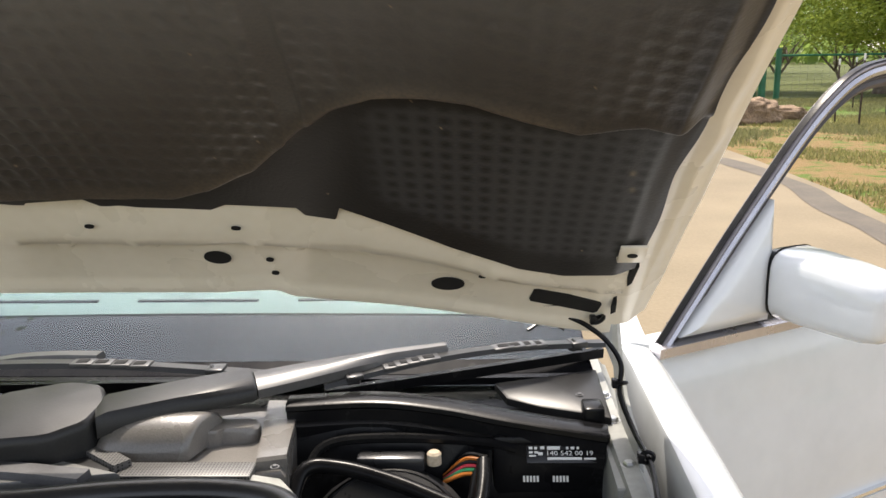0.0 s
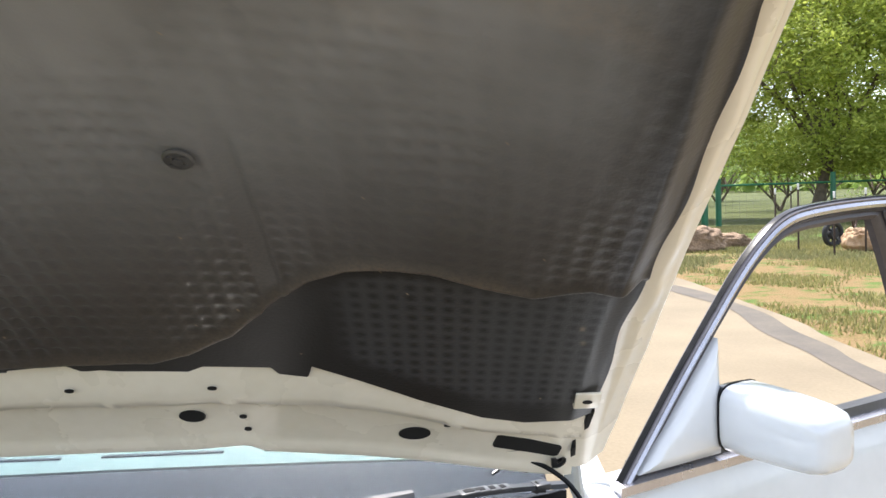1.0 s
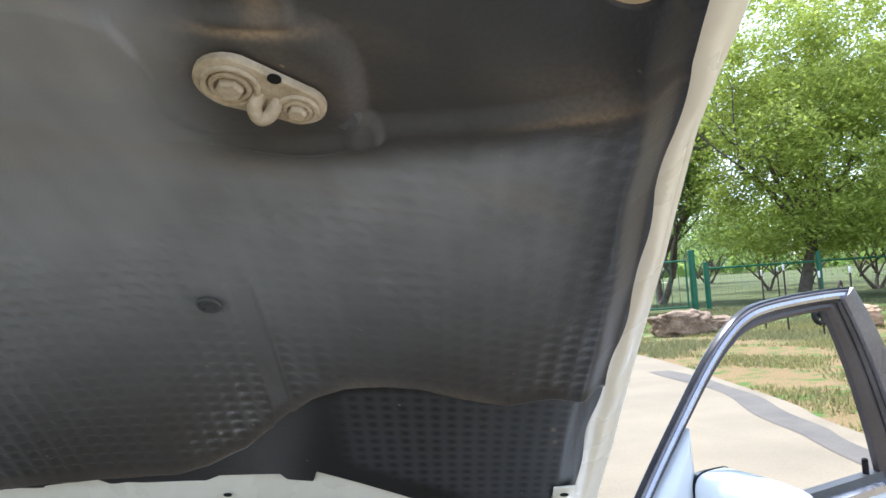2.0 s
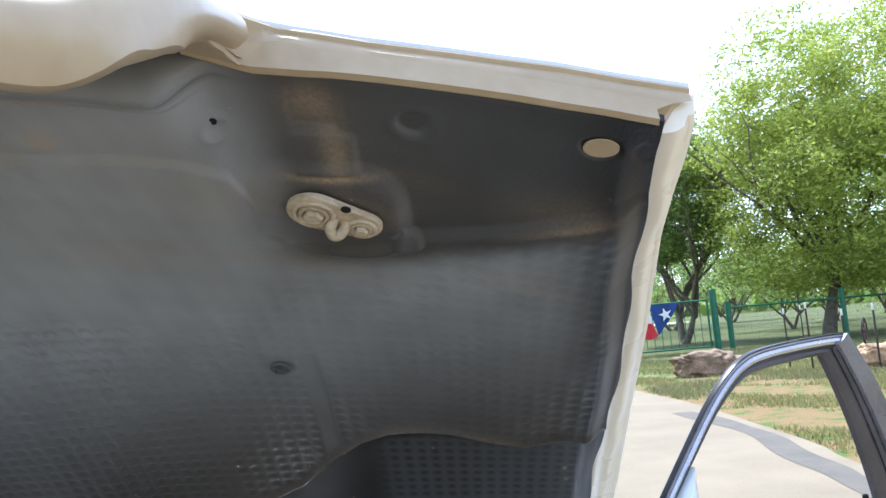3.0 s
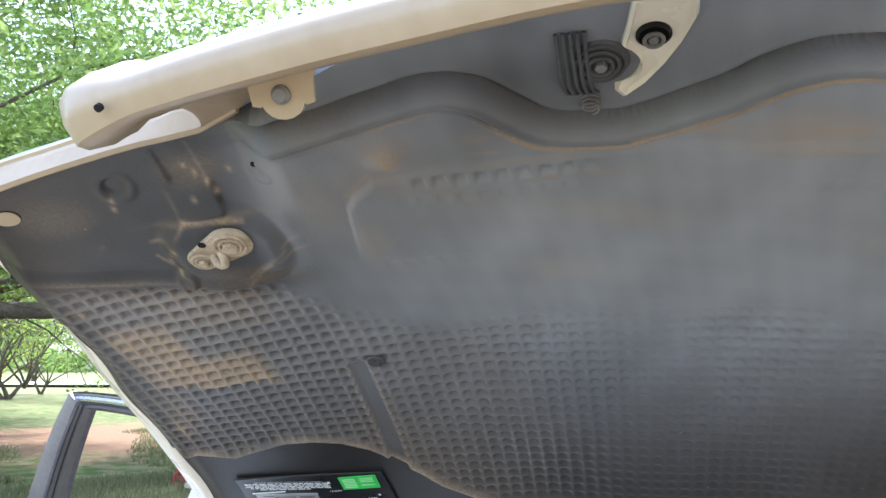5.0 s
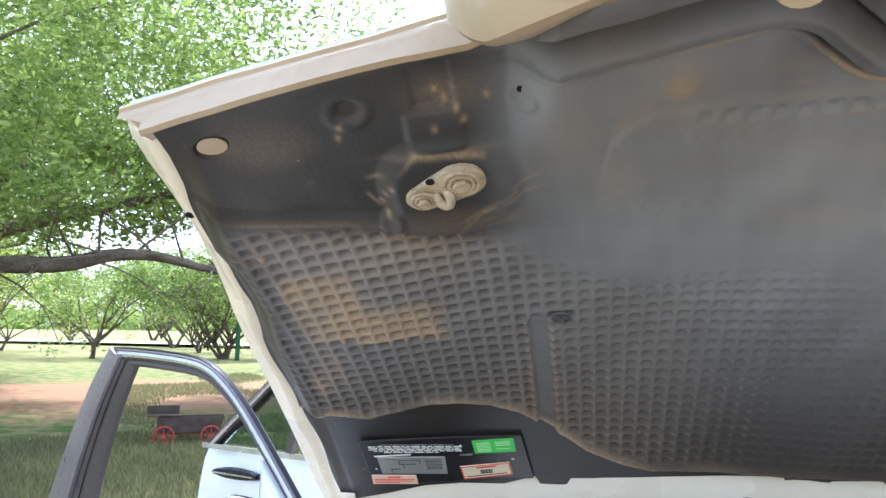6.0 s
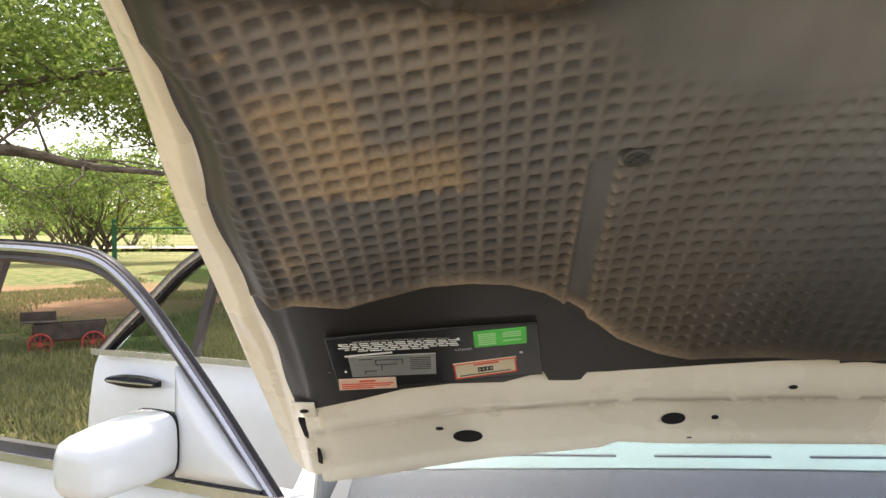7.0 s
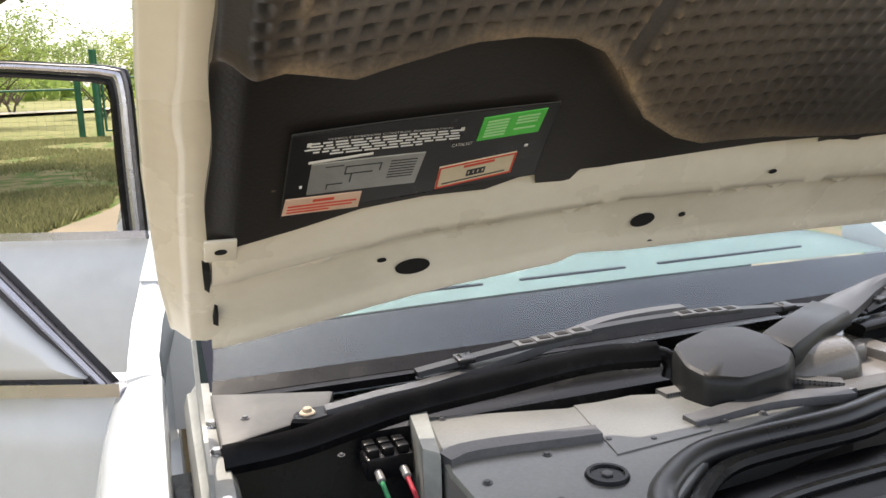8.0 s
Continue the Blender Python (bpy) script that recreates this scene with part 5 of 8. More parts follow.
for s in (-1, 1):
    bm = bmesh.new()
    rings = []
    for y, z in ((-0.2, 0.80), (0.2, 0.86), (0.6, 0.90), (0.9, 0.918), (1.2, 0.93), (1.34, 0.94)):
        rings.append([Vector((s * x, y, z + h)) for x, h in ((0.715, -0.25), (0.722, -0.02), (0.730, 0.0), (0.752, 0.002), (0.760, -0.010), (0.766, -0.012), (0.772, -0.03), (0.772, -0.1))])
    loft(bm, rings)
    rail = part("inner_rail", bm, PALE_METAL, car, "grey-white inner wing rail with bolts")
    for k, y in enumerate((0.70, 0.86, 1.0, 1.12, 1.2)):
        bm = bmesh.new()
        disc(bm, (s * 0.741, y, 0.889 + 0.055 * (y - 0.5)), (0, 0, 1), 0.008, 0.010, 6, 1, 0.002)
        ring(bm, (s * 0.741, y, 0.893 + 0.055 * (y - 0.5)), (0, 0, 1), 0.010, 0.002, 16, 6)
        part("rail_bolt", bm, ALU, rail)
    # hinge plate and rods at the hood's rear corner
    bm = bmesh.new()
    plate = [(0.985, 0.918), (1.01, 0.952), (1.06, 0.962), (1.10, 0.975), (1.145, 1.012), (1.175, 1.058), (1.20, 1.066), (1.212, 1.050), (1.202, 1.010), (1.185, 0.975), (1.16, 0.945), (1.10, 0.922)]
    loft(bm, [[Vector((s * x, y, z)) for y, z in plate] for x in (0.752, 0.757)])
    hinge = part("hood_hinge", bm, PALE_METAL, car, "pale steel hood hinge plate")
    for y, z, r in ((1.055, 0.940, 0.006), (1.165, 0.985, 0.007), (1.193, 1.045, 0.005)):
        bm = bmesh.new()
        disc(bm, (s * 0.7515, y, z), (-s, 0, 0), r, 0.0015, 14)
        part("hinge_hole", bm, HOLE, hinge)
    for y, z in ((1.11, 0.948), (1.20, 1.03)):
        bm = bmesh.new()
        disc(bm, (s * 0.752, y, z), (-s, 0, 0), 0.008, 0.009, 12, 1, 0.002)
        part("hinge_pin", bm, ALU, hinge)
    if s > 0:
        bm = bmesh.new()
        box(bm, 0.697, 0.727, 1.10, 1.14, 0.86, 0.955, 0.005)
        part("hinge_boot", bm, RUBBER, car, "black rubber block beside the hinge")

# Wiring loom along the driver's rail.
bm = bmesh.new()
tube(bm, smooth_path([(0.674, 1.114, 1.086), (0.70, 1.116, 1.072), (0.728, 1.110, 1.05), (0.746, 1.10, 1.02), (0.742, 1.08, 0.985), (0.752, 1.03, 0.955), (0.758, 0.95, 0.945), (0.748, 0.84, 0.935), (0.745, 0.60, 0.915)], 6), 0.0036, 8)
loom = part("wiring_loom", bm, RUBBER, car, "black taped wiring loom")
for p, nrm in (((0.744, 1.088, 0.998), (0, 0.5, 1)), ((0.757, 0.97, 0.947), (0, 1, 0.1)), ((0.714, 1.102, 1.085), (0.6, 0, -1))):
    bm = bmesh.new()
    ring(bm, p, nrm, 0.008, 0.003, 16, 6)
    box(bm, p[0] - 0.012, p[0] - 0.004, p[1] - 0.006, p[1] + 0.006, p[2] - 0.006, p[2] + 0.006, 0.001)
    part("loom_clip", bm, BLACK_PLASTIC, loom)
bm = bmesh.new()
box(bm, 0.625, 0.675, 1.088, 1.102, 1.108, 1.120, 0.003)
part("loom_grommet", bm, RUBBER, loom)

# Windscreen, cowl and cabin.
def screen_point(u, v, out=0.0):
    """u from -1 to 1 across, v from 0 at the base to 1 at the roof."""
    half = 0.735 - 0.13 * v
    x = u * half
    y = 1.238 + 0.03 * u * u + (0.837 + 0.05 * u * u) * v
    z = 0.948 + 0.462 * v - 0.03 * v * v - 0.008 * u * u
    return Vector((x, y, z)) + Vector((0, -0.52, 0.85)) * out


bm = bmesh.new()
rows = [[screen_point(-1 + i / 12, j / 8, o) for i in range(25)] for o in (0.0, 0.005) for j in range(9)]
front, back = rows[9:], rows[:9]
tv = [[bm.verts.new(p) for p in r] for r in front]
lv = [[bm.verts.new(p) for p in r] for r in back]
skin(bm, tv, False, False), skin(bm, lv, False, False)
for pair in ((tv[0], lv[0]), (tv[-1], lv[-1]), ([r[0] for r in tv], [r[0] for r in lv]), ([r[-1] for r in tv], [r[-1] for r in lv])):
    skin(bm, pair, False, False)
screen = part("windscreen", bm, GLASS, car, "green-tinted windscreen glass")
screen.visible_shadow = False
bm = bmesh.new()
band = [[screen_point(-1 + i / 12, v, o) for i in range(25)] for v, o in ((0.0, 0.0055), (0.0, 0.0065), (0.015, 0.0065), (0.030, 0.0065), (0.030, 0.0055))]
loft(bm, band, False, False)
part("screen_border", bm, RUBBER, car, "black border along the windscreen base")
bm = bmesh.new()
sweep(bm, [screen_point(-1 + i / 12, -0.01, 0.004) for i in range(25)], [(-0.012, -0.006), (0.010, -0.006), (0.010, 0.006), (-0.012, 0.006)])
part("windscreen_seal", bm, RUBBER, car)
for s in (-1, 1):
    bm = bmesh.new()
    sweep(bm, smooth_path([(s * 0.792, 1.60, 1.035), (s * 0.745, 1.76, 1.16), (s * 0.690, 1.92, 1.28), (s * 0.640, 2.08, 1.38)], 4), [(-0.028, -0.022), (0.028, -0.022), (0.030, 0.014), (-0.026, 0.020)])
    part("screen_pillar", bm, PAINT, car)

bm = bmesh.new()
rows = []
for i in range(25):
    u = -1 + i / 12
    f = screen_point(u, 0)
    rows.append([Vector((f.x, y, z)) for y, z in ((f.y + 0.015, 0.925), (f.y + 0.05, 0.945), (1.42, 0.966), (1.488 - 0.03 * u * u, 0.973), (1.503 - 0.03 * u * u, 0.968))])
loft(bm, rows, caps=False, close=False)
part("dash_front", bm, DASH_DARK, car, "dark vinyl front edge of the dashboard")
bm = bmesh.new()
rows = []
for i in range(25):
    u = -1 + i / 12
    f = screen_point(u, 0)
    rows.append([Vector((f.x, y, z)) for y, z in ((1.498 - 0.03 * u * u, 0.9745), (1.62, 0.985), (1.76, 0.980), (1.88, 0.93), (1.92, 0.70))])
loft(bm, rows, caps=False, close=False)
dash = part("dashboard", bm, DASH_LIGHT, car, "pale dashboard top with sunlight painted in")
for x0, x1 in ((-0.58, -0.20), (-0.12, 0.12), (0.20, 0.58)):
    bm = bmesh.new()
    box(bm, x0, x1, 1.556, 1.566, 0.978, 0.9835, 0.002)
    part("defroster_vent", bm, DASH_DARK, dash)
for x in (-0.38, 0.38):
    bm = bmesh.new()
    box(bm, x - 0.25, x + 0.25, 2.38, 2.50, 0.45, 1.02, 0.05)
    box(bm, x - 0.25, x + 0.25, 2.0, 2.45, 0.35, 0.50, 0.05)
    box(bm, x - 0.12, x + 0.12, 2.42, 2.50, 1.02, 1.20, 0.035)
    part("seat", bm, SEAT, car, "grey upholstered front seat")
bm = bmesh.new()
turn = Matrix.Translation((0.38, 1.99, 0.93)) @ Euler((radians(65), 0, 0)).to_matrix().to_4x4()
ring(bm, (0.38, 1.98, 0.93), (0, -0.9, 0.42), 0.185, 0.014, 32, 8)
for w in (0, math.pi, 1.5 * math.pi):
    tube(bm, [Vector((0.38, 1.99, 0.93)), Vector((0.38 + 0.18 * math.cos(w), 1.98 + 0.07 * math.sin(w), 0.93 + 0.165 * math.sin(w)))], 0.014, 8)
disc(bm, (0.38, 1.99, 0.93), (0, 0.9, -0.42), 0.06, 0.04, 20, 1, 0.01)
part("steering_wheel", bm, BLACK_PLASTIC, car)
bm = bmesh.new()
box(bm, -0.70, 0.70, 1.40, 4.0, 0.24, 0.32, 0.02)
part("cabin_floor", bm, SEAT, car)

# Shell behind the doors, closed off.
bm = bmesh.new()
rings = []
for y, z, half in ((2.05, 1.395, 0.60), (2.25, 1.45, 0.60), (2.6, 1.475, 0.605), (3.1, 1.465, 0.60), (3.45, 1.42, 0.58)):
    rings.append([Vector((x * half, y, z + h)) for x, h in ((-1, -0.05), (-0.98, -0.02), (-0.8, 0), (0, 0.02), (0.8, 0), (0.98, -0.02), (1, -0.05), (0.9, -0.04), (0, -0.02), (-0.9, -0.04))])
loft(bm, rings)
part("roof", bm, PAINT, car, "white roof panel")
for s in (-1, 1):
    bm = bmesh.new()
    rings = [[Vector((s * x, y, z)) for x, z in ((0.80, 0.36), (0.93, 0.36), (0.945, 0.60), (0.93, 0.86), (0.84, top), (0.78, top))] for y, top in ((3.55, 0.98), (3.8, 0.98), (4.3, 0.96), (4.75, 0.92), (4.85, 0.80))]
    loft(bm, rings)
    part("quarter_panel", bm, PAINT, car)
    bm = bmesh.new()
    sweep(bm, [(s * 0.60, 3.40, 1.41), (s * 0.70, 3.75, 1.15), (s * 0.76, 3.95, 0.97)], [(-0.05, -0.03), (0.05, -0.03), (0.05, 0.03), (-0.05, 0.03)])
    part("roof_pillar", bm, PAINT, car)
    bm = bmesh.new()
    sweep(bm, [(s * 0.62, 2.56, 1.44), (s * 0.72, 2.54, 0.95), (s * 0.76, 2.53, 0.40)], [(-0.05, -0.03), (0.05, -0.03), (0.05, 0.03), (-0.05, 0.03)], up=(0, 1, 0.01))
    part("centre_pillar", bm, PAINT, car)
    bm = bmesh.new()
    box(bm, s * 0.84 - 0.07, s * 0.84 + 0.07, 1.38, 3.6, 0.24, 0.38, 0.03)
    part("sill", bm, PAINT, car)
bm = bmesh.new()
rings = [[Vector((x, y, z)) for x in (-0.80, -0.4, 0, 0.4, 0.80)] for y, z in ((3.85, 0.99), (4.2, 1.0), (4.7, 0.985), (4.84, 0.93), (4.86, 0.45))]
loft(bm, rings, False, False)
part("boot_lid", bm, PAINT, car)
bm = bmesh.new()
rings = [[Vector((x * h, y, z)) for x in (-1, -0.5, 0, 0.5, 1)] for y, z, h in ((3.42, 1.42, 0.58), (3.65, 1.22, 0.66), (3.86, 1.0, 0.72))]
loft(bm, rings, False, False)
part("rear_window", bm, DASH_DARK, car)
bm = bmesh.new()
loft(bm, [[Vector((x, -0.56 + 0.12 * (x / 0.9) ** 2 + d, z)) for x in (-0.90, -0.6, -0.3, 0, 0.3, 0.6, 0.90)] for d, z in ((0.06, 0.66), (0.0, 0.60), (-0.02, 0.45), (0.02, 0.30), (0.10, 0.26))], False, False)
part("front_bumper", bm, PAINT, car)
for x in (-0.80, 0.80):
    for y in (0.22, 3.95):
        bm = bmesh.new()
        s = 1 if x > 0 else -1
        prof = [(0.16, -0.10), (0.27, -0.105), (0.315, -0.085), (0.325, 0.0), (0.315, 0.085), (0.27, 0.105), (0.16, 0.10)]
        rings = [[Vector((x + w, y + r * math.cos(a), 0.325 + r * math.sin(a))) for r, w in prof] for a in [2 * math.pi * k / 32 for k in range(33)]]
        loft(bm, rings, False, True)
        wheel = part("wheel", bm, TYRE, car)
        bm = bmesh.new()
        disc(bm, (x + s * 0.05, y, 0.325), (s, 0, 0), 0.20, 0.03, 24, 1, 0.02)
        part("rim", bm, ALU, wheel)


# ---- car: doors ----
class DoorPlace:
    def __init__(self, o, d):
        self.o, self.d = Vector((*o, 0)), Vector((*d, 0)).normalized()
        self.n = Vector((self.d.y, -self.d.x, 0))
        if self.n.y > 0:
            self.n = -self.n

    def at(self, a, z, out=0.0):
        return self.o + self.d * a + self.n * out + Vector((0, 0, z))


def door_skin(place, name, length, belt, lead, label, rear_cut=(), start=0.0):
    """A pressed door panel with a tumblehome bulge; lead is how far its outer face stands out."""
    bm = bmesh.new()
    outer, inner = [], []
    for j in range(15):
        z = 0.27 + (belt - 0.27) * j / 14
        bulge = lead - 0.05 * ((z - 0.62) / 0.36) ** 2
        if j == 14:
            bulge -= 0.012
        ro, ri = [], []
        for i in range(17):
            a = start + (length - start) * i / 16
            if rear_cut and z < 0.60:
                a = min(a, length - rear_cut[0] * (0.60 - z))
            ro.append(place.at(a, z, bulge))
            ri.append(place.at(a, z, -0.09))
        outer.append([bm.verts.new(p) for p in ro])
        inner.append([bm.verts.new(p) for p in ri])
    skin(bm, outer, False, False), skin(bm, inner, False, False)
    for pair in ((outer[0], inner[0]), (outer[-1], inner[-1]), ([r[0] for r in outer], [r[0] for r in inner]), ([r[-1] for r in outer], [r[-1] for r in inner])):
        skin(bm, pair, False, False)
    return part(name, bm, PAINT, car, label)


def window_frame(place, door, outer, inner, per=5, seal=PILLAR_DARK):
    """Rubber lip, bright trim, black channel and inner seal between two outlines."""
    o = smooth_path([(a, z, 0) for a, z in outer], per)
    i = smooth_path([(a, z, 0) for a, z in inner], per)
    for name, f0, f1, h0, h1, mat, lb in (("frame_lip", 0.0, 0.05, 0.0, 0.004, RUBBER, ""), ("outer_trim", 0.055, 0.22, 0.005, 0.008, PILLAR_SATIN, "satin grey-brown outer trim"),
                                          ("bright_trim", 0.23, 0.50, 0.009, 0.010, SATIN_CHROME, "satin bright window trim"), ("window_channel", 0.51, 0.66, 0.004, 0.002, FRAME_BLACK, "black window channel"),
                                          ("window_seal", 0.67, 1.0, -0.002, -0.008, seal, "dark window seal")):
        deep = 0.007 if name == "frame_lip" else 0.016
        bm = bmesh.new()
        rings = []
        for p, q in zip(o, i):
            a, c, m = p.lerp(q, f0), p.lerp(q, f1), p.lerp(q, (f0 + f1) / 2)
            rings.append([place.at(a.x, a.y, h0 - 0.006), place.at(a.x, a.y, h0), place.at(m.x, m.y, max(h0, h1) + 0.003), place.at(c.x, c.y, h1), place.at(c.x, c.y, h1 - deep), place.at(a.x, a.y, h0 - deep)])
        loft(bm, rings)
        part(name, bm, mat, door, lb)


FRONT_OUTER = [(-0.004, 0.935), (0.075, 1.030), (0.155, 1.125), (0.245, 1.225), (0.325, 1.310), (0.395, 1.370), (0.460, 1.408), (0.540, 1.427), (0.70, 1.438), (0.868, 1.440), (0.880, 1.425), (0.940, 1.345), (1.005, 1.235), (1.085, 1.075), (1.14, 0.945)]
FRONT_INNER = [(0.052, 0.945), (0.118, 1.018), (0.195, 1.105), (0.283, 1.200), (0.360, 1.278), (0.422, 1.328), (0.480, 1.360), (0.550, 1.375), (0.69, 1.385), (0.775, 1.387), (0.790, 1.375), (0.835, 1.285), (0.875, 1.19), (0.915, 1.07), (0.945, 0.955)]


def front_door(s, o, d):
    place = DoorPlace(o, d)
    door = door_skin(place, "front_door", 1.13, 0.935, 0.030, "open white front door with window lowered")
    window_frame(place, door, FRONT_OUTER, FRONT_INNER)
    # satin cover on the rear upright of the frame
    bm = bmesh.new()
    o = smooth_path([(a, z, 0) for a, z in FRONT_OUTER[9:]], 5)
    i = smooth_path([(a, z, 0) for a, z in FRONT_INNER[9:]], 5)
    rings = []
    for p, q in zip(o, i):
        pts = [(p.lerp(q, f), h) for f, h in ((0.02, 0.006), (0.03, 0.017), (0.28, 0.020), (0.52, 0.017), (0.53, 0.006))]
        rings.append([place.at(v.x, v.y, h) for v, h in pts])
    loft(bm, rings)
    part("pillar_cover", bm, PILLAR_SATIN, door, "satin grey-brown pillar cover")
    # bright belt strip
    bm = bmesh.new()
    sweep(bm, [place.at(a, 0.945, 0.006) for a in (0.0, 0.3, 0.6, 0.9, 1.13)], [(-0.010, -0.010), (0.012, -0.012), (0.014, 0.006), (-0.010, 0.010)])
    part("belt_strip", bm, SATIN_CHROME, door, "bright belt-line strip")
    bm = bmesh.new()
    sweep(bm, [place.at(a, 0.962, -0.018) for a in (0.06, 0.5, 0.95)], [(-0.020, -0.014), (0.018, -0.014), (0.012, 0.012), (-0.016, 0.014)])
    part("belt_seal", bm, FRAME_BLACK, door)
    bm = bmesh.new()
    disc(bm, place.at(0.90, 0.968, -0.02), (0, 0, 1), 0.008, 0.045, 12, 1, 0.003)
    part("lock_knob", bm, BLACK_PLASTIC, door)
    # lower side strip
    bm = bmesh.new()
    sweep(bm, [place.at(a, 0.50, 0.026) for a in (0.0, 0.5, 1.13)], [(-0.004, -0.030), (0.010, -0.028), (0.012, 0.026), (-0.004, 0.030)])
    strip = part("side_strip", bm, PAINT, door)
    bm = bmesh.new()
    sweep(bm, [place.at(a, 0.534, 0.032) for a in (0.0, 0.5, 1.13)], [(-0.006, -0.004), (0.006, -0.004), (0.006, 0.004), (-0.006, 0.004)])
    part("strip_trim", bm, CHROME, door)
    # sail panel that carries the mirror
    bm = bmesh.new()
    tri = [(0.050, 0.962), (0.262, 0.962), (0.262, 1.070), (0.258, 1.185), (0.195, 1.112), (0.118, 1.028)]
    mid = Vector((0.19, 1.03, 0))
    rings = [[place.at(a, z, -0.02) for a, z in tri], [place.at(a, z, 0.012) for a, z in tri]]
    for f, h in ((0.12, 0.020), (0.35, 0.026), (0.6, 0.028)):
        rings.append([place.at(a + (mid.x - a) * f, z + (mid.y - z) * f, h) for a, z in tri])
    loft(bm, rings)
    part("sail_panel", bm, PAINT, door, "white triangular mirror base")
    # mirror head reaching out from the door
    bm = bmesh.new()
    rings = []
    for out, gx, gz in ((0.031, 0.96, 0.97), (0.036, 1.0, 1.0), (0.09, 1.02, 0.98), (0.16, 1.0, 0.93), (0.203, 0.95, 0.87), (0.225, 0.86, 0.78), (0.235, 0.70, 0.60), (0.238, 0.4, 0.35)):
        sec = []
        for k in range(24):
            w = 2 * math.pi * k / 24
            cx, cz = math.cos(w), math.sin(w)
            ex = math.copysign(abs(cx) ** 0.55, cx) * (0.052 if cx > 0 else 0.066) * gx
            ez = math.copysign(abs(cz) ** 0.5, cz) * 0.066 * gz
            sec.append(place.at(0.300 + ex, 1.034 + ez - 0.012 * (out / 0.28) ** 2, out))
        rings.append(sec)
    loft(bm, rings)
    part("mirror", bm, PAINT, door, "white door mirror housing")
    bm = bmesh.new()
    rings = []
    for out, g in ((0.006, 0.90), (0.031, 1.02)):
        rings.append([place.at(0.296 + math.copysign(abs(math.cos(w)) ** 0.55, math.cos(w)) * 0.060 * g, 1.034 + math.copysign(abs(math.sin(w)) ** 0.5, math.sin(w)) * 0.066 * g, out) for w in [2 * math.pi * k / 24 for k in range(24)]])
    loft(bm, rings)
    part("mirror_gap", bm, RUBBER, door)
    return door


front_door(-1, (-0.851, 1.364), (-0.822, 0.340))
front_door(1, (0.851, 1.364), (0.779, 0.436))


def rear_door(o, d):
    place = DoorPlace(o, d)
    door = door_skin(place, "rear_door", 1.155, 0.990, 0.030, "open white rear door with a black pull handle", rear_cut=(0.9,), start=-0.09)
    outer = [(-0.10, 0.985), (-0.098, 1.20), (-0.095, 1.40), (-0.06, 1.436), (0.08, 1.450), (0.25, 1.462), (0.395, 1.460), (0.516, 1.440), (0.642, 1.384), (0.75, 1.315), (0.86, 1.225), (0.99, 1.125), (1.10, 1.030), (1.14, 0.99)]
    inner = [(-0.03, 0.995), (-0.03, 1.20), (-0.03, 1.37), (0.0, 1.395), (0.09, 1.405), (0.25, 1.418), (0.38, 1.416), (0.49, 1.398), (0.60, 1.348), (0.70, 1.285), (0.81, 1.195), (0.93, 1.10), (1.02, 1.03), (1.05, 1.005)]
    window_frame(place, door, outer, inner, seal=RUBBER)
    bm = bmesh.new()
    sweep(bm, [place.at(a, 1.000, 0.006) for a in (-0.1, 0.3, 0.7, 1.15)], [(-0.010, -0.012), (0.012, -0.012), (0.014, 0.006), (-0.010, 0.010)])
    part("belt_strip", bm, SATIN_CHROME, door, "bright belt-line strip")
    bm = bmesh.new()
    sweep(bm, [place.at(0.515, 1.40, 0.0), place.at(0.585, 1.20, 0.0), place.at(0.655, 1.00, 0.0)], [(-0.012, -0.015), (0.012, -0.015), (0.012, 0.015), (-0.012, 0.015)], up=place.d)
    part("quarter_divider", bm, PILLAR_DARK, door)
    bm = bmesh.new()
    pts = [(0.53, 1.385), (0.60, 1.350), (0.70, 1.288), (0.81, 1.198), (0.93, 1.104), (1.03, 1.015), (0.66, 1.01), (0.59, 1.20)]
    loft(bm, [[place.at(a, z, -0.012) for a, z in pts], [place.at(a, z, -0.008) for a, z in pts]])
    pane = part("quarter_glass", bm, SIDE_GLASS, door, "small tinted quarter glass")
    pane.visible_shadow = False
    bm = bmesh.new()
    rings = []
    for k in range(13):
        t = k / 12
        w = math.sin(math.pi * min(max(t, 0.04), 0.96)) ** 0.35
        rings.append([place.at(0.79 + 0.25 * t, 0.902 + z * w, 0.020 + o2) for z, o2 in ((-0.024, 0), (-0.020, 0.022), (0.0, 0.032), (0.018, 0.024), (0.024, 0))])
    loft(bm, rings)
    part("handle", bm, BLACK_PLASTIC, door, "black pull handle")
    bm = bmesh.new()
    sweep(bm, [place.at(0.80 + 0.23 * k / 6, 0.902, 0.053) for k in range(7)], [(-0.002, -0.003), (0.002, -0.003), (0.002, 0.003), (-0.002, 0.003)])
    part("side_strip", bm, SATIN_CHROME, door)
    bm = bmesh.new()
    sweep(bm, [place.at(a, 0.50, 0.026) for a in (0.0, 0.5, 1.06)], [(-0.004, -0.030), (0.010, -0.028), (0.012, 0.026), (-0.004, 0.030)])
    part("side_strip", bm, PAINT, door)
    return door


rear_door((-0.90, 2.46), (-0.822, 0.340))


# ---- car: engine bay ----
def prism(bm, outline, z0, z1, bevel=0.004):
    """A flat block with a softened upper rim from an (x, y) outline."""
    c = Vector((sum(p[0] for p in outline) / len(outline), sum(p[1] for p in outline) / len(outline), 0))
    rings = [[Vector((x, y, z0)) for x, y in outline], [Vector((x, y, z1 - bevel)) for x, y in outline]]
    rings.append([Vector((x, y, z1)) + (c - Vector((x, y, 0))).normalized() * bevel for x, y in outline])
    return loft(bm, rings)


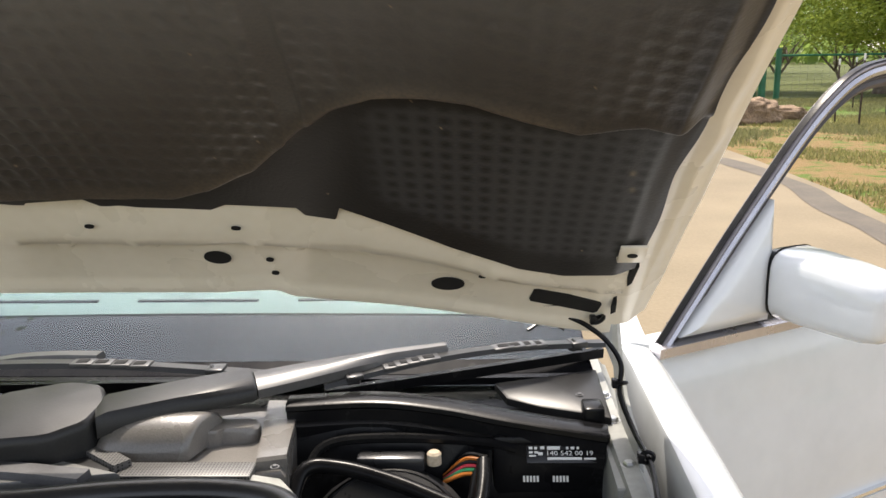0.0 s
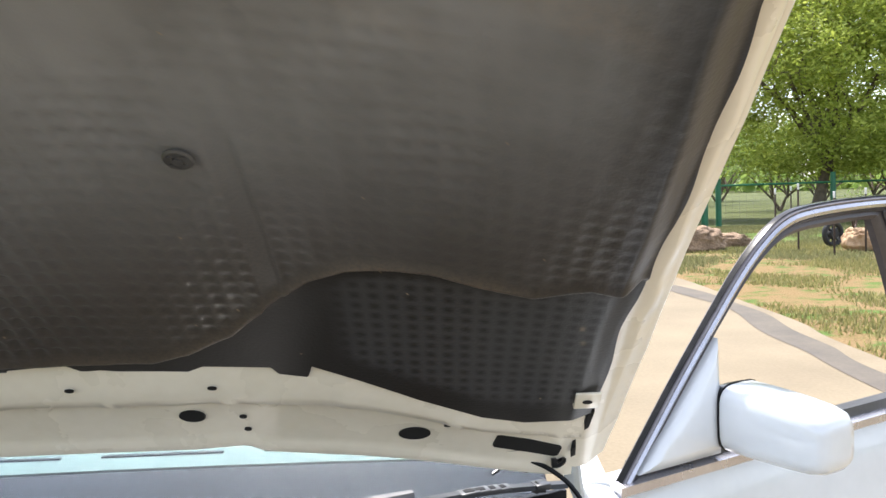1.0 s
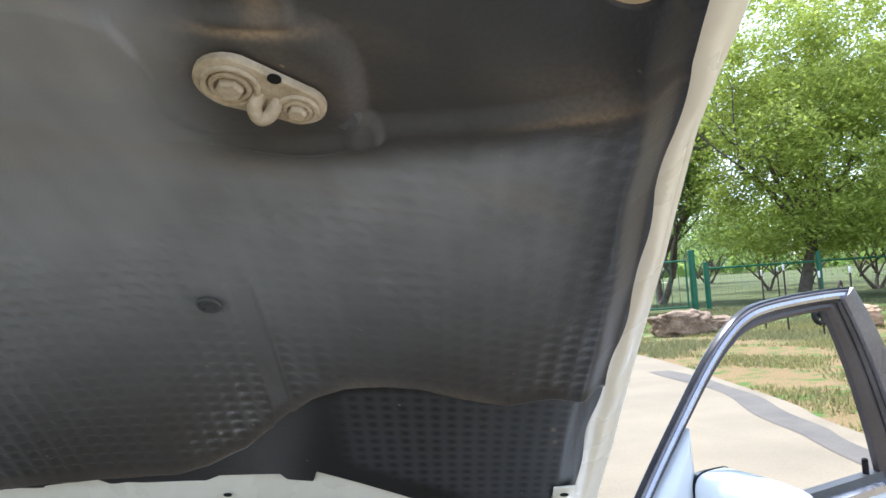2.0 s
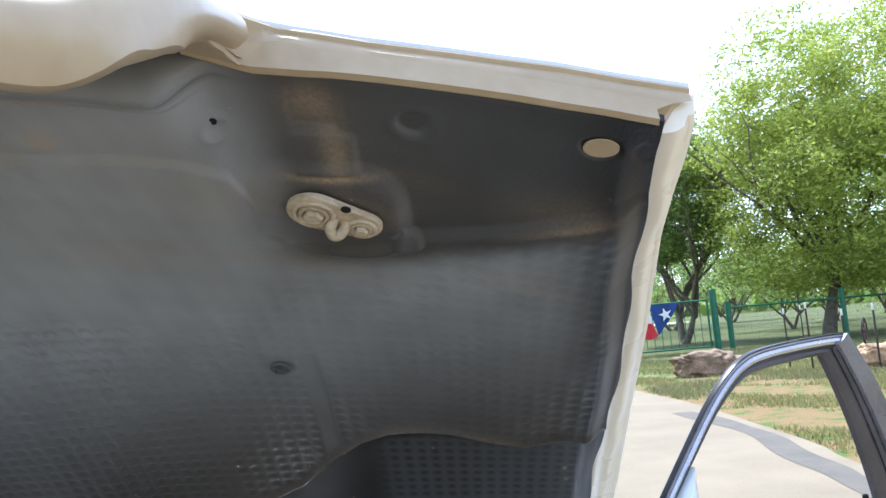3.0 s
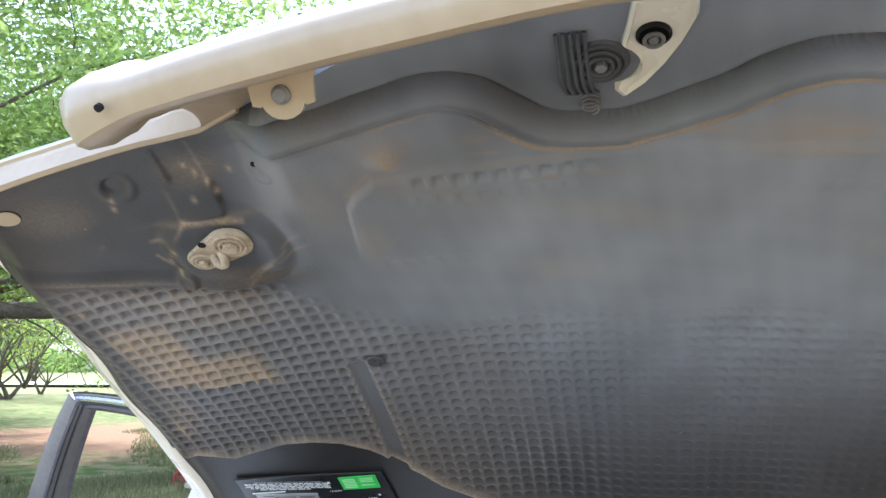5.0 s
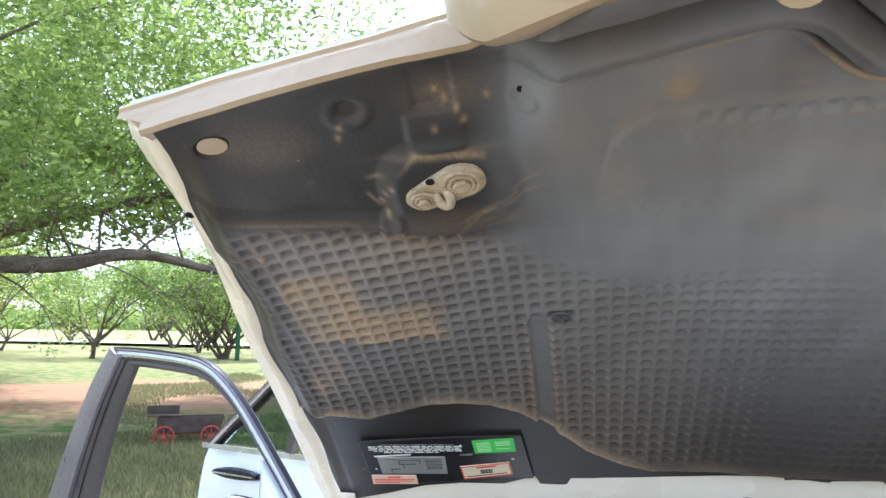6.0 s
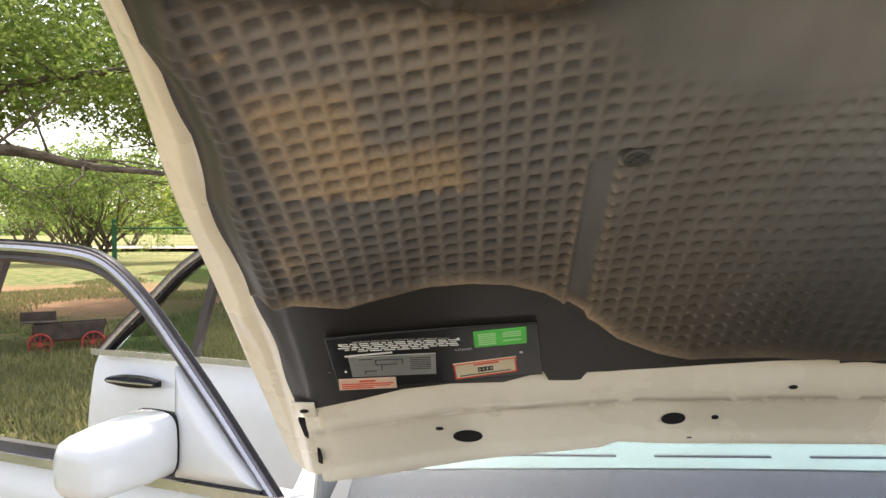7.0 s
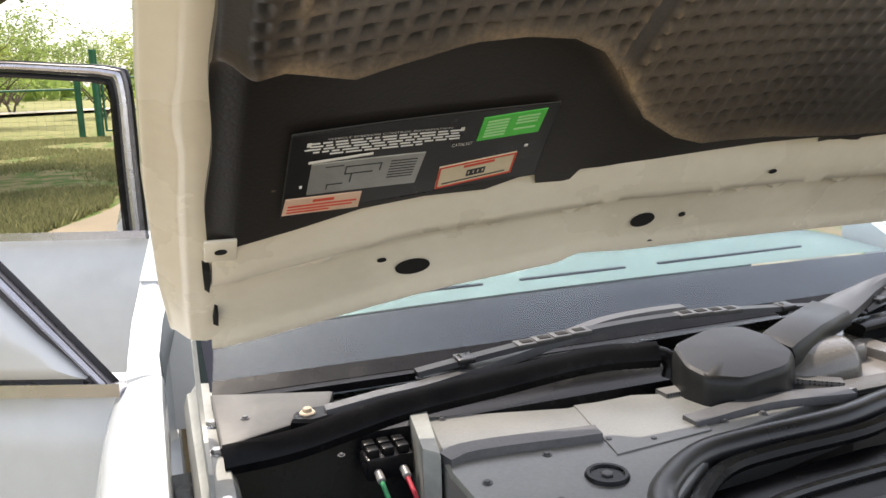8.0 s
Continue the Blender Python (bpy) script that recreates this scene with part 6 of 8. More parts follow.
def screw(x, y, z, parent, r=0.005):
    bm = bmesh.new()
    disc(bm, (x, y, z), (0, 0, 1), r * 1.2, 0.001, 14)
    disc(bm, (x, y, z), (0, 0, 1), r * 0.8, 0.0032, 6, 1, 0.0008)
    return part("screw", bm, CLIP_DARK, parent)


# Black floor added to hide the ground and keep the bay's depth dark.
bm = bmesh.new()
box(bm, -0.72, 0.72, -0.40, 1.16, 0.52, 0.60, 0.01)
box(bm, -0.72, 0.72, 1.10, 1.14, 0.56, 0.86, 0.01)
part("bay_closing_floor", bm, RUBBER, car, "black sheet that closes the engine bay from below")
bm = bmesh.new()
box(bm, -0.72, 0.72, 1.10, 1.30, 0.86, 0.913, 0.012)
part("cowl_tray", bm, BLACK_PLASTIC, car, "black plastic cowl tray")
for s in (-1, 1):
    bm = bmesh.new()
    rim = [(0.737, 1.256), (0.66, 1.234), (0.575, 1.212), (0.592, 1.166), (0.64, 1.140), (0.70, 1.122), (0.737, 1.108)]
    loft(bm, [[Vector((s * x, y, 0.930 + 0.10 * (y - 1.15))) for x, y in rim], [Vector((s * x, y, 0.941 + 0.10 * (y - 1.15))) for x, y in rim],
              [Vector((s * (x + (0.67 - x) * 0.06), y + (1.18 - y) * 0.06, 0.943 + 0.10 * (y - 1.15))) for x, y in rim]])
    # the driver's side panel takes the blacker material
    p = part("cowl_corner", bm, DULL_PANEL if s < 0 else HOUSING, car, "dark cowl corner panel")
    screw(s * 0.70, 1.172, 0.945, p)
# Wiper pivot with its brass nut.
bm = bmesh.new()
prism(bm, [(-0.648, 1.128), (-0.640, 1.152), (-0.612, 1.162), (-0.585, 1.160), (-0.578, 1.140), (-0.592, 1.122), (-0.625, 1.116)], 0.930, 0.951, 0.004)
pivot = part("wiper_pivot", bm, BLACK_PLASTIC, car, "black wiper pivot with a brass nut")
bm = bmesh.new()
disc(bm, (-0.624, 1.140, 0.950), (0, 0, 1), 0.0105, 0.004, 20, 1, 0.0015)
disc(bm, (-0.624, 1.140, 0.953), (0, 0, 1), 0.0062, 0.006, 6, 1, 0.001)
part("pivot_nut", bm, DUSTY_METAL, pivot)

# Bulkhead seals.
SEAL = [(-0.017, -0.014), (-0.010, 0.010), (0.0, 0.018), (0.010, 0.012), (0.018, -0.004), (0.014, -0.016)]
bm = bmesh.new()
sweep(bm, smooth_path([(-0.735, 1.086, 0.933), (-0.65, 1.080, 0.941), (-0.51, 1.100, 0.957), (-0.38, 1.098, 0.969), (-0.23, 1.104, 0.978), (-0.132, 1.082, 0.980)], 6), SEAL)
part("bulkhead_seal", bm, RUBBER, car, "fat black rubber bulkhead seal")
bm = bmesh.new()
tube(bm, smooth_path([(-0.135, 1.082, 0.980), (-0.120, 1.077, 0.975), (-0.114, 1.072, 0.962), (-0.118, 1.070, 0.945)], 5), 0.012, 10)
part("seal_end", bm, RUBBER, car)
bm = bmesh.new()
sweep(bm, smooth_path([(0.275, 1.118, 0.950), (0.40, 1.122, 0.954), (0.50, 1.112, 0.948), (0.60, 1.092, 0.937), (0.725, 1.072, 0.924)], 6),
      [(-0.020, -0.036), (-0.022, 0.004), (-0.021, 0.010), (-0.016, 0.0125), (0.016, 0.0125), (0.021, 0.010), (0.022, 0.004), (0.018, 0.0), (0.018, -0.016), (0.024, -0.020), (0.024, -0.036)])
part("bulkhead_seal", bm, RUBBER, car, "fat black rubber bulkhead seal")
bm = bmesh.new()
loft(bm, [[Vector((x, 1.10 - 0.02 * (x - 0.28), 0.93 - 0.01 * (x - 0.28))), Vector((x, 1.085 - 0.02 * (x - 0.28), 0.88)), Vector((x, 1.06, 0.80))] for x in (0.27, 0.45, 0.60, 0.73)], False, False)
part("bulkhead_panel", bm, BLACK_PLASTIC, car)
bm = bmesh.new()
loft(bm, [[Vector((x, 1.085, 0.935)), Vector((x, 1.075, 0.88)), Vector((x, 1.05, 0.78))] for x in (-0.73, -0.5, -0.25, 0.1)], False, False)
part("bulkhead_panel", bm, BLACK_PLASTIC, car)

# Wiper drive dome and arms.
bm = bmesh.new()
hexa = [(-0.138, 1.010), (-0.118, 1.070), (-0.030, 1.102), (0.022, 1.094), (0.046, 1.048), (0.040, 0.998), (0.0, 0.965), (-0.085, 0.952), (-0.128, 0.972)]
c = Vector((-0.042, 1.025, 0))
ring_pts = []
for k in range(len(hexa)):
    a, e = Vector((*hexa[k], 0)), Vector((*hexa[(k + 1) % len(hexa)], 0))
    ring_pts += [a.lerp(e, 0.12), a.lerp(e, 0.30), a.lerp(e, 0.5), a.lerp(e, 0.70), a.lerp(e, 0.88)]
rings = []
for f, z in ((1.02, 0.940), (1.0, 0.966), (0.988, 0.978), (0.965, 0.985), (0.92, 0.9885), (0.5, 0.992), (0.2, 0.993)):
    rings.append([c + (p - c) * f + Vector((0, 0, z + 0.16 * (p.y - c.y) * f)) for p in ring_pts])
loft(bm, rings)
part("wiper_housing", bm, HOUSING, car, "satin black rounded wiper housing", 32)
bm = bmesh.new()
rings = []
for x, y, z, w, h in ((0.036, 1.032, 0.976, 0.026, 0.018), (0.050, 1.038, 0.983, 0.030, 0.018), (0.13, 1.078, 0.987, 0.030, 0.016), (0.222, 1.120, 0.990, 0.033, 0.014), (0.226, 1.122, 0.989, 0.031, 0.012)):
    rings.append([Vector((x - 0.40 * v, y + v, z + u + 0.08 * v)) for v, u in ((-w, -h), (-w * 0.98, 0), (-w * 0.8, h * 0.55), (0, h * 0.72), (w * 0.8, h * 0.6), (w, 0), (w, -h))])
loft(bm, rings)
arm = part("wiper_arm", bm, HOUSING, car, "satin black wiper arm")
bm = bmesh.new()
rings = []
for x, y, z, w in ((0.228, 1.122, 0.987, 0.029), (0.30, 1.156, 0.990, 0.025), (0.36, 1.182, 0.993, 0.018), (0.42, 1.203, 0.996, 0.012), (0.50, 1.222, 1.000, 0.009)):
    rings.append([Vector((x - 0.40 * v, y + v, z + u + 0.08 * v)) for v, u in ((-w, -0.010), (-w * 0.95, 0.002), (-w * 0.5, 0.009), (w * 0.5, 0.010), (w * 0.95, 0.003), (w, -0.010))])
loft(bm, rings)
part("arm_blade_link", bm, ARM_GREY, arm, "grey satin tapering arm")


def wiper_blade(p0, p1, bow_up, label):
    p0, p1 = Vector(p0), Vector(p1)
    bm = bmesh.new()
    pts = [p0.lerp(p1, k / 16) for k in range(17)]
    sweep(bm, pts, [(-0.004, -0.020), (0.004, -0.020), (0.006, -0.004), (-0.006, -0.004)])
    blade = part("wiper_blade", bm, RUBBER, car, label)
    along = (p1 - p0).normalized()
    bm = bmesh.new()
    up = Vector((0, -0.25, 0.97))
    bow = [p0.lerp(p1, k / 24) + up * (0.004 + bow_up * math.sin(math.pi * k / 24)) for k in range(25)]
    sweep(bm, bow, [(-0.012, -0.003), (0.012, -0.003), (0.009, 0.004), (-0.009, 0.004)])
    part("blade_spine", bm, HOUSING, blade)
    # plates with dark slots on both halves of the spine
    for t in (0.235, 0.275, 0.315, 0.355, 0.62, 0.66, 0.70, 0.74):
        turn = along.to_track_quat("X", "Z").to_matrix().to_4x4()
        top = p0.lerp(p1, t) + up * (0.0090 + bow_up * math.sin(math.pi * t))
        bm = bmesh.new()
        box(bm, -0.0085, 0.0085, -0.0065, 0.0065, -0.002, 0.0016, 0.0006, m=Matrix.Translation(top) @ turn)
        part("spine_slot", bm, HOLE, blade)
        bm = bmesh.new()
        box(bm, -0.0165, 0.0165, -0.0120, 0.0120, -0.005, 0.0004, 0.0010, m=Matrix.Translation(top) @ turn)
        part("spine_rung", bm, ARM_GREY, blade)
    for t in (0.10, 0.90):
        bm = bmesh.new()
        q = p0.lerp(p1, t)
        top = q + up * (0.006 + bow_up * math.sin(math.pi * t))
        box(bm, -0.013, 0.013, -0.014, 0.014, -0.004, 0.005, 0.002, m=Matrix.Translation(top) @ along.to_track_quat("X", "Z").to_matrix().to_4x4())
        sweep(bm, [top - along * 0.012, q.lerp(top, 0.4), q], [(-0.009, -0.004), (0.009, -0.004), (0.009, 0.004), (-0.009, 0.004)], up=(0, 1, 0))
        part("blade_claw", bm, SATIN_PLASTIC, blade)
    return blade


wiper_blade((-0.468, 1.160, 0.972), (0.232, 1.158, 0.982), 0.026, "black wiper blade with slotted spine")
wiper_blade((0.322, 1.150, 0.968), (0.752, 1.292, 0.980), 0.020, "black wiper blade with slotted spine")
bm = bmesh.new()
sweep(bm, smooth_path([(-0.600, 1.138, 0.950), (-0.53, 1.134, 0.960), (-0.456, 1.134, 0.966), (-0.34, 1.158, 0.975), (-0.235, 1.178, 0.988), (-0.16, 1.186, 1.000), (-0.09, 1.182, 1.006), (-0.02, 1.176, 1.008)], 6), [(-0.014, -0.005), (0.014, -0.005), (0.010, 0.006), (-0.010, 0.006)])
part("wiper_arm", bm, ARM_GREY, car, "grey satin wiper arm")
for x, y in ((0.66, 1.285),):
    bm = bmesh.new()
    tube(bm, smooth_path([(x - 0.03, y - 0.01, 1.012), (x, y + 0.006, 1.022), (x + 0.03, y, 1.010)], 5), 0.003, 8)
    part("washer_hose", bm, RUBBER, car)

# Grey covers over the air ducts.
bm = bmesh.new()
prism(bm, [(-0.480, 1.060), (-0.300, 1.015), (-0.195, 1.020), (-0.060, 0.975), (0.02, 0.945), (0.10, 0.915), (-0.16, 0.865), (-0.335, 0.735), (-0.50, 0.70), (-0.505, 0.90)], 0.86, 0.940)
cover = part("duct_cover", bm, SHIELD, car, "grey metallic duct cover with screws")
bm = bmesh.new()
prism(bm, [(-0.287, 1.014), (-0.193, 1.006), (-0.155, 0.930), (-0.172, 0.878), (-0.312, 0.866)], 0.936, 0.9418, 0.001)
part("service_lid", bm, SHIELD, cover)
bm = bmesh.new()
prism(bm, [(-0.500, 1.070), (-0.478, 1.058), (-0.505, 0.93), (-0.520, 0.95)], 0.84, 0.950, 0.003)
part("cover_flange", bm, PALE_METAL, cover)
for pts in ([(-0.50, 0.930, 0.942), (-0.456, 0.938, 0.944), (-0.305, 0.920, 0.944)], [(-0.184, 0.905, 0.942), (-0.06, 0.915, 0.944), (0.065, 0.895, 0.944)]):
    bm = bmesh.new()
    sweep(bm, smooth_path(pts, 4), [(-0.015, -0.006), (0.015, -0.006), (0.012, 0.005), (-0.012, 0.006)])
    part("foam_strip", bm, CLIP_DARK, cover, "black foam strip")
for x, y in ((-0.462, 1.045), (-0.30, 0.905), (-0.25, 0.885), (-0.09, 0.955), (-0.475, 0.865), (-0.42, 0.80), (-0.385, 0.90), (-0.14, 0.895), (0.0, 0.925), (-0.08, 0.895)):
    screw(x, y, 0.940, cover)
bm = bmesh.new()
ring(bm, (-0.349, 0.828, 0.941), (0, 0, 1), 0.021, 0.004, 24, 6)
part("recess_ring", bm, BLACK_PLASTIC, cover)
bm = bmesh.new()
disc(bm, (-0.349, 0.828, 0.939), (0, 0, 1), 0.020, 0.003, 24)
part("recess", bm, BLACK_PLASTIC, cover)
screw(-0.349, 0.828, 0.941, cover, 0.009)
cover.location.y = 0.03

# Moulded airbox on the other side.
bm = bmesh.new()
prism(bm, [(0.00, 1.03), (0.03, 1.07), (0.06, 1.115), (0.225, 1.168), (0.280, 1.165), (0.300, 0.975), (0.10, 0.945)], 0.80, 0.925, 0.008)
base = part("airbox", bm, AIRBOX, car, "grey moulded plastic airbox with grainy surface")
bm = bmesh.new()
prism(bm, [(0.232, 1.172), (0.282, 1.170), (0.300, 0.990), (0.262, 0.980)], 0.82, 0.940, 0.004)
part("airbox_flange", bm, AIRBOX, base)
bm = bmesh.new()
rings = []
for x, r, dy in ((0.044, 0.010, 0.0), (0.046, 0.022, 0.0), (0.052, 0.034, 0.0), (0.062, 0.042, 0.0), (0.076, 0.046, 0.0), (0.12, 0.046, 0.001), (0.170, 0.044, 0.002), (0.178, 0.042, 0.002), (0.181, 0.037, 0.002)):
    rings.append([Vector((x + 0.012 * math.cos(w), 1.010 + dy + r * math.cos(w) * 1.08, 0.928 + r * 1.05 * math.sin(w))) for w in [math.pi * k / 18 for k in range(19)]])
loft(bm, rings)
dome2 = part("airbox_dome", bm, AIRBOX, base, "rounded satin half-cylinder dome", 50)
dome2.location.y = 0.032
bm = bmesh.new()
neck = [(0.165, 1.055), (0.232, 1.058), (0.241, 1.053), (0.245, 1.044), (0.244, 1.032), (0.238, 1.025), (0.228, 1.022), (0.198, 1.020), (0.190, 1.012), (0.165, 1.008)]
prism(bm, neck, 0.915, 0.948, 0.005)
part("dome_neck", bm, AIRBOX, dome2)
bm = bmesh.new()
prism(bm, [(0.262, 0.965), (0.300, 0.955), (0.335, 0.905), (0.28, 0.872), (0.21, 0.882), (0.245, 0.925)], 0.86, 0.928, 0.003)
part("cover_corner", bm, PALE_METAL, car, "pale metal corner plate")
screw(0.29, 0.965, 0.937, base)
bm = bmesh.new()
box(bm, 0.080, 0.262, 0.948, 0.986, 0.922, 0.934, 0.002)
part("perforated_strip", bm, PERFORATED, base, "finely perforated grey strip")
bm = bmesh.new()
prism(bm, [(-0.16, 1.040), (0.012, 1.040), (0.088, 0.978), (0.085, 0.952), (-0.16, 0.945)], 0.88, 0.938, 0.004)
part("duct_grille", bm, HOUSING, car, "black ribbed duct grille")
bm = bmesh.new()
sweep(bm, [(-0.16, 1.030, 0.942), (0.000, 1.031, 0.942), (0.012, 1.026, 0.942), (0.095, 0.966, 0.940)], [(-0.013, -0.006), (0.013, -0.006), (0.012, 0.004), (-0.012, 0.003)])
part("mesh_trim", bm, PERFORATED, car)

# Engine cover with a raised border.
bm = bmesh.new()
border = [(-0.360, 0.30), (-0.355, 0.70), (-0.328, 0.785), (-0.285, 0.830), (-0.220, 0.866), (-0.139, 0.876), (0.0, 0.880), (0.12, 0.903), (0.25, 0.905), (0.330, 0.868), (0.350, 0.76), (0.350, 0.30)]
tube(bm, smooth_path([(x, y, 0.935) for x, y in border], 6), 0.017, 10)
part("cover_border", bm, SATIN_PLASTIC, car, "thick satin black engine cover border")
bm = bmesh.new()
tube(bm, smooth_path([(x * 0.93, 0.30 + (y - 0.30) * 0.945, 0.932) for x, y in border], 6), 0.010, 8)
part("cover_border", bm, RUBBER, car)
bm = bmesh.new()
prism(bm, [(-0.32, 0.0), (-0.32, 0.76), (-0.25, 0.825), (0.0, 0.845), (0.25, 0.835), (0.31, 0.76), (0.31, 0.0)], 0.62, 0.915, 0.006)
lid_cover = part("engine_cover", bm, BLACK_PLASTIC, car, "black ribbed engine cover")
bm = bmesh.new()
tube(bm, smooth_path([(-0.25, 0.40, 0.918), (-0.25, 0.70, 0.918), (-0.22, 0.765, 0.918), (-0.1, 0.785, 0.918), (0.1, 0.785, 0.918), (0.22, 0.765, 0.918), (0.25, 0.70, 0.918), (0.25, 0.40, 0.918)], 5), 0.006, 8)
part("cover_bead", bm, SATIN_PLASTIC, lid_cover)
for x in (-0.2, -0.1, 0.0, 0.1, 0.2):
    bm = bmesh.new()
    box(bm, x - 0.03, x + 0.03, 0.50, 0.74, 0.914, 0.921, 0.004)
    part("cover_rib", bm, BLACK_PLASTIC, lid_cover)

# Front-left loose wiring block.
bm = bmesh.new()
box(bm, -0.575, -0.515, 0.985, 1.030, 0.895, 0.925, 0.004)
block = part("connector_block", bm, BLACK_PLASTIC, car, "black cable connector block with green and red leads")
for x, mt in ((-0.562, WIRE_GREEN), (-0.530, WIRE_RED)):
    bm = bmesh.new()
    disc(bm, (x, 0.983, 0.908), (0, -0.7, -0.2), 0.0052, 0.018, 12, 1, 0.002)
    part("plug", bm, CLIP_GREY, block)
    bm = bmesh.new()
    tube(bm, smooth_path([(x, 0.966, 0.903), (x + 0.002, 0.93, 0.885), (x + 0.008, 0.88, 0.84), (x + 0.01, 0.84, 0.76)], 5), 0.0030, 8)
    part("cable", bm, mt, block)
block.location.y = 0.045
for k in range(3):
    for j in range(2):
        bm = bmesh.new()
        box(bm, -0.572 + 0.019 * k, -0.557 + 0.019 * k, 0.990 + 0.019 * j, 1.005 + 0.019 * j, 0.922, 0.934, 0.002)
        part("connector_cell", bm, RUBBER, block)
bm = bmesh.new()
box(bm, -0.715, -0.55, 0.70, 1.03, 0.72, 0.845, 0.015)
part("battery_cover", bm, BLACK_PLASTIC, car, "black plastic side cover")
for x, y in ((-0.60, 1.055), (-0.45, 1.075), (-0.36, 1.07)):
    screw(x, y, 0.925, car, 0.004)

# Relay box, brake servo and hoses at the driver's side.
bm = bmesh.new()
box(bm, 0.555, 0.722, 0.945, 1.045, 0.80, 0.905, 0.008)
relay = part("relay_box", bm, BLACK_PLASTIC, car, "black relay box with printed label")
tilt = Matrix.Translation((0.648, 0.931, 0.884)) @ Euler((radians(52), 0, 0)).to_matrix().to_4x4() @ Matrix.Scale(0.62, 4)
bm = bmesh.new()
box(bm, -0.075, 0.078, -0.016, 0.022, -0.004, 0.0, 0.001, m=tilt)
part("relay_label", bm, LABEL_BLACK, relay)


def on_relay(x0, x1, y0, y1):
    return lambda u, v: tilt @ Vector((x0 + (x1 - x0) * u, y0 + (y1 - y0) * v, 0.0065))


lettering("part_number", "140 542 00 19", on_relay(-0.030, 0.070, -0.001, 0.009), INK_WHITE, relay)
for x0, x1, y0, y1 in ((-0.07, -0.062, 0.013, 0.018), (-0.058, -0.052, 0.013, 0.018), (-0.045, -0.036, 0.013, 0.019), (-0.03, -0.002, 0.012, 0.019), (0.012, 0.017, 0.013, 0.018), (0.022, 0.030, 0.013, 0.018), (0.035, 0.04, 0.013, 0.018),
                       (-0.07, -0.062, 0.004, 0.008), (-0.058, -0.05, 0.004, 0.008), (-0.07, -0.055, -0.003, 0.0), (-0.05, -0.04, 0.0, 0.006), (-0.03, 0.045, -0.010, -0.005), (0.05, 0.075, -0.010, -0.006)):
    bm = bmesh.new()
    box(bm, x0, x1, y0, y1, 0.0, 0.0062, m=tilt)
    part("print_bar", bm, INK_WHITE, relay)
front_face = Matrix.Translation((0.636, 0.928, 0.850)) @ Euler((radians(60), 0, 0)).to_matrix().to_4x4() @ Matrix.Scale(0.58, 4)
for k in range(10):
    bm = bmesh.new()
    x = -0.068 + 0.008 * k + (0.03 if k > 4 else 0)
    box(bm, x, x + 0.005, -0.006, 0.008, 0.0, 0.003, m=front_face)
    part("relay_fin", bm, WHITE_TIP, relay)
relay.location = (0.012, 0.125, 0.022)
bm = bmesh.new()
box(bm, 0.555, 0.715, 0.935, 1.015, 0.80, 0.858, 0.006)
part("relay_lid", bm, PALE_METAL, car, "pale plastic relay lid")
screw(0.64, 0.98, 0.858, car)
bm = bmesh.new()
prism(bm, [(0.724, 1.09), (0.737, 1.03), (0.728, 0.95), (0.718, 0.95), (0.720, 1.03)], 0.80, 0.915, 0.002)
part("relay_bracket", bm, PALE_METAL, car)
bm = bmesh.new()
disc(bm, (0.43, 0.99, 0.79), (0, -0.55, 0.83), 0.115, 0.06, 32, 1, 0.02)
servo = part("brake_servo", bm, SATIN_PLASTIC, car, "round black brake servo")
bm = bmesh.new()
ring(bm, (0.43, 0.96, 0.835), (0, -0.55, 0.83), 0.098, 0.006, 36, 8)
part("servo_rim", bm, RUBBER, servo)
bm = bmesh.new()
disc(bm, (0.385, 0.905, 0.850), (0, -0.2, 0.98), 0.034, 0.028, 24, 1, 0.006)
part("fluid_cap", bm, PALE_METAL, servo)
bm = bmesh.new()
tube(bm, smooth_path([(0.30, 0.96, 0.85), (0.312, 1.02, 0.900), (0.36, 1.030, 0.902), (0.44, 1.010, 0.890), (0.52, 0.975, 0.875), (0.545, 0.975, 0.872), (0.553, 1.01, 0.885), (0.555, 1.05, 0.900)], 7), 0.011, 10)
part("vacuum_hose", bm, RUBBER, car, "thick black vacuum hose")
bm = bmesh.new()
tube(bm, smooth_path([(0.31, 1.03, 0.88), (0.335, 1.068, 0.915), (0.42, 1.078, 0.922), (0.55, 1.075, 0.918), (0.60, 1.07, 0.91)], 6), 0.007, 8)
part("vacuum_hose", bm, RUBBER, car)
bm = bmesh.new()
box(bm, 0.38, 0.475, 1.045, 1.072, 0.885, 0.908, 0.006)
part("sensor_bracket", bm, SATIN_PLASTIC, car)
bm = bmesh.new()
disc(bm, (0.487, 1.055, 0.895), (0, 0, 1), 0.010, 0.018, 12, 1, 0.003)
part("sensor_plug", bm, DUSTY_METAL, car)
rnd = random.Random(9)
for k in range(6):
    bm = bmesh.new()
    z = 0.885 + 0.004 * k
    tube(bm, smooth_path([(0.50, 1.05 + 0.004 * k, 0.87), (0.53, 1.045 + 0.003 * k, z), (0.56, 1.035 + 0.003 * k, z + 0.002)], 5), 0.003, 6)
    part("relay_wire", bm, (WIRE_ORANGE, WIRE_GREEN, WIRE_RED, RUBBER, WIRE_ORANGE, RUBBER)[k], car)
bm = bmesh.new()
tube(bm, smooth_path([(0.548, 1.05, 0.89), (0.540, 1.01, 0.86), (0.53, 0.95, 0.80), (0.51, 0.88, 0.74)], 5), 0.009, 10)
part("loom_sleeve", bm, RUBBER, car)


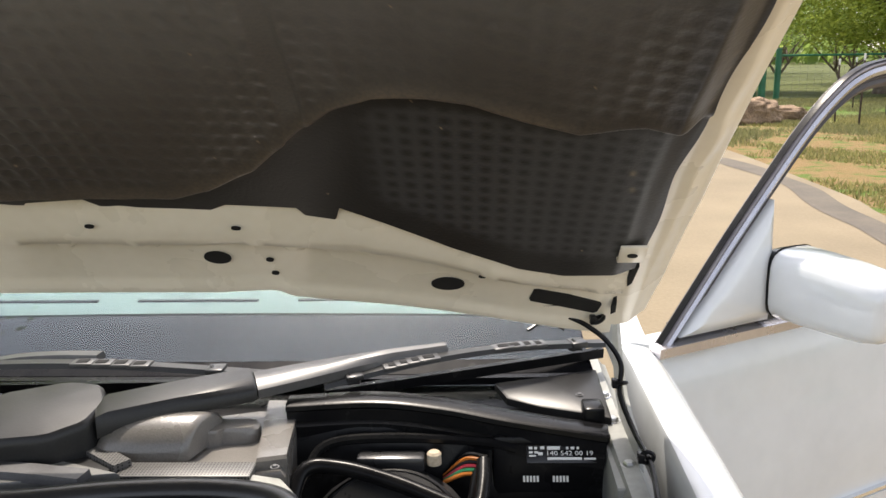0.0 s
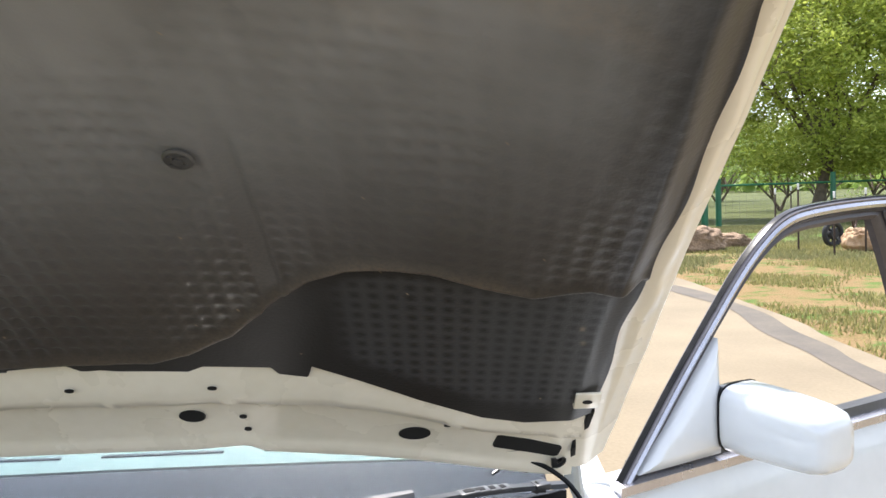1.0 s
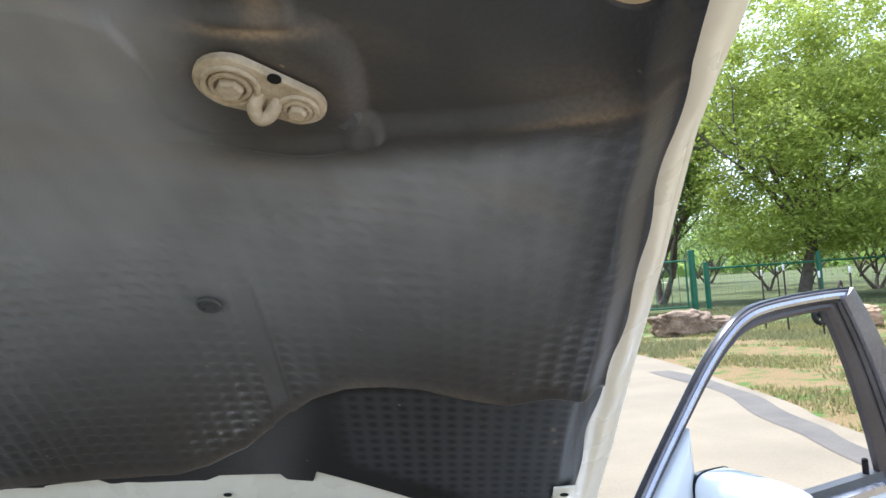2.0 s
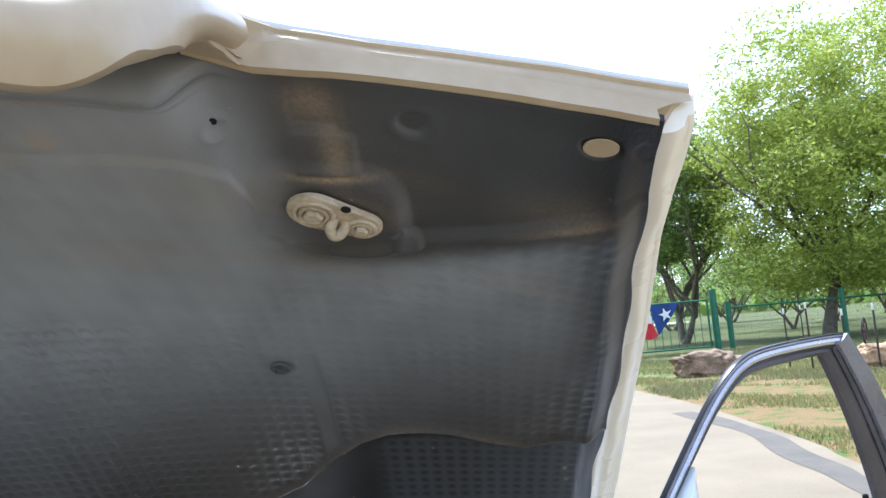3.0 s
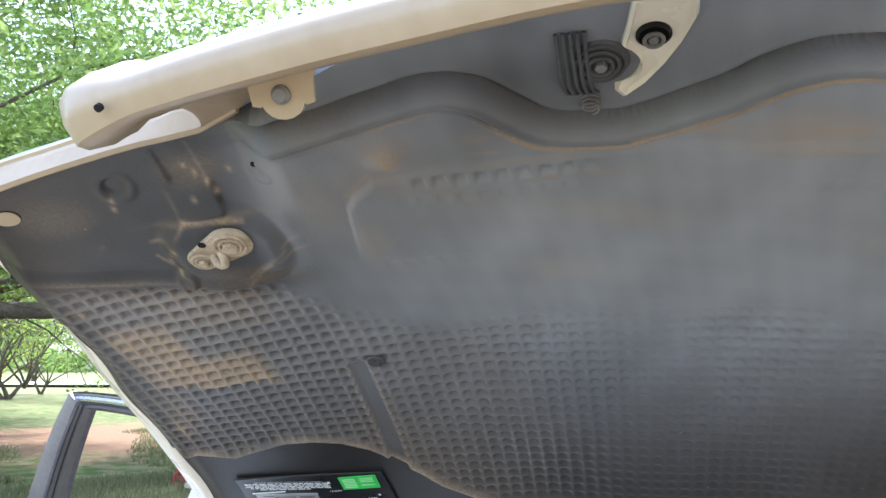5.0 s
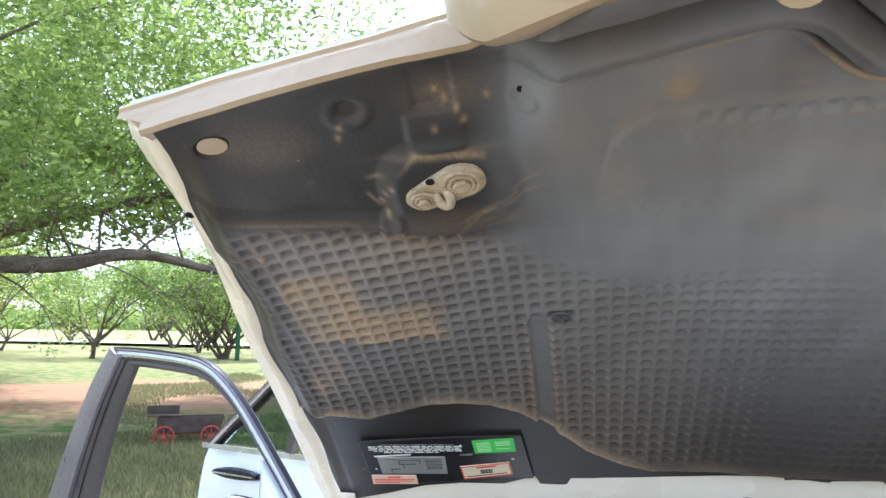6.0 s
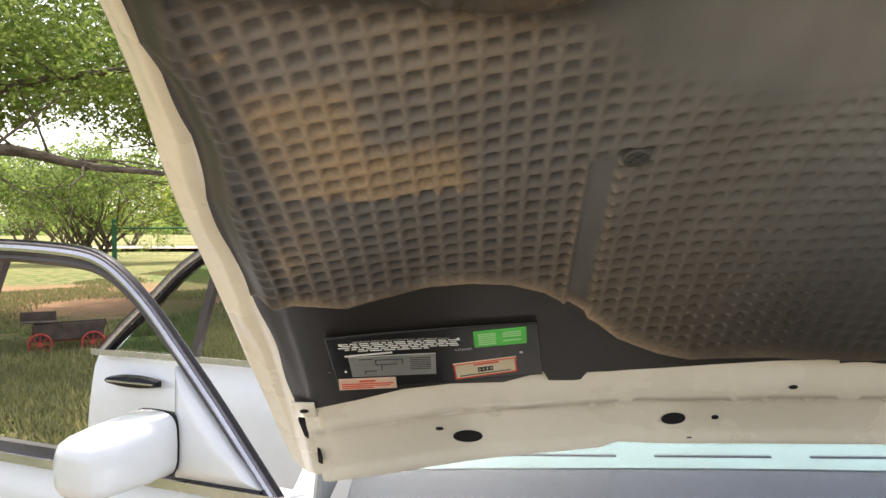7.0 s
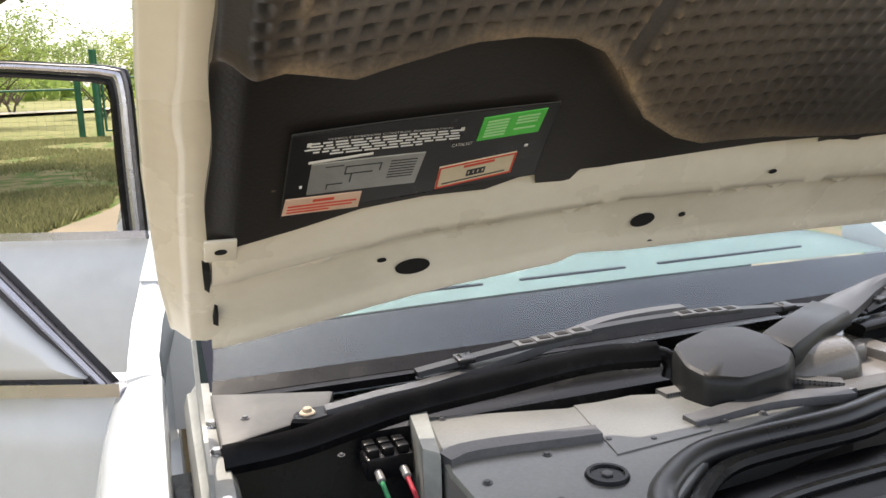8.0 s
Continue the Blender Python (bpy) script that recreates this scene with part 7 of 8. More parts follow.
# ---- yard: fence and gate ----
def post(name, x, y, h, r, mat, label, cap=True, group=""):
    t = thing(name, (x, y, 0), label, "post", group)
    bm = bmesh.new()
    tube(bm, [(x, y, -0.2), (x, y, h * 0.5), (x, y, h)], [r, r, r * 0.98], 12)
    if cap:
        disc(bm, (x, y, h), (0, 0, 1), r * 1.08, 0.03, 12, 1, 0.012)
    part("post_shaft", bm, mat, t)
    return t


GATE_Y = 30.6
for x, h, r in ((-2.25, 2.9, 0.13), (11.30, 2.35, 0.13)):
    post("gate_post", x, GATE_Y, h, r, GREEN_PAINT, "tall green-painted steel gate post", group="gate posts")
for x, y, h in ((-2.85, 30.9, 2.0), (11.95, 30.9, 1.85), (17.1, 32.2, 2.0), (23.0, 34, 2.0), (-6.6, 32.4, 2.0), (-11.5, 34, 2.0), (-17, 36, 2.0), (29.5, 36, 2.0)):
    post("fence_post", x, y, h, 0.11, GREEN_PAINT, "green-painted steel fence post", group="fence posts")


def gate_leaf(x0, x1, label):
    g = thing("gate", ((x0 + x1) / 2, GATE_Y, 0), label, "gate", "gate leaves")
    bm = bmesh.new()
    for z in (0.20, 1.98):
        tube(bm, [(x0, GATE_Y, z), (x1, GATE_Y, z)], 0.035, 8)
    for x in (x0, (x0 + x1) / 2, x1):
        tube(bm, [(x, GATE_Y, 0.18), (x, GATE_Y, 2.0)], 0.04, 8)
    part("gate_frame", bm, GREEN_PAINT, g)
    count = int((x1 - x0) / 0.30)
    for k in range(1, count):
        x = x0 + (x1 - x0) * k / count
        bm = bmesh.new()
        tube(bm, [(x, GATE_Y, 0.20), (x, GATE_Y, 1.98)], 0.014, 6)
        part("gate_bar", bm, GREEN_PAINT, g)
    return g


gate_leaf(-2.05, 4.4, "green steel bar gate leaf across the drive")
gate_leaf(4.6, 11.05, "green steel bar gate leaf hung with a flag")

# Bunting flag draped on the gate.
flag = thing("flag", (8.3, GATE_Y - 0.12, 1.0), "red, white and blue flag with one white star, on the gate", "flag")


def cloth(name, x0, x1, top, low, mat):
    """Cloth between two curves given as (x, z) tables, with soft folds."""
    bm = bmesh.new()
    rows = []
    for j in range(9):
        v = j / 8
        row = []
        for i in range(15):
            u = i / 14
            x = x0(v) + (x1(v) - x0(v)) * u
            zt, zl = interp(top, x), interp(low, x)
            row.append(Vector((x, GATE_Y - 0.10 - 0.05 * math.sin(x * 9 + v * 2), zt + (zl - zt) * v)))
        rows.append(row)
    loft(bm, rows, False, False)
    return part(name, bm, mat, flag)


HEM = [(7.85, 1.55), (8.1, 1.02), (8.4, 0.72), (8.74, 0.64), (9.05, 0.80), (9.4, 1.18), (9.7, 1.60), (9.95, 1.95)]
HANG = [(7.8, 1.99), (8.8, 1.93), (10.0, 1.98)]
WAIST = [(7.8, 1.62), (8.2, 1.36), (8.74, 1.27), (9.1, 1.25)]
cloth("white_stripe", lambda v: 7.86, lambda v: 8.80 + 0.06 * v, HANG, WAIST, FLAG_WHITE)
cloth("red_stripe", lambda v: 7.88 + 0.05 * v, lambda v: 8.86 + 0.16 * v, WAIST, HEM, FLAG_RED)
cloth("blue_field", lambda v: 8.81 + 0.22 * v, lambda v: 9.95, HANG, HEM, FLAG_BLUE)
bm = bmesh.new()
star = []
for k in range(10):
    r = 0.27 if k % 2 == 0 else 0.105
    w = math.pi / 2 + 0.25 + k * math.pi / 5
    star.append((9.36 + r * math.cos(w), 1.56 + r * math.sin(w)))
loft(bm, [[Vector((x, GATE_Y - 0.19, z)) for x, z in star], [Vector((x, GATE_Y - 0.18, z)) for x, z in star]])
part("star", bm, FLAG_WHITE, flag)


def wire_fence(pts, label):
    f = thing("wire_fence", (*pts[0], 0), label, "fence")
    for z in (1.62,):
        bm = bmesh.new()
        tube(bm, [(*p, z) for p in pts], 0.04, 8)
        part("top_rail", bm, GREEN_PAINT, f, "green top rail")
    bm = bmesh.new()
    for z in [0.1 + 0.155 * k for k in range(9)]:
        tube(bm, [(*p, z) for p in pts], 0.004, 4, False)
    for (xa, ya), (xb, yb) in zip(pts, pts[1:]):
        count = int(math.hypot(xb - xa, yb - ya) / 0.3)
        for k in range(count):
            x, y = xa + (xb - xa) * k / count, ya + (yb - ya) * k / count
            tube(bm, [(x, y, 0.05), (x, y, 1.36)], 0.003, 4, False)
    tagged(part("wire_mesh", bm, WIRE, f), kind="stuff")
    return f


wire_fence([(11.95, 30.9), (17.1, 32.2), (23.0, 34), (29.5, 36)], "green railed wire mesh fence")
wire_fence([(-2.85, 30.9), (-6.6, 32.4), (-11.5, 34), (-17, 36)], "green railed wire mesh fence")
for x, y, h in ((9.05, 19.3, 1.45), (9.0, 18.0, 1.55), (9.1, 16.6, 1.35), (10.1, 17.2, 1.4), (11.6, 24.0, 1.5)):
    t = thing("steel_stake", (x, y, 0), "thin dark steel stake with a white tip", "stake", "stakes")
    bm = bmesh.new()
    box(bm, x - 0.018, x + 0.018, y - 0.015, y + 0.015, -0.1, h - 0.14, 0.004)
    part("stake_shaft", bm, RUST_IRON, t)
    bm = bmesh.new()
    box(bm, x - 0.019, x + 0.019, y - 0.016, y + 0.016, h - 0.14, h, 0.004)
    part("stake_tip", bm, WHITE_TIP, t)


# ---- yard: rocks, wheel, wagon, chair ----
def boulder(name, at, size, seed, mat, label):
    bm = bmesh.new()
    bmesh.ops.create_icosphere(bm, subdivisions=5, radius=1.0)
    for v in bm.verts:
        p = v.co.copy()
        q = p * 1.6 + Vector((seed, 0, 0))
        d = 1 + 0.20 * noise.fractal(q, 1.0, 2.0, 4) + 0.10 * noise.noise(p * 5 + Vector((seed, 3, 1)))
        flat = Vector((math.copysign(abs(p.x) ** 0.7, p.x), math.copysign(abs(p.y) ** 0.75, p.y), math.copysign(abs(p.z) ** 0.7, p.z)))
        v.co = Vector((flat.x * size[0], flat.y * size[1], flat.z * size[2])) * d + Vector(at)
    return tagged(part(name, bm, mat, angle=60), label, "rock")


boulder("boulder", (7.0, 19.4, 0.24), (0.80, 0.42, 0.34), 3.0, ROCK, "long pitted grey limestone boulder on the grass")
boulder("boulder", (8.2, 20.2, 0.14), (0.5, 0.34, 0.22), 8.0, ROCK, "pitted grey limestone boulder on the grass")
boulder("stone_block", (10.40, 17.65, 0.24), (0.52, 0.36, 0.27), 5.0, TAN_STONE, "orange-tan rough stone block beside the fence")


def spoked_wheel(name, at, r, normal, mat, spokes, label, tyre=0.05, hub=0.12, parent=None):
    normal = Vector(normal).normalized()
    a = normal.orthogonal().normalized()
    b2 = normal.cross(a)
    at = Vector(at)
    t = parent or thing(name, at - Vector((0, 0, r)), label, "wheel")
    bm = bmesh.new()
    ring(bm, at, normal, r - tyre, tyre, 32, 8)
    w = part("rim" if not parent else "wheel", bm, mat, t)
    host = t if not parent else w
    for k in range(spokes):
        ang = 2 * math.pi * k / spokes
        bm = bmesh.new()
        e = a * math.cos(ang) + b2 * math.sin(ang)
        tube(bm, [at + e * hub * 0.5, at + e * (r - tyre)], tyre * 0.45, 6)
        part("spoke", bm, mat, host)
    bm = bmesh.new()
    disc(bm, at - normal * tyre, normal, hub, tyre * 2.2, 16, 1, tyre * 0.3)
    part("hub", bm, mat, host)
    return t


spoked_wheel("old_wheel", (10.3, 19.0, 0.32), 0.32, (0.35, -1, 0), TYRE, 8, "black-tyred implement wheel leaning by the fence", 0.06, 0.13)
spoked_wheel("old_wheel", (10.15, 17.75, 0.80), 0.31, (0.80, -0.62, 0), RUST_IRON, 8, "rusty iron spoked wheel standing on a stone block", 0.022, 0.05)

def wagon(at, turn):
    w = thing("garden_wagon", (0, 0, 0), "small weathered wooden wagon with red spoked wheels on grass", "wagon")
    for x in (-0.42, 0.42):
        for y in (-0.24, 0.24):
            spoked_wheel("wheel", (x, y, 0.20), 0.20, (0, 1, 0), WAGON_RED, 8, "", 0.018, 0.04, parent=w)
    for x in (-0.42, 0.42):
        bm = bmesh.new()
        tube(bm, [(x, -0.25, 0.20), (x, 0.25, 0.20)], 0.018, 8)
        part("axle", bm, WAGON_RED, w)
    bm = bmesh.new()
    box(bm, -0.55, 0.55, -0.03, 0.03, 0.22, 0.27, 0.008)
    part("reach", bm, WAGON_RED, w)
    for y in (-0.19, 0.19):
        bm = bmesh.new()
        rings = [[Vector((x, y + o, z)) for x, z in ((-0.42, 0.26), (0.55, 0.28), (0.66, 0.56), (-0.55, 0.54))] for o in (-0.012, 0.012)]
        loft(bm, rings)
        part("side_board", bm, WAGON_WOOD, w)
    bm = bmesh.new()
    box(bm, -0.52, 0.57, -0.18, 0.18, 0.26, 0.285, 0.004)
    part("floor_board", bm, WAGON_WOOD, w)
    for x in (-0.53, 0.58):
        bm = bmesh.new()
        box(bm, x - 0.012, x + 0.012, -0.19, 0.19, 0.27, 0.53, 0.004)
        part("end_board", bm, WAGON_WOOD, w)
    bm = bmesh.new()
    box(bm, -0.72, -0.16, -0.17, 0.17, 0.56, 0.585, 0.006)
    box(bm, -0.74, -0.16, 0.15, 0.18, 0.56, 0.74, 0.006)
    part("seat_board", bm, WAGON_WOOD, w)
    for y in (-0.14, 0.14):
        bm = bmesh.new()
        tube(bm, [(-0.42, y, 0.41), (-0.40, y, 0.57)], 0.012, 6)
        part("seat_iron", bm, RUST_IRON, w)
    bm = bmesh.new()
    tube(bm, smooth_path([(0.55, 0, 0.24), (0.9, 0.1, 0.30), (1.15, 0.15, 0.48)], 5), 0.018, 8)
    part("tongue", bm, WAGON_RED, w)
    w.matrix_basis = pose(*at, 0, 0, turn) @ Matrix.Scale(0.68, 4)
    return w


wagon((-5.42, 9.35, 0.0), 28)


def garden_bench(x, y):
    c = thing("garden_bench", (x, y, 0), "small black iron bench on the grass under the tree", "bench")
    for k in range(3):
        bm = bmesh.new()
        box(bm, x - 0.42, x + 0.32, y - 0.18 + 0.13 * k, y - 0.07 + 0.13 * k, 0.36, 0.39, 0.008)
        part("seat_slat", bm, BLACK_IRON, c)
    for k in range(2):
        bm = bmesh.new()
        box(bm, x - 0.42, x + 0.32, y + 0.22, y + 0.245, 0.48 + 0.13 * k, 0.56 + 0.13 * k, 0.006)
        part("back_slat", bm, BLACK_IRON, c)
    for dx in (-0.38, 0.28):
        bm = bmesh.new()
        tube(bm, smooth_path([(x + dx, y + 0.26, 0.70), (x + dx, y + 0.22, 0.38), (x + dx, y + 0.26, 0.0)], 4), 0.025, 8)
        part("leg", bm, BLACK_IRON, c)
        bm = bmesh.new()
        tube(bm, smooth_path([(x + dx, y + 0.2, 0.56), (x + dx, y - 0.15, 0.55), (x + dx, y - 0.18, 0.3), (x + dx, y - 0.22, 0.0)], 4), 0.025, 8)
        part("leg", bm, BLACK_IRON, c)
    return c


garden_bench(-5.05, 16.4)


def statue(x, y, z):
    """A plain seated bronze shape under a broad round top."""
    bm = bmesh.new()
    segs = 20
    rings = []
    for h, r in ((0.0, 0.16), (0.06, 0.18), (0.16, 0.16), (0.28, 0.14), (0.36, 0.15), (0.41, 0.09), (0.44, 0.07), (0.48, 0.10), (0.54, 0.11), (0.57, 0.17), (0.585, 0.17), (0.60, 0.10), (0.66, 0.085), (0.68, 0.03)):
        rings.append([Vector((x + r * math.cos(2 * math.pi * k / segs), y + 0.75 * r * math.sin(2 * math.pi * k / segs), z + h)) for k in range(segs)])
    loft(bm, rings)
    for dx in (-0.07, 0.09):
        tube(bm, smooth_path([(x + dx, y - 0.06, z + 0.06), (x + dx * 1.3, y - 0.24, z + 0.05), (x + dx * 2.2, y - 0.32, z - 0.16), (x + dx * 2.6, y - 0.36, z - 0.36)], 5), 0.05, 10)
    return tagged(part("garden_statue", bm, BLACK_IRON, angle=60), "dark bronze seated garden statue on the black bench", "statue")


statue(-4.98, 16.42, 0.392)
bm = bmesh.new()
t = thing("swing_arm", (-6.4, 31.5, 0), "green steel post with a slanting brace", "post")
tube(bm, [(-6.45, 32.0, -0.1), (-6.45, 32.0, 2.7)], 0.13, 10)
tube(bm, [(-6.45, 32.0, 2.1), (-9.3, 32.6, 0.9)], 0.05, 8)
part("post_shaft", bm, GREEN_PAINT, t)


# ---- trees ----
def tree(name, at, height, spread, seed, leaves, leaf_size, leaf_mat, label, trunk_r=0.2, fork=0.25, stems=1, droop=0.0, limbs=7, low=0.0, group="", crown_at=None, share=0.6, flat=0.6, arms=()):
    """A tapered trunk, forking limbs, twigs and a loose crown of small leaves."""
    r = random.Random(seed)
    t = thing(name, (0, 0, 0), label, "tree", group)
    bm = bmesh.new()
    ends = []

    def grow(p, d, length, rad, level):
        pts, rads = [p.copy()], [rad]
        steps = 5 if level < 2 else 3
        for k in range(steps):
            d = (d + Vector((r.uniform(-1, 1), r.uniform(-1, 1), r.uniform(-0.5, 0.7) - droop * level * 0.25)) * (0.20 + 0.05 * level)).normalized()
            p = p + d * length / steps
            pts.append(p.copy())
            rads.append(max(rad * (1 - 0.55 * (k + 1) / steps), 0.006))
        tube(bm, pts, rads, 9 if level == 0 else 6 if level < 3 else 4, level == 0)
        if level >= 2:
            ends.extend(pts[1:])
        elif level == 1:
            ends.extend(pts[3:])
        if level >= 4:
            return
        count = limbs if level == 0 else r.choice((3, 4)) if level == 1 else r.choice((2, 3, 3))
        for k in range(count):
            q = pts[-1] if (k < 2 and level > 0) or level == 0 else pts[r.randint(2, len(pts) - 1)]
            ang = 2 * math.pi * (k + r.uniform(-0.3, 0.3)) / count
            out = Vector((math.cos(ang), math.sin(ang), 0))
            if level == 0:
                nd = (out * spread * r.uniform(0.8, 1.2) + Vector((0, 0, (height - low) * r.uniform(0.45, 0.9)))).normalized()
                grow(q - Vector((0, 0, r.uniform(0, 0.25) * length)), nd, math.hypot(spread, height * (1 - fork)) * r.uniform(0.42, 0.56), rad * r.uniform(0.42, 0.58), 1)
            else:
                nd = (d + out * r.uniform(0.5, 1.0) + Vector((0, 0, r.uniform(-0.35, 0.45)))).normalized()
                grow(q, nd, length * r.uniform(0.52, 0.72), rads[-1] * r.uniform(0.7, 0.95), level + 1)

    for s in range(stems):
        lean = Vector((r.uniform(-0.25, 0.25), r.uniform(-0.25, 0.25), 1)) if stems == 1 else Vector((math.cos(s * 2.2 + seed), math.sin(s * 2.2 + seed), 1.5))
        grow(Vector((0.1 * s, 0.05 * s, -0.1)), lean.normalized(), height * fork, trunk_r, 0)
    for arm in arms:
        pts = smooth_path(arm, 4)
        tube(bm, pts, [0.15 * (1 - 0.8 * k / len(pts)) for k in range(len(pts))], 8)
        for k, p in enumerate(pts[4:]):
            grow(p, Vector((r.uniform(-0.7, 1.0), r.uniform(-0.8, 0.9), r.uniform(-0.2, 0.6))).normalized(), r.uniform(1.0, 1.9), 0.022, 3)
    part("trunk", bm, BARK, t, angle=60)
    rng = np.random.default_rng(seed)
    E = np.array([tuple(e) for e in ends])
    pick = rng.integers(0, len(E), leaves)
    # leaves hang in small sprays about the twigs
    spray = E[pick] + rng.normal(0, 0.27 * (height / 7) ** 0.5, (leaves, 3)) * np.array([1, 1, 0.75])
    if crown_at:
        # the outer leaves fill a lumpy crown between the limbs
        cz, rx, rz, side = crown_at
        m = int(leaves * share)
        count = max(m // 110, 60)
        u = rng.normal(0, 1, (count, 3))
        u /= np.linalg.norm(u, axis=1, keepdims=True)
        lump = 1 + 0.13 * np.sin(u[:, 0] * 5 + seed) * np.sin(u[:, 1] * 6 + 2) + 0.10 * np.sin(u[:, 2] * 9 + u[:, 0] * 7)
        u *= (rng.random(count) ** 0.34 * lump)[:, None]
        u[:, 2] = np.where(u[:, 2] < -flat, -flat + (u[:, 2] + flat) * 0.25, u[:, 2])
        size, mid = np.array([rx, rx, rz]), np.array([side, 0, cz])
        own = rng.integers(0, count, m)
        wide = rng.uniform(0.045, 0.105, count)[own] * rx
        spray[:m] = u[own] * size + mid + rng.normal(0, 1, (m, 3)) * wide[:, None] * np.array([1, 1, 0.6])
        stray = (((spray - mid) / size) ** 2).sum(1) > 1.25
        spray[stray] = spray[rng.integers(0, m, stray.sum())] + rng.normal(0, 0.1, (stray.sum(), 3))
    a = rng.normal(0, 1, (leaves, 3))
    a[:, 2] *= 0.6
    a /= np.linalg.norm(a, axis=1, keepdims=True)
    b2 = np.cross(a, rng.normal(0, 1, (leaves, 3)))
    b2 /= np.linalg.norm(b2, axis=1, keepdims=True)
    L = leaf_size * rng.uniform(0.6, 1.4, (leaves, 1))
    W = L * 0.42
    nrm = np.cross(a, b2)
    V = np.stack([spray, spray + a * L * 0.5 + b2 * W * 0.5 + nrm * L * 0.06, spray + a * L, spray + a * L * 0.5 - b2 * W * 0.5 + nrm * L * 0.06], 1).reshape(-1, 3)
    F = np.arange(leaves * 4).reshape(-1, 4)
    me = bpy.data.meshes.new("crown")
    me.from_pydata(V.tolist(), [], F.tolist())
    me.materials.append(leaf_mat)
    crown = new("crown", me)
    crown.parent = t
    t.matrix_basis = pose(*at)
    return t


tree("oak_tree", (18.0, 35.5, 0), 12.5, 2.6, 11, 105000, 0.21, LEAF_BRIGHT, "broad fresh-green tree behind the fence", 0.34, 0.22, limbs=9, crown_at=(7.4, 6.7, 8.2, 1.9), share=0.8, flat=0.52)
tree("oak_tree", (13.2, 41, 0), 10.0, 3.0, 12, 50000, 0.20, LEAF_FINE, "open-crowned green tree behind the gate", 0.22, 0.2, 2, limbs=6, crown_at=(7.5, 3.4, 4.5, 0))
tree("shade_tree", (-5.6, 17.8, 0), 6.2, 3.4, 21, 75000, 0.125, LEAF_FINE, "spreading mesquite tree over the garden bench", 0.26, 0.24, limbs=7, droop=0.25, crown_at=(5.4, 4.3, 2.6, 0), share=0.6)
tree("mesquite_tree", (-12.6, 9.4, 0), 8.5, 6.2, 32, 140000, 0.125, LEAF_FINE, "large mesquite tree with long low limbs", 0.26, 0.2, limbs=8, droop=0.35, low=2.0, crown_at=(6.2, 7.4, 3.4, 1.5), share=0.5, flat=0.8,
     arms=[[(0.0, 0.0, 1.6), (2.6, -0.3, 2.25), (5.1, -0.05, 2.32), (5.7, 0.3, 2.48), (6.2, 0.65, 2.50), (6.9, 1.05, 2.34), (7.8, 1.45, 2.26)], [(0.0, 0.1, 1.7), (3.0, 1.2, 2.9), (5.6, 1.9, 3.6), (7.2, 2.3, 3.9)]])
tree("mesquite_tree", (-21.5, 19.5, 0), 9.0, 6.0, 35, 90000, 0.13, LEAF_FINE, "large mesquite tree with long low limbs", 0.24, 0.2, limbs=8, droop=0.3, low=1.5, crown_at=(6.3, 6.6, 3.8, 0), share=0.6)
tree("mesquite_tree", (-18.0, 13.0, 0), 9.5, 6.5, 38, 90000, 0.13, LEAF_FINE, "large mesquite tree with long low limbs", 0.26, 0.2, limbs=8, droop=0.3, low=1.5, crown_at=(6.3, 6.6, 3.8, 0), share=0.6)
kinds = []
for k in range(4):
    kinds.append(tree("orchard_tree", (-23.4 + 5 * k, 34 + 3.0 * k, 0), 4.8 + 0.4 * k, 2.8, 50 + k, 5200, 0.20, (LEAF_FINE, LEAF_BRIGHT)[k == 2], "small multi-stemmed mesquite tree in the pasture", 0.11, 0.20, 2 + k % 2, limbs=5, droop=0.2, group="pasture trees"))
rnd = random.Random(77)
spots = [(-18.1, 37.1), (-23.5, 44.7), (-33, 40), (-29, 52), (-14, 52), (-40, 56), (-9.5, 44), (-36, 30), (-47, 44), (-20, 62), (-52, 62), (-31, 70), (-10, 68), (-3, 55), (2, 47), (-60, 48), (-44, 75), (-16, 80),
         (7, 60), (14, 55), (22, 48), (28, 55), (34, 47), (20, 66), (40, 62), (29, 42), (36, 36), (46, 50), (9, 78), (30, 80), (-26, 26), (-34, 22), (-45, 30), (-30, 34), (52, 70), (24, 40)]
for k, (x, y) in enumerate(spots):
    s = rnd.uniform(0.85, 1.3) * (1.25 if y > 60 else 1.0)
    copy_thing(kinds[k % 4], pose(x, y, 0.2 if y > 45 else 0, 0, 0, rnd.uniform(0, 360)) @ Matrix.Scale(s, 4))


def tree_line():
    """Far woods along the horizon."""
    rng = np.random.default_rng(5)
    n = 26000
    ang = rng.uniform(-2.2, 2.2, n)
    rad = rng.uniform(170, 260, n)
    hump = 5.5 + 2.5 * np.sin(ang * 23) + 2.0 * np.sin(ang * 51 + 1)
    z = rng.uniform(0, 1, n) ** 0.8 * hump + 1
    c = np.stack([rad * np.sin(ang), rad * np.cos(ang), z], -1)
    a = rng.normal(0, 1, (n, 3))
    a /= np.linalg.norm(a, axis=1, keepdims=True)
    b2 = np.cross(a, rng.normal(0, 1, (n, 3)))
    b2 /= np.linalg.norm(b2, axis=1, keepdims=True)
    L = rng.uniform(1.0, 2.6, (n, 1))
    V = np.stack([c - a * L, c + b2 * L * 0.6, c + a * L, c - b2 * L * 0.6], 1).reshape(-1, 3)
    me = bpy.data.meshes.new("far_woods")
    me.from_pydata(V.tolist(), [], np.arange(n * 4).reshape(-1, 4).tolist())
    me.materials.append(LEAF_FINE)
    tagged(new("far_woods", me), "hazy green line of far woods", "woods", kind="stuff")


tree_line()


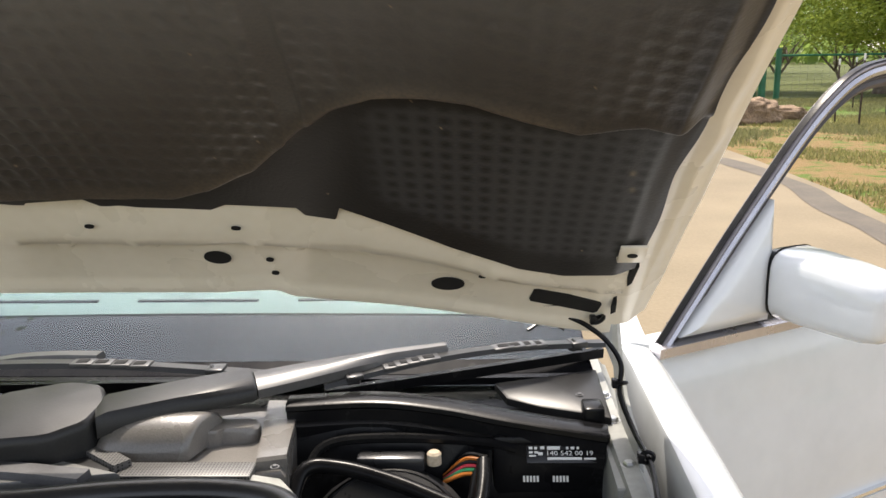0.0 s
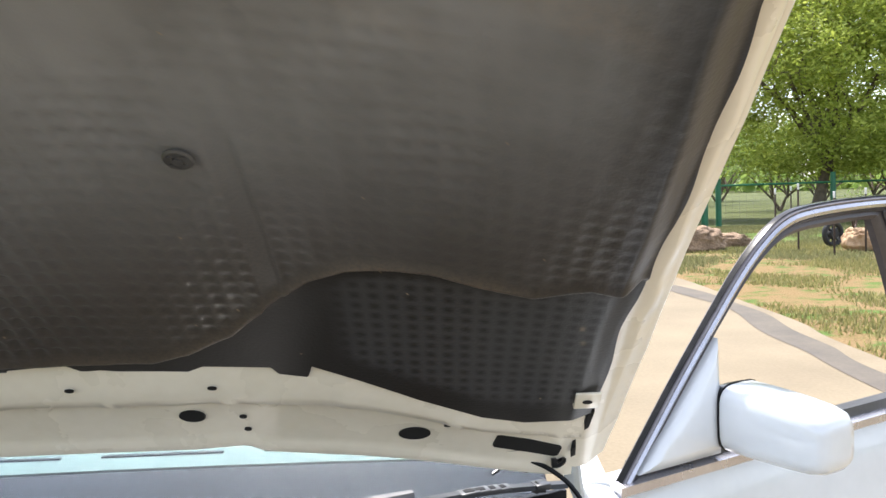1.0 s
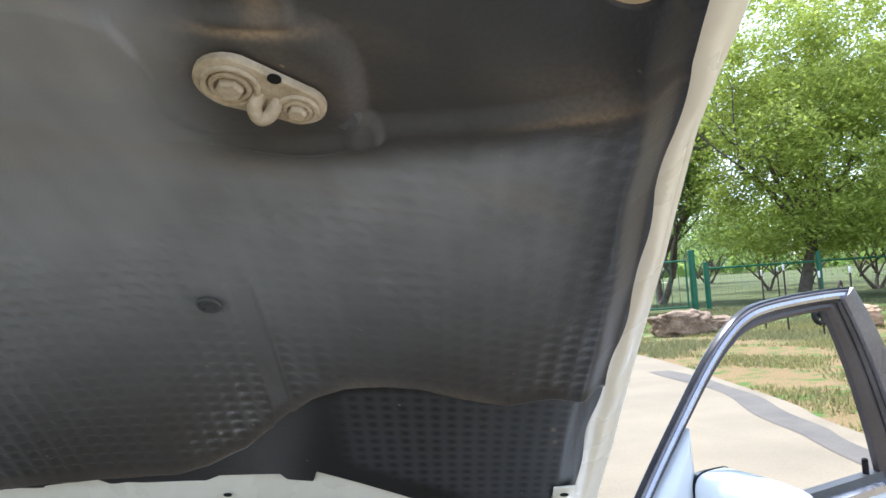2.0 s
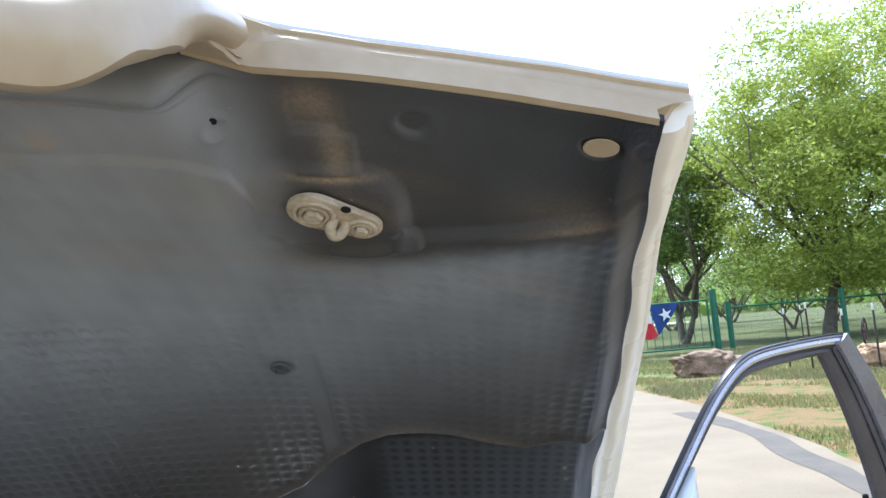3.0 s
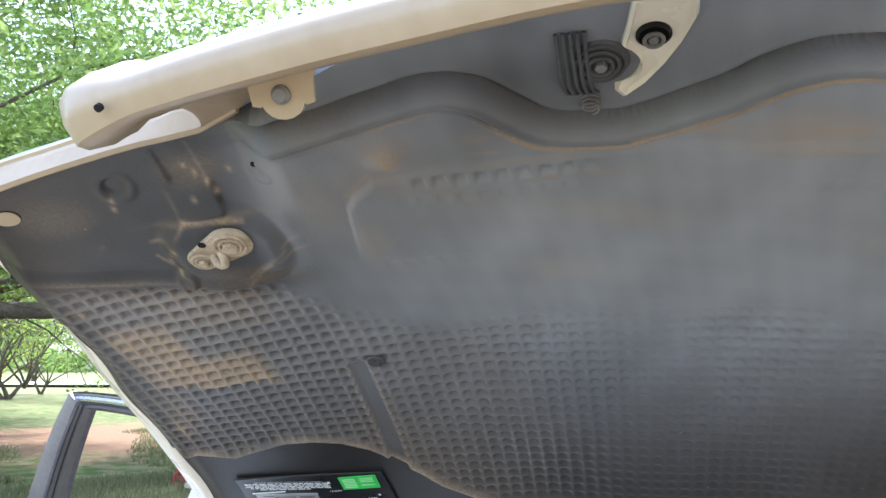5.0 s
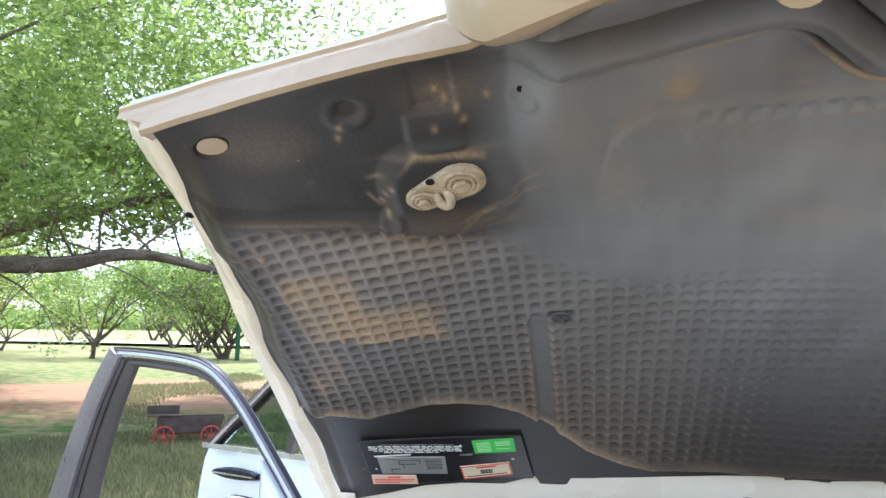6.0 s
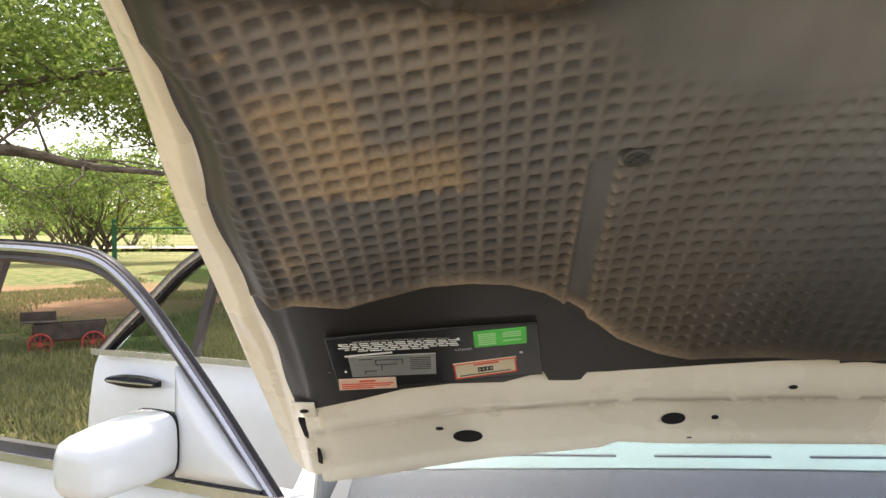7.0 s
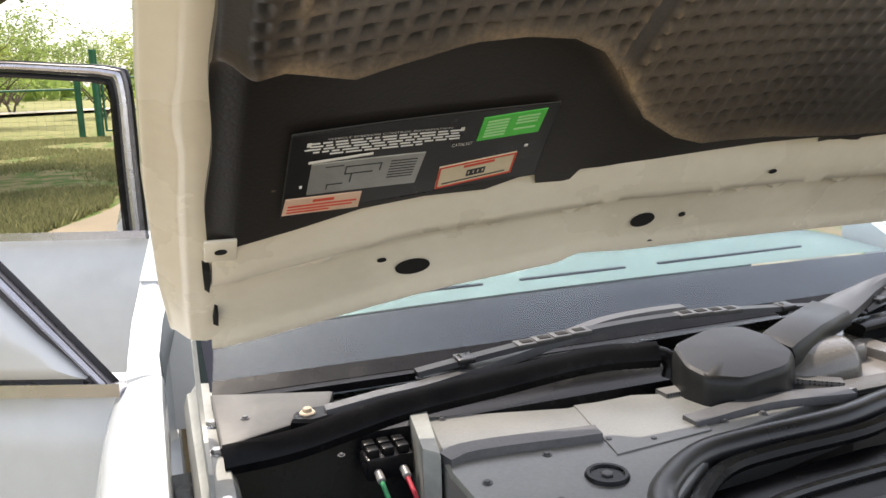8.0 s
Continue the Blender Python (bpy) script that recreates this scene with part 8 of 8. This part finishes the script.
def grass_field(name, n, area, height, mat, seed, label, keep):
    """Blades of grass within an area, thinned by keep(x, y)."""
    rng = np.random.default_rng(seed)
    x0, x1, y0, y1 = area
    x, y = rng.uniform(x0, x1, n * 3), rng.uniform(y0, y1, n * 3)
    ok = keep(x, y, rng)
    x, y = x[ok][:n], y[ok][:n]
    m = len(x)
    h = height * rng.uniform(0.5, 1.3, m)
    w = rng.uniform(0, 6.28, m)
    lean = rng.normal(0, 0.4, (m, 2)) * h[:, None]
    half = 0.012 + 0.006 * rng.random(m)
    V = np.zeros((m, 3, 3))
    V[:, 0] = np.stack([x - np.cos(w) * half, y - np.sin(w) * half, np.full(m, -0.01)], -1)
    V[:, 1] = np.stack([x + np.cos(w) * half, y + np.sin(w) * half, np.full(m, -0.01)], -1)
    V[:, 2] = np.stack([x + lean[:, 0], y + lean[:, 1], h], -1)
    me = bpy.data.meshes.new(name)
    me.from_pydata(V.reshape(-1, 3).tolist(), [], np.arange(m * 3).reshape(-1, 3).tolist())
    me.materials.append(mat)
    return tagged(new(name, me), label, "grass", kind="stuff")


def drive_x(y, table):
    return np.interp(y, [p[1] for p in table], [p[0] for p in table])


def clumps(x, y, a, b2):
    return np.sin(x * a + 1.3 * np.sin(y * b2)) * np.sin(y * a * 0.8 + 1.7 * np.sin(x * b2 * 1.3))


grass_field("lawn_grass", 90000, (-12, -1.2, 3.5, 15), 0.11, GRASS_BLADE, 1, "lush green grass blades beside the drive",
            lambda x, y, r: (x < drive_x(y, DRIVE_LEFT) - 0.1) & (np.hypot(x, y) < 13.2 + 1.2 * clumps(x, y, 0.7, 0.3)) & (clumps(x, y, 1.6, 0.9) > -0.55 + 0.5 * (r.random(len(x)) - 0.5)))
grass_field("lawn_grass", 50000, (-12, -1.0, 11, 30), 0.07, GRASS_BLADE, 2, "short green grass under the trees",
            lambda x, y, r: (x < drive_x(y, DRIVE_LEFT) - 0.1) & (clumps(x, y, 0.8, 0.5) > -0.1 + 0.5 * (r.random(len(x)) - 0.5)))
grass_field("verge_grass", 60000, (4.3, 16, 6, 31), 0.07, DRY_BLADE, 3, "patchy dry and green grass beside the drive",
            lambda x, y, r: (x > drive_x(y, DRIVE_RIGHT) + 0.05) & (clumps(x, y, 1.4, 0.8) > 0.12 + 0.5 * (r.random(len(x)) - 0.5)))
grass_field("verge_grass", 40000, (4.3, 20, 14, 31), 0.09, GRASS_BLADE, 4, "patchy dry and green grass beside the drive",
            lambda x, y, r: (x > drive_x(y, DRIVE_RIGHT) + 0.15) & (clumps(x, y, 1.0, 0.6) > 0.12 + 0.5 * (r.random(len(x)) - 0.5)))
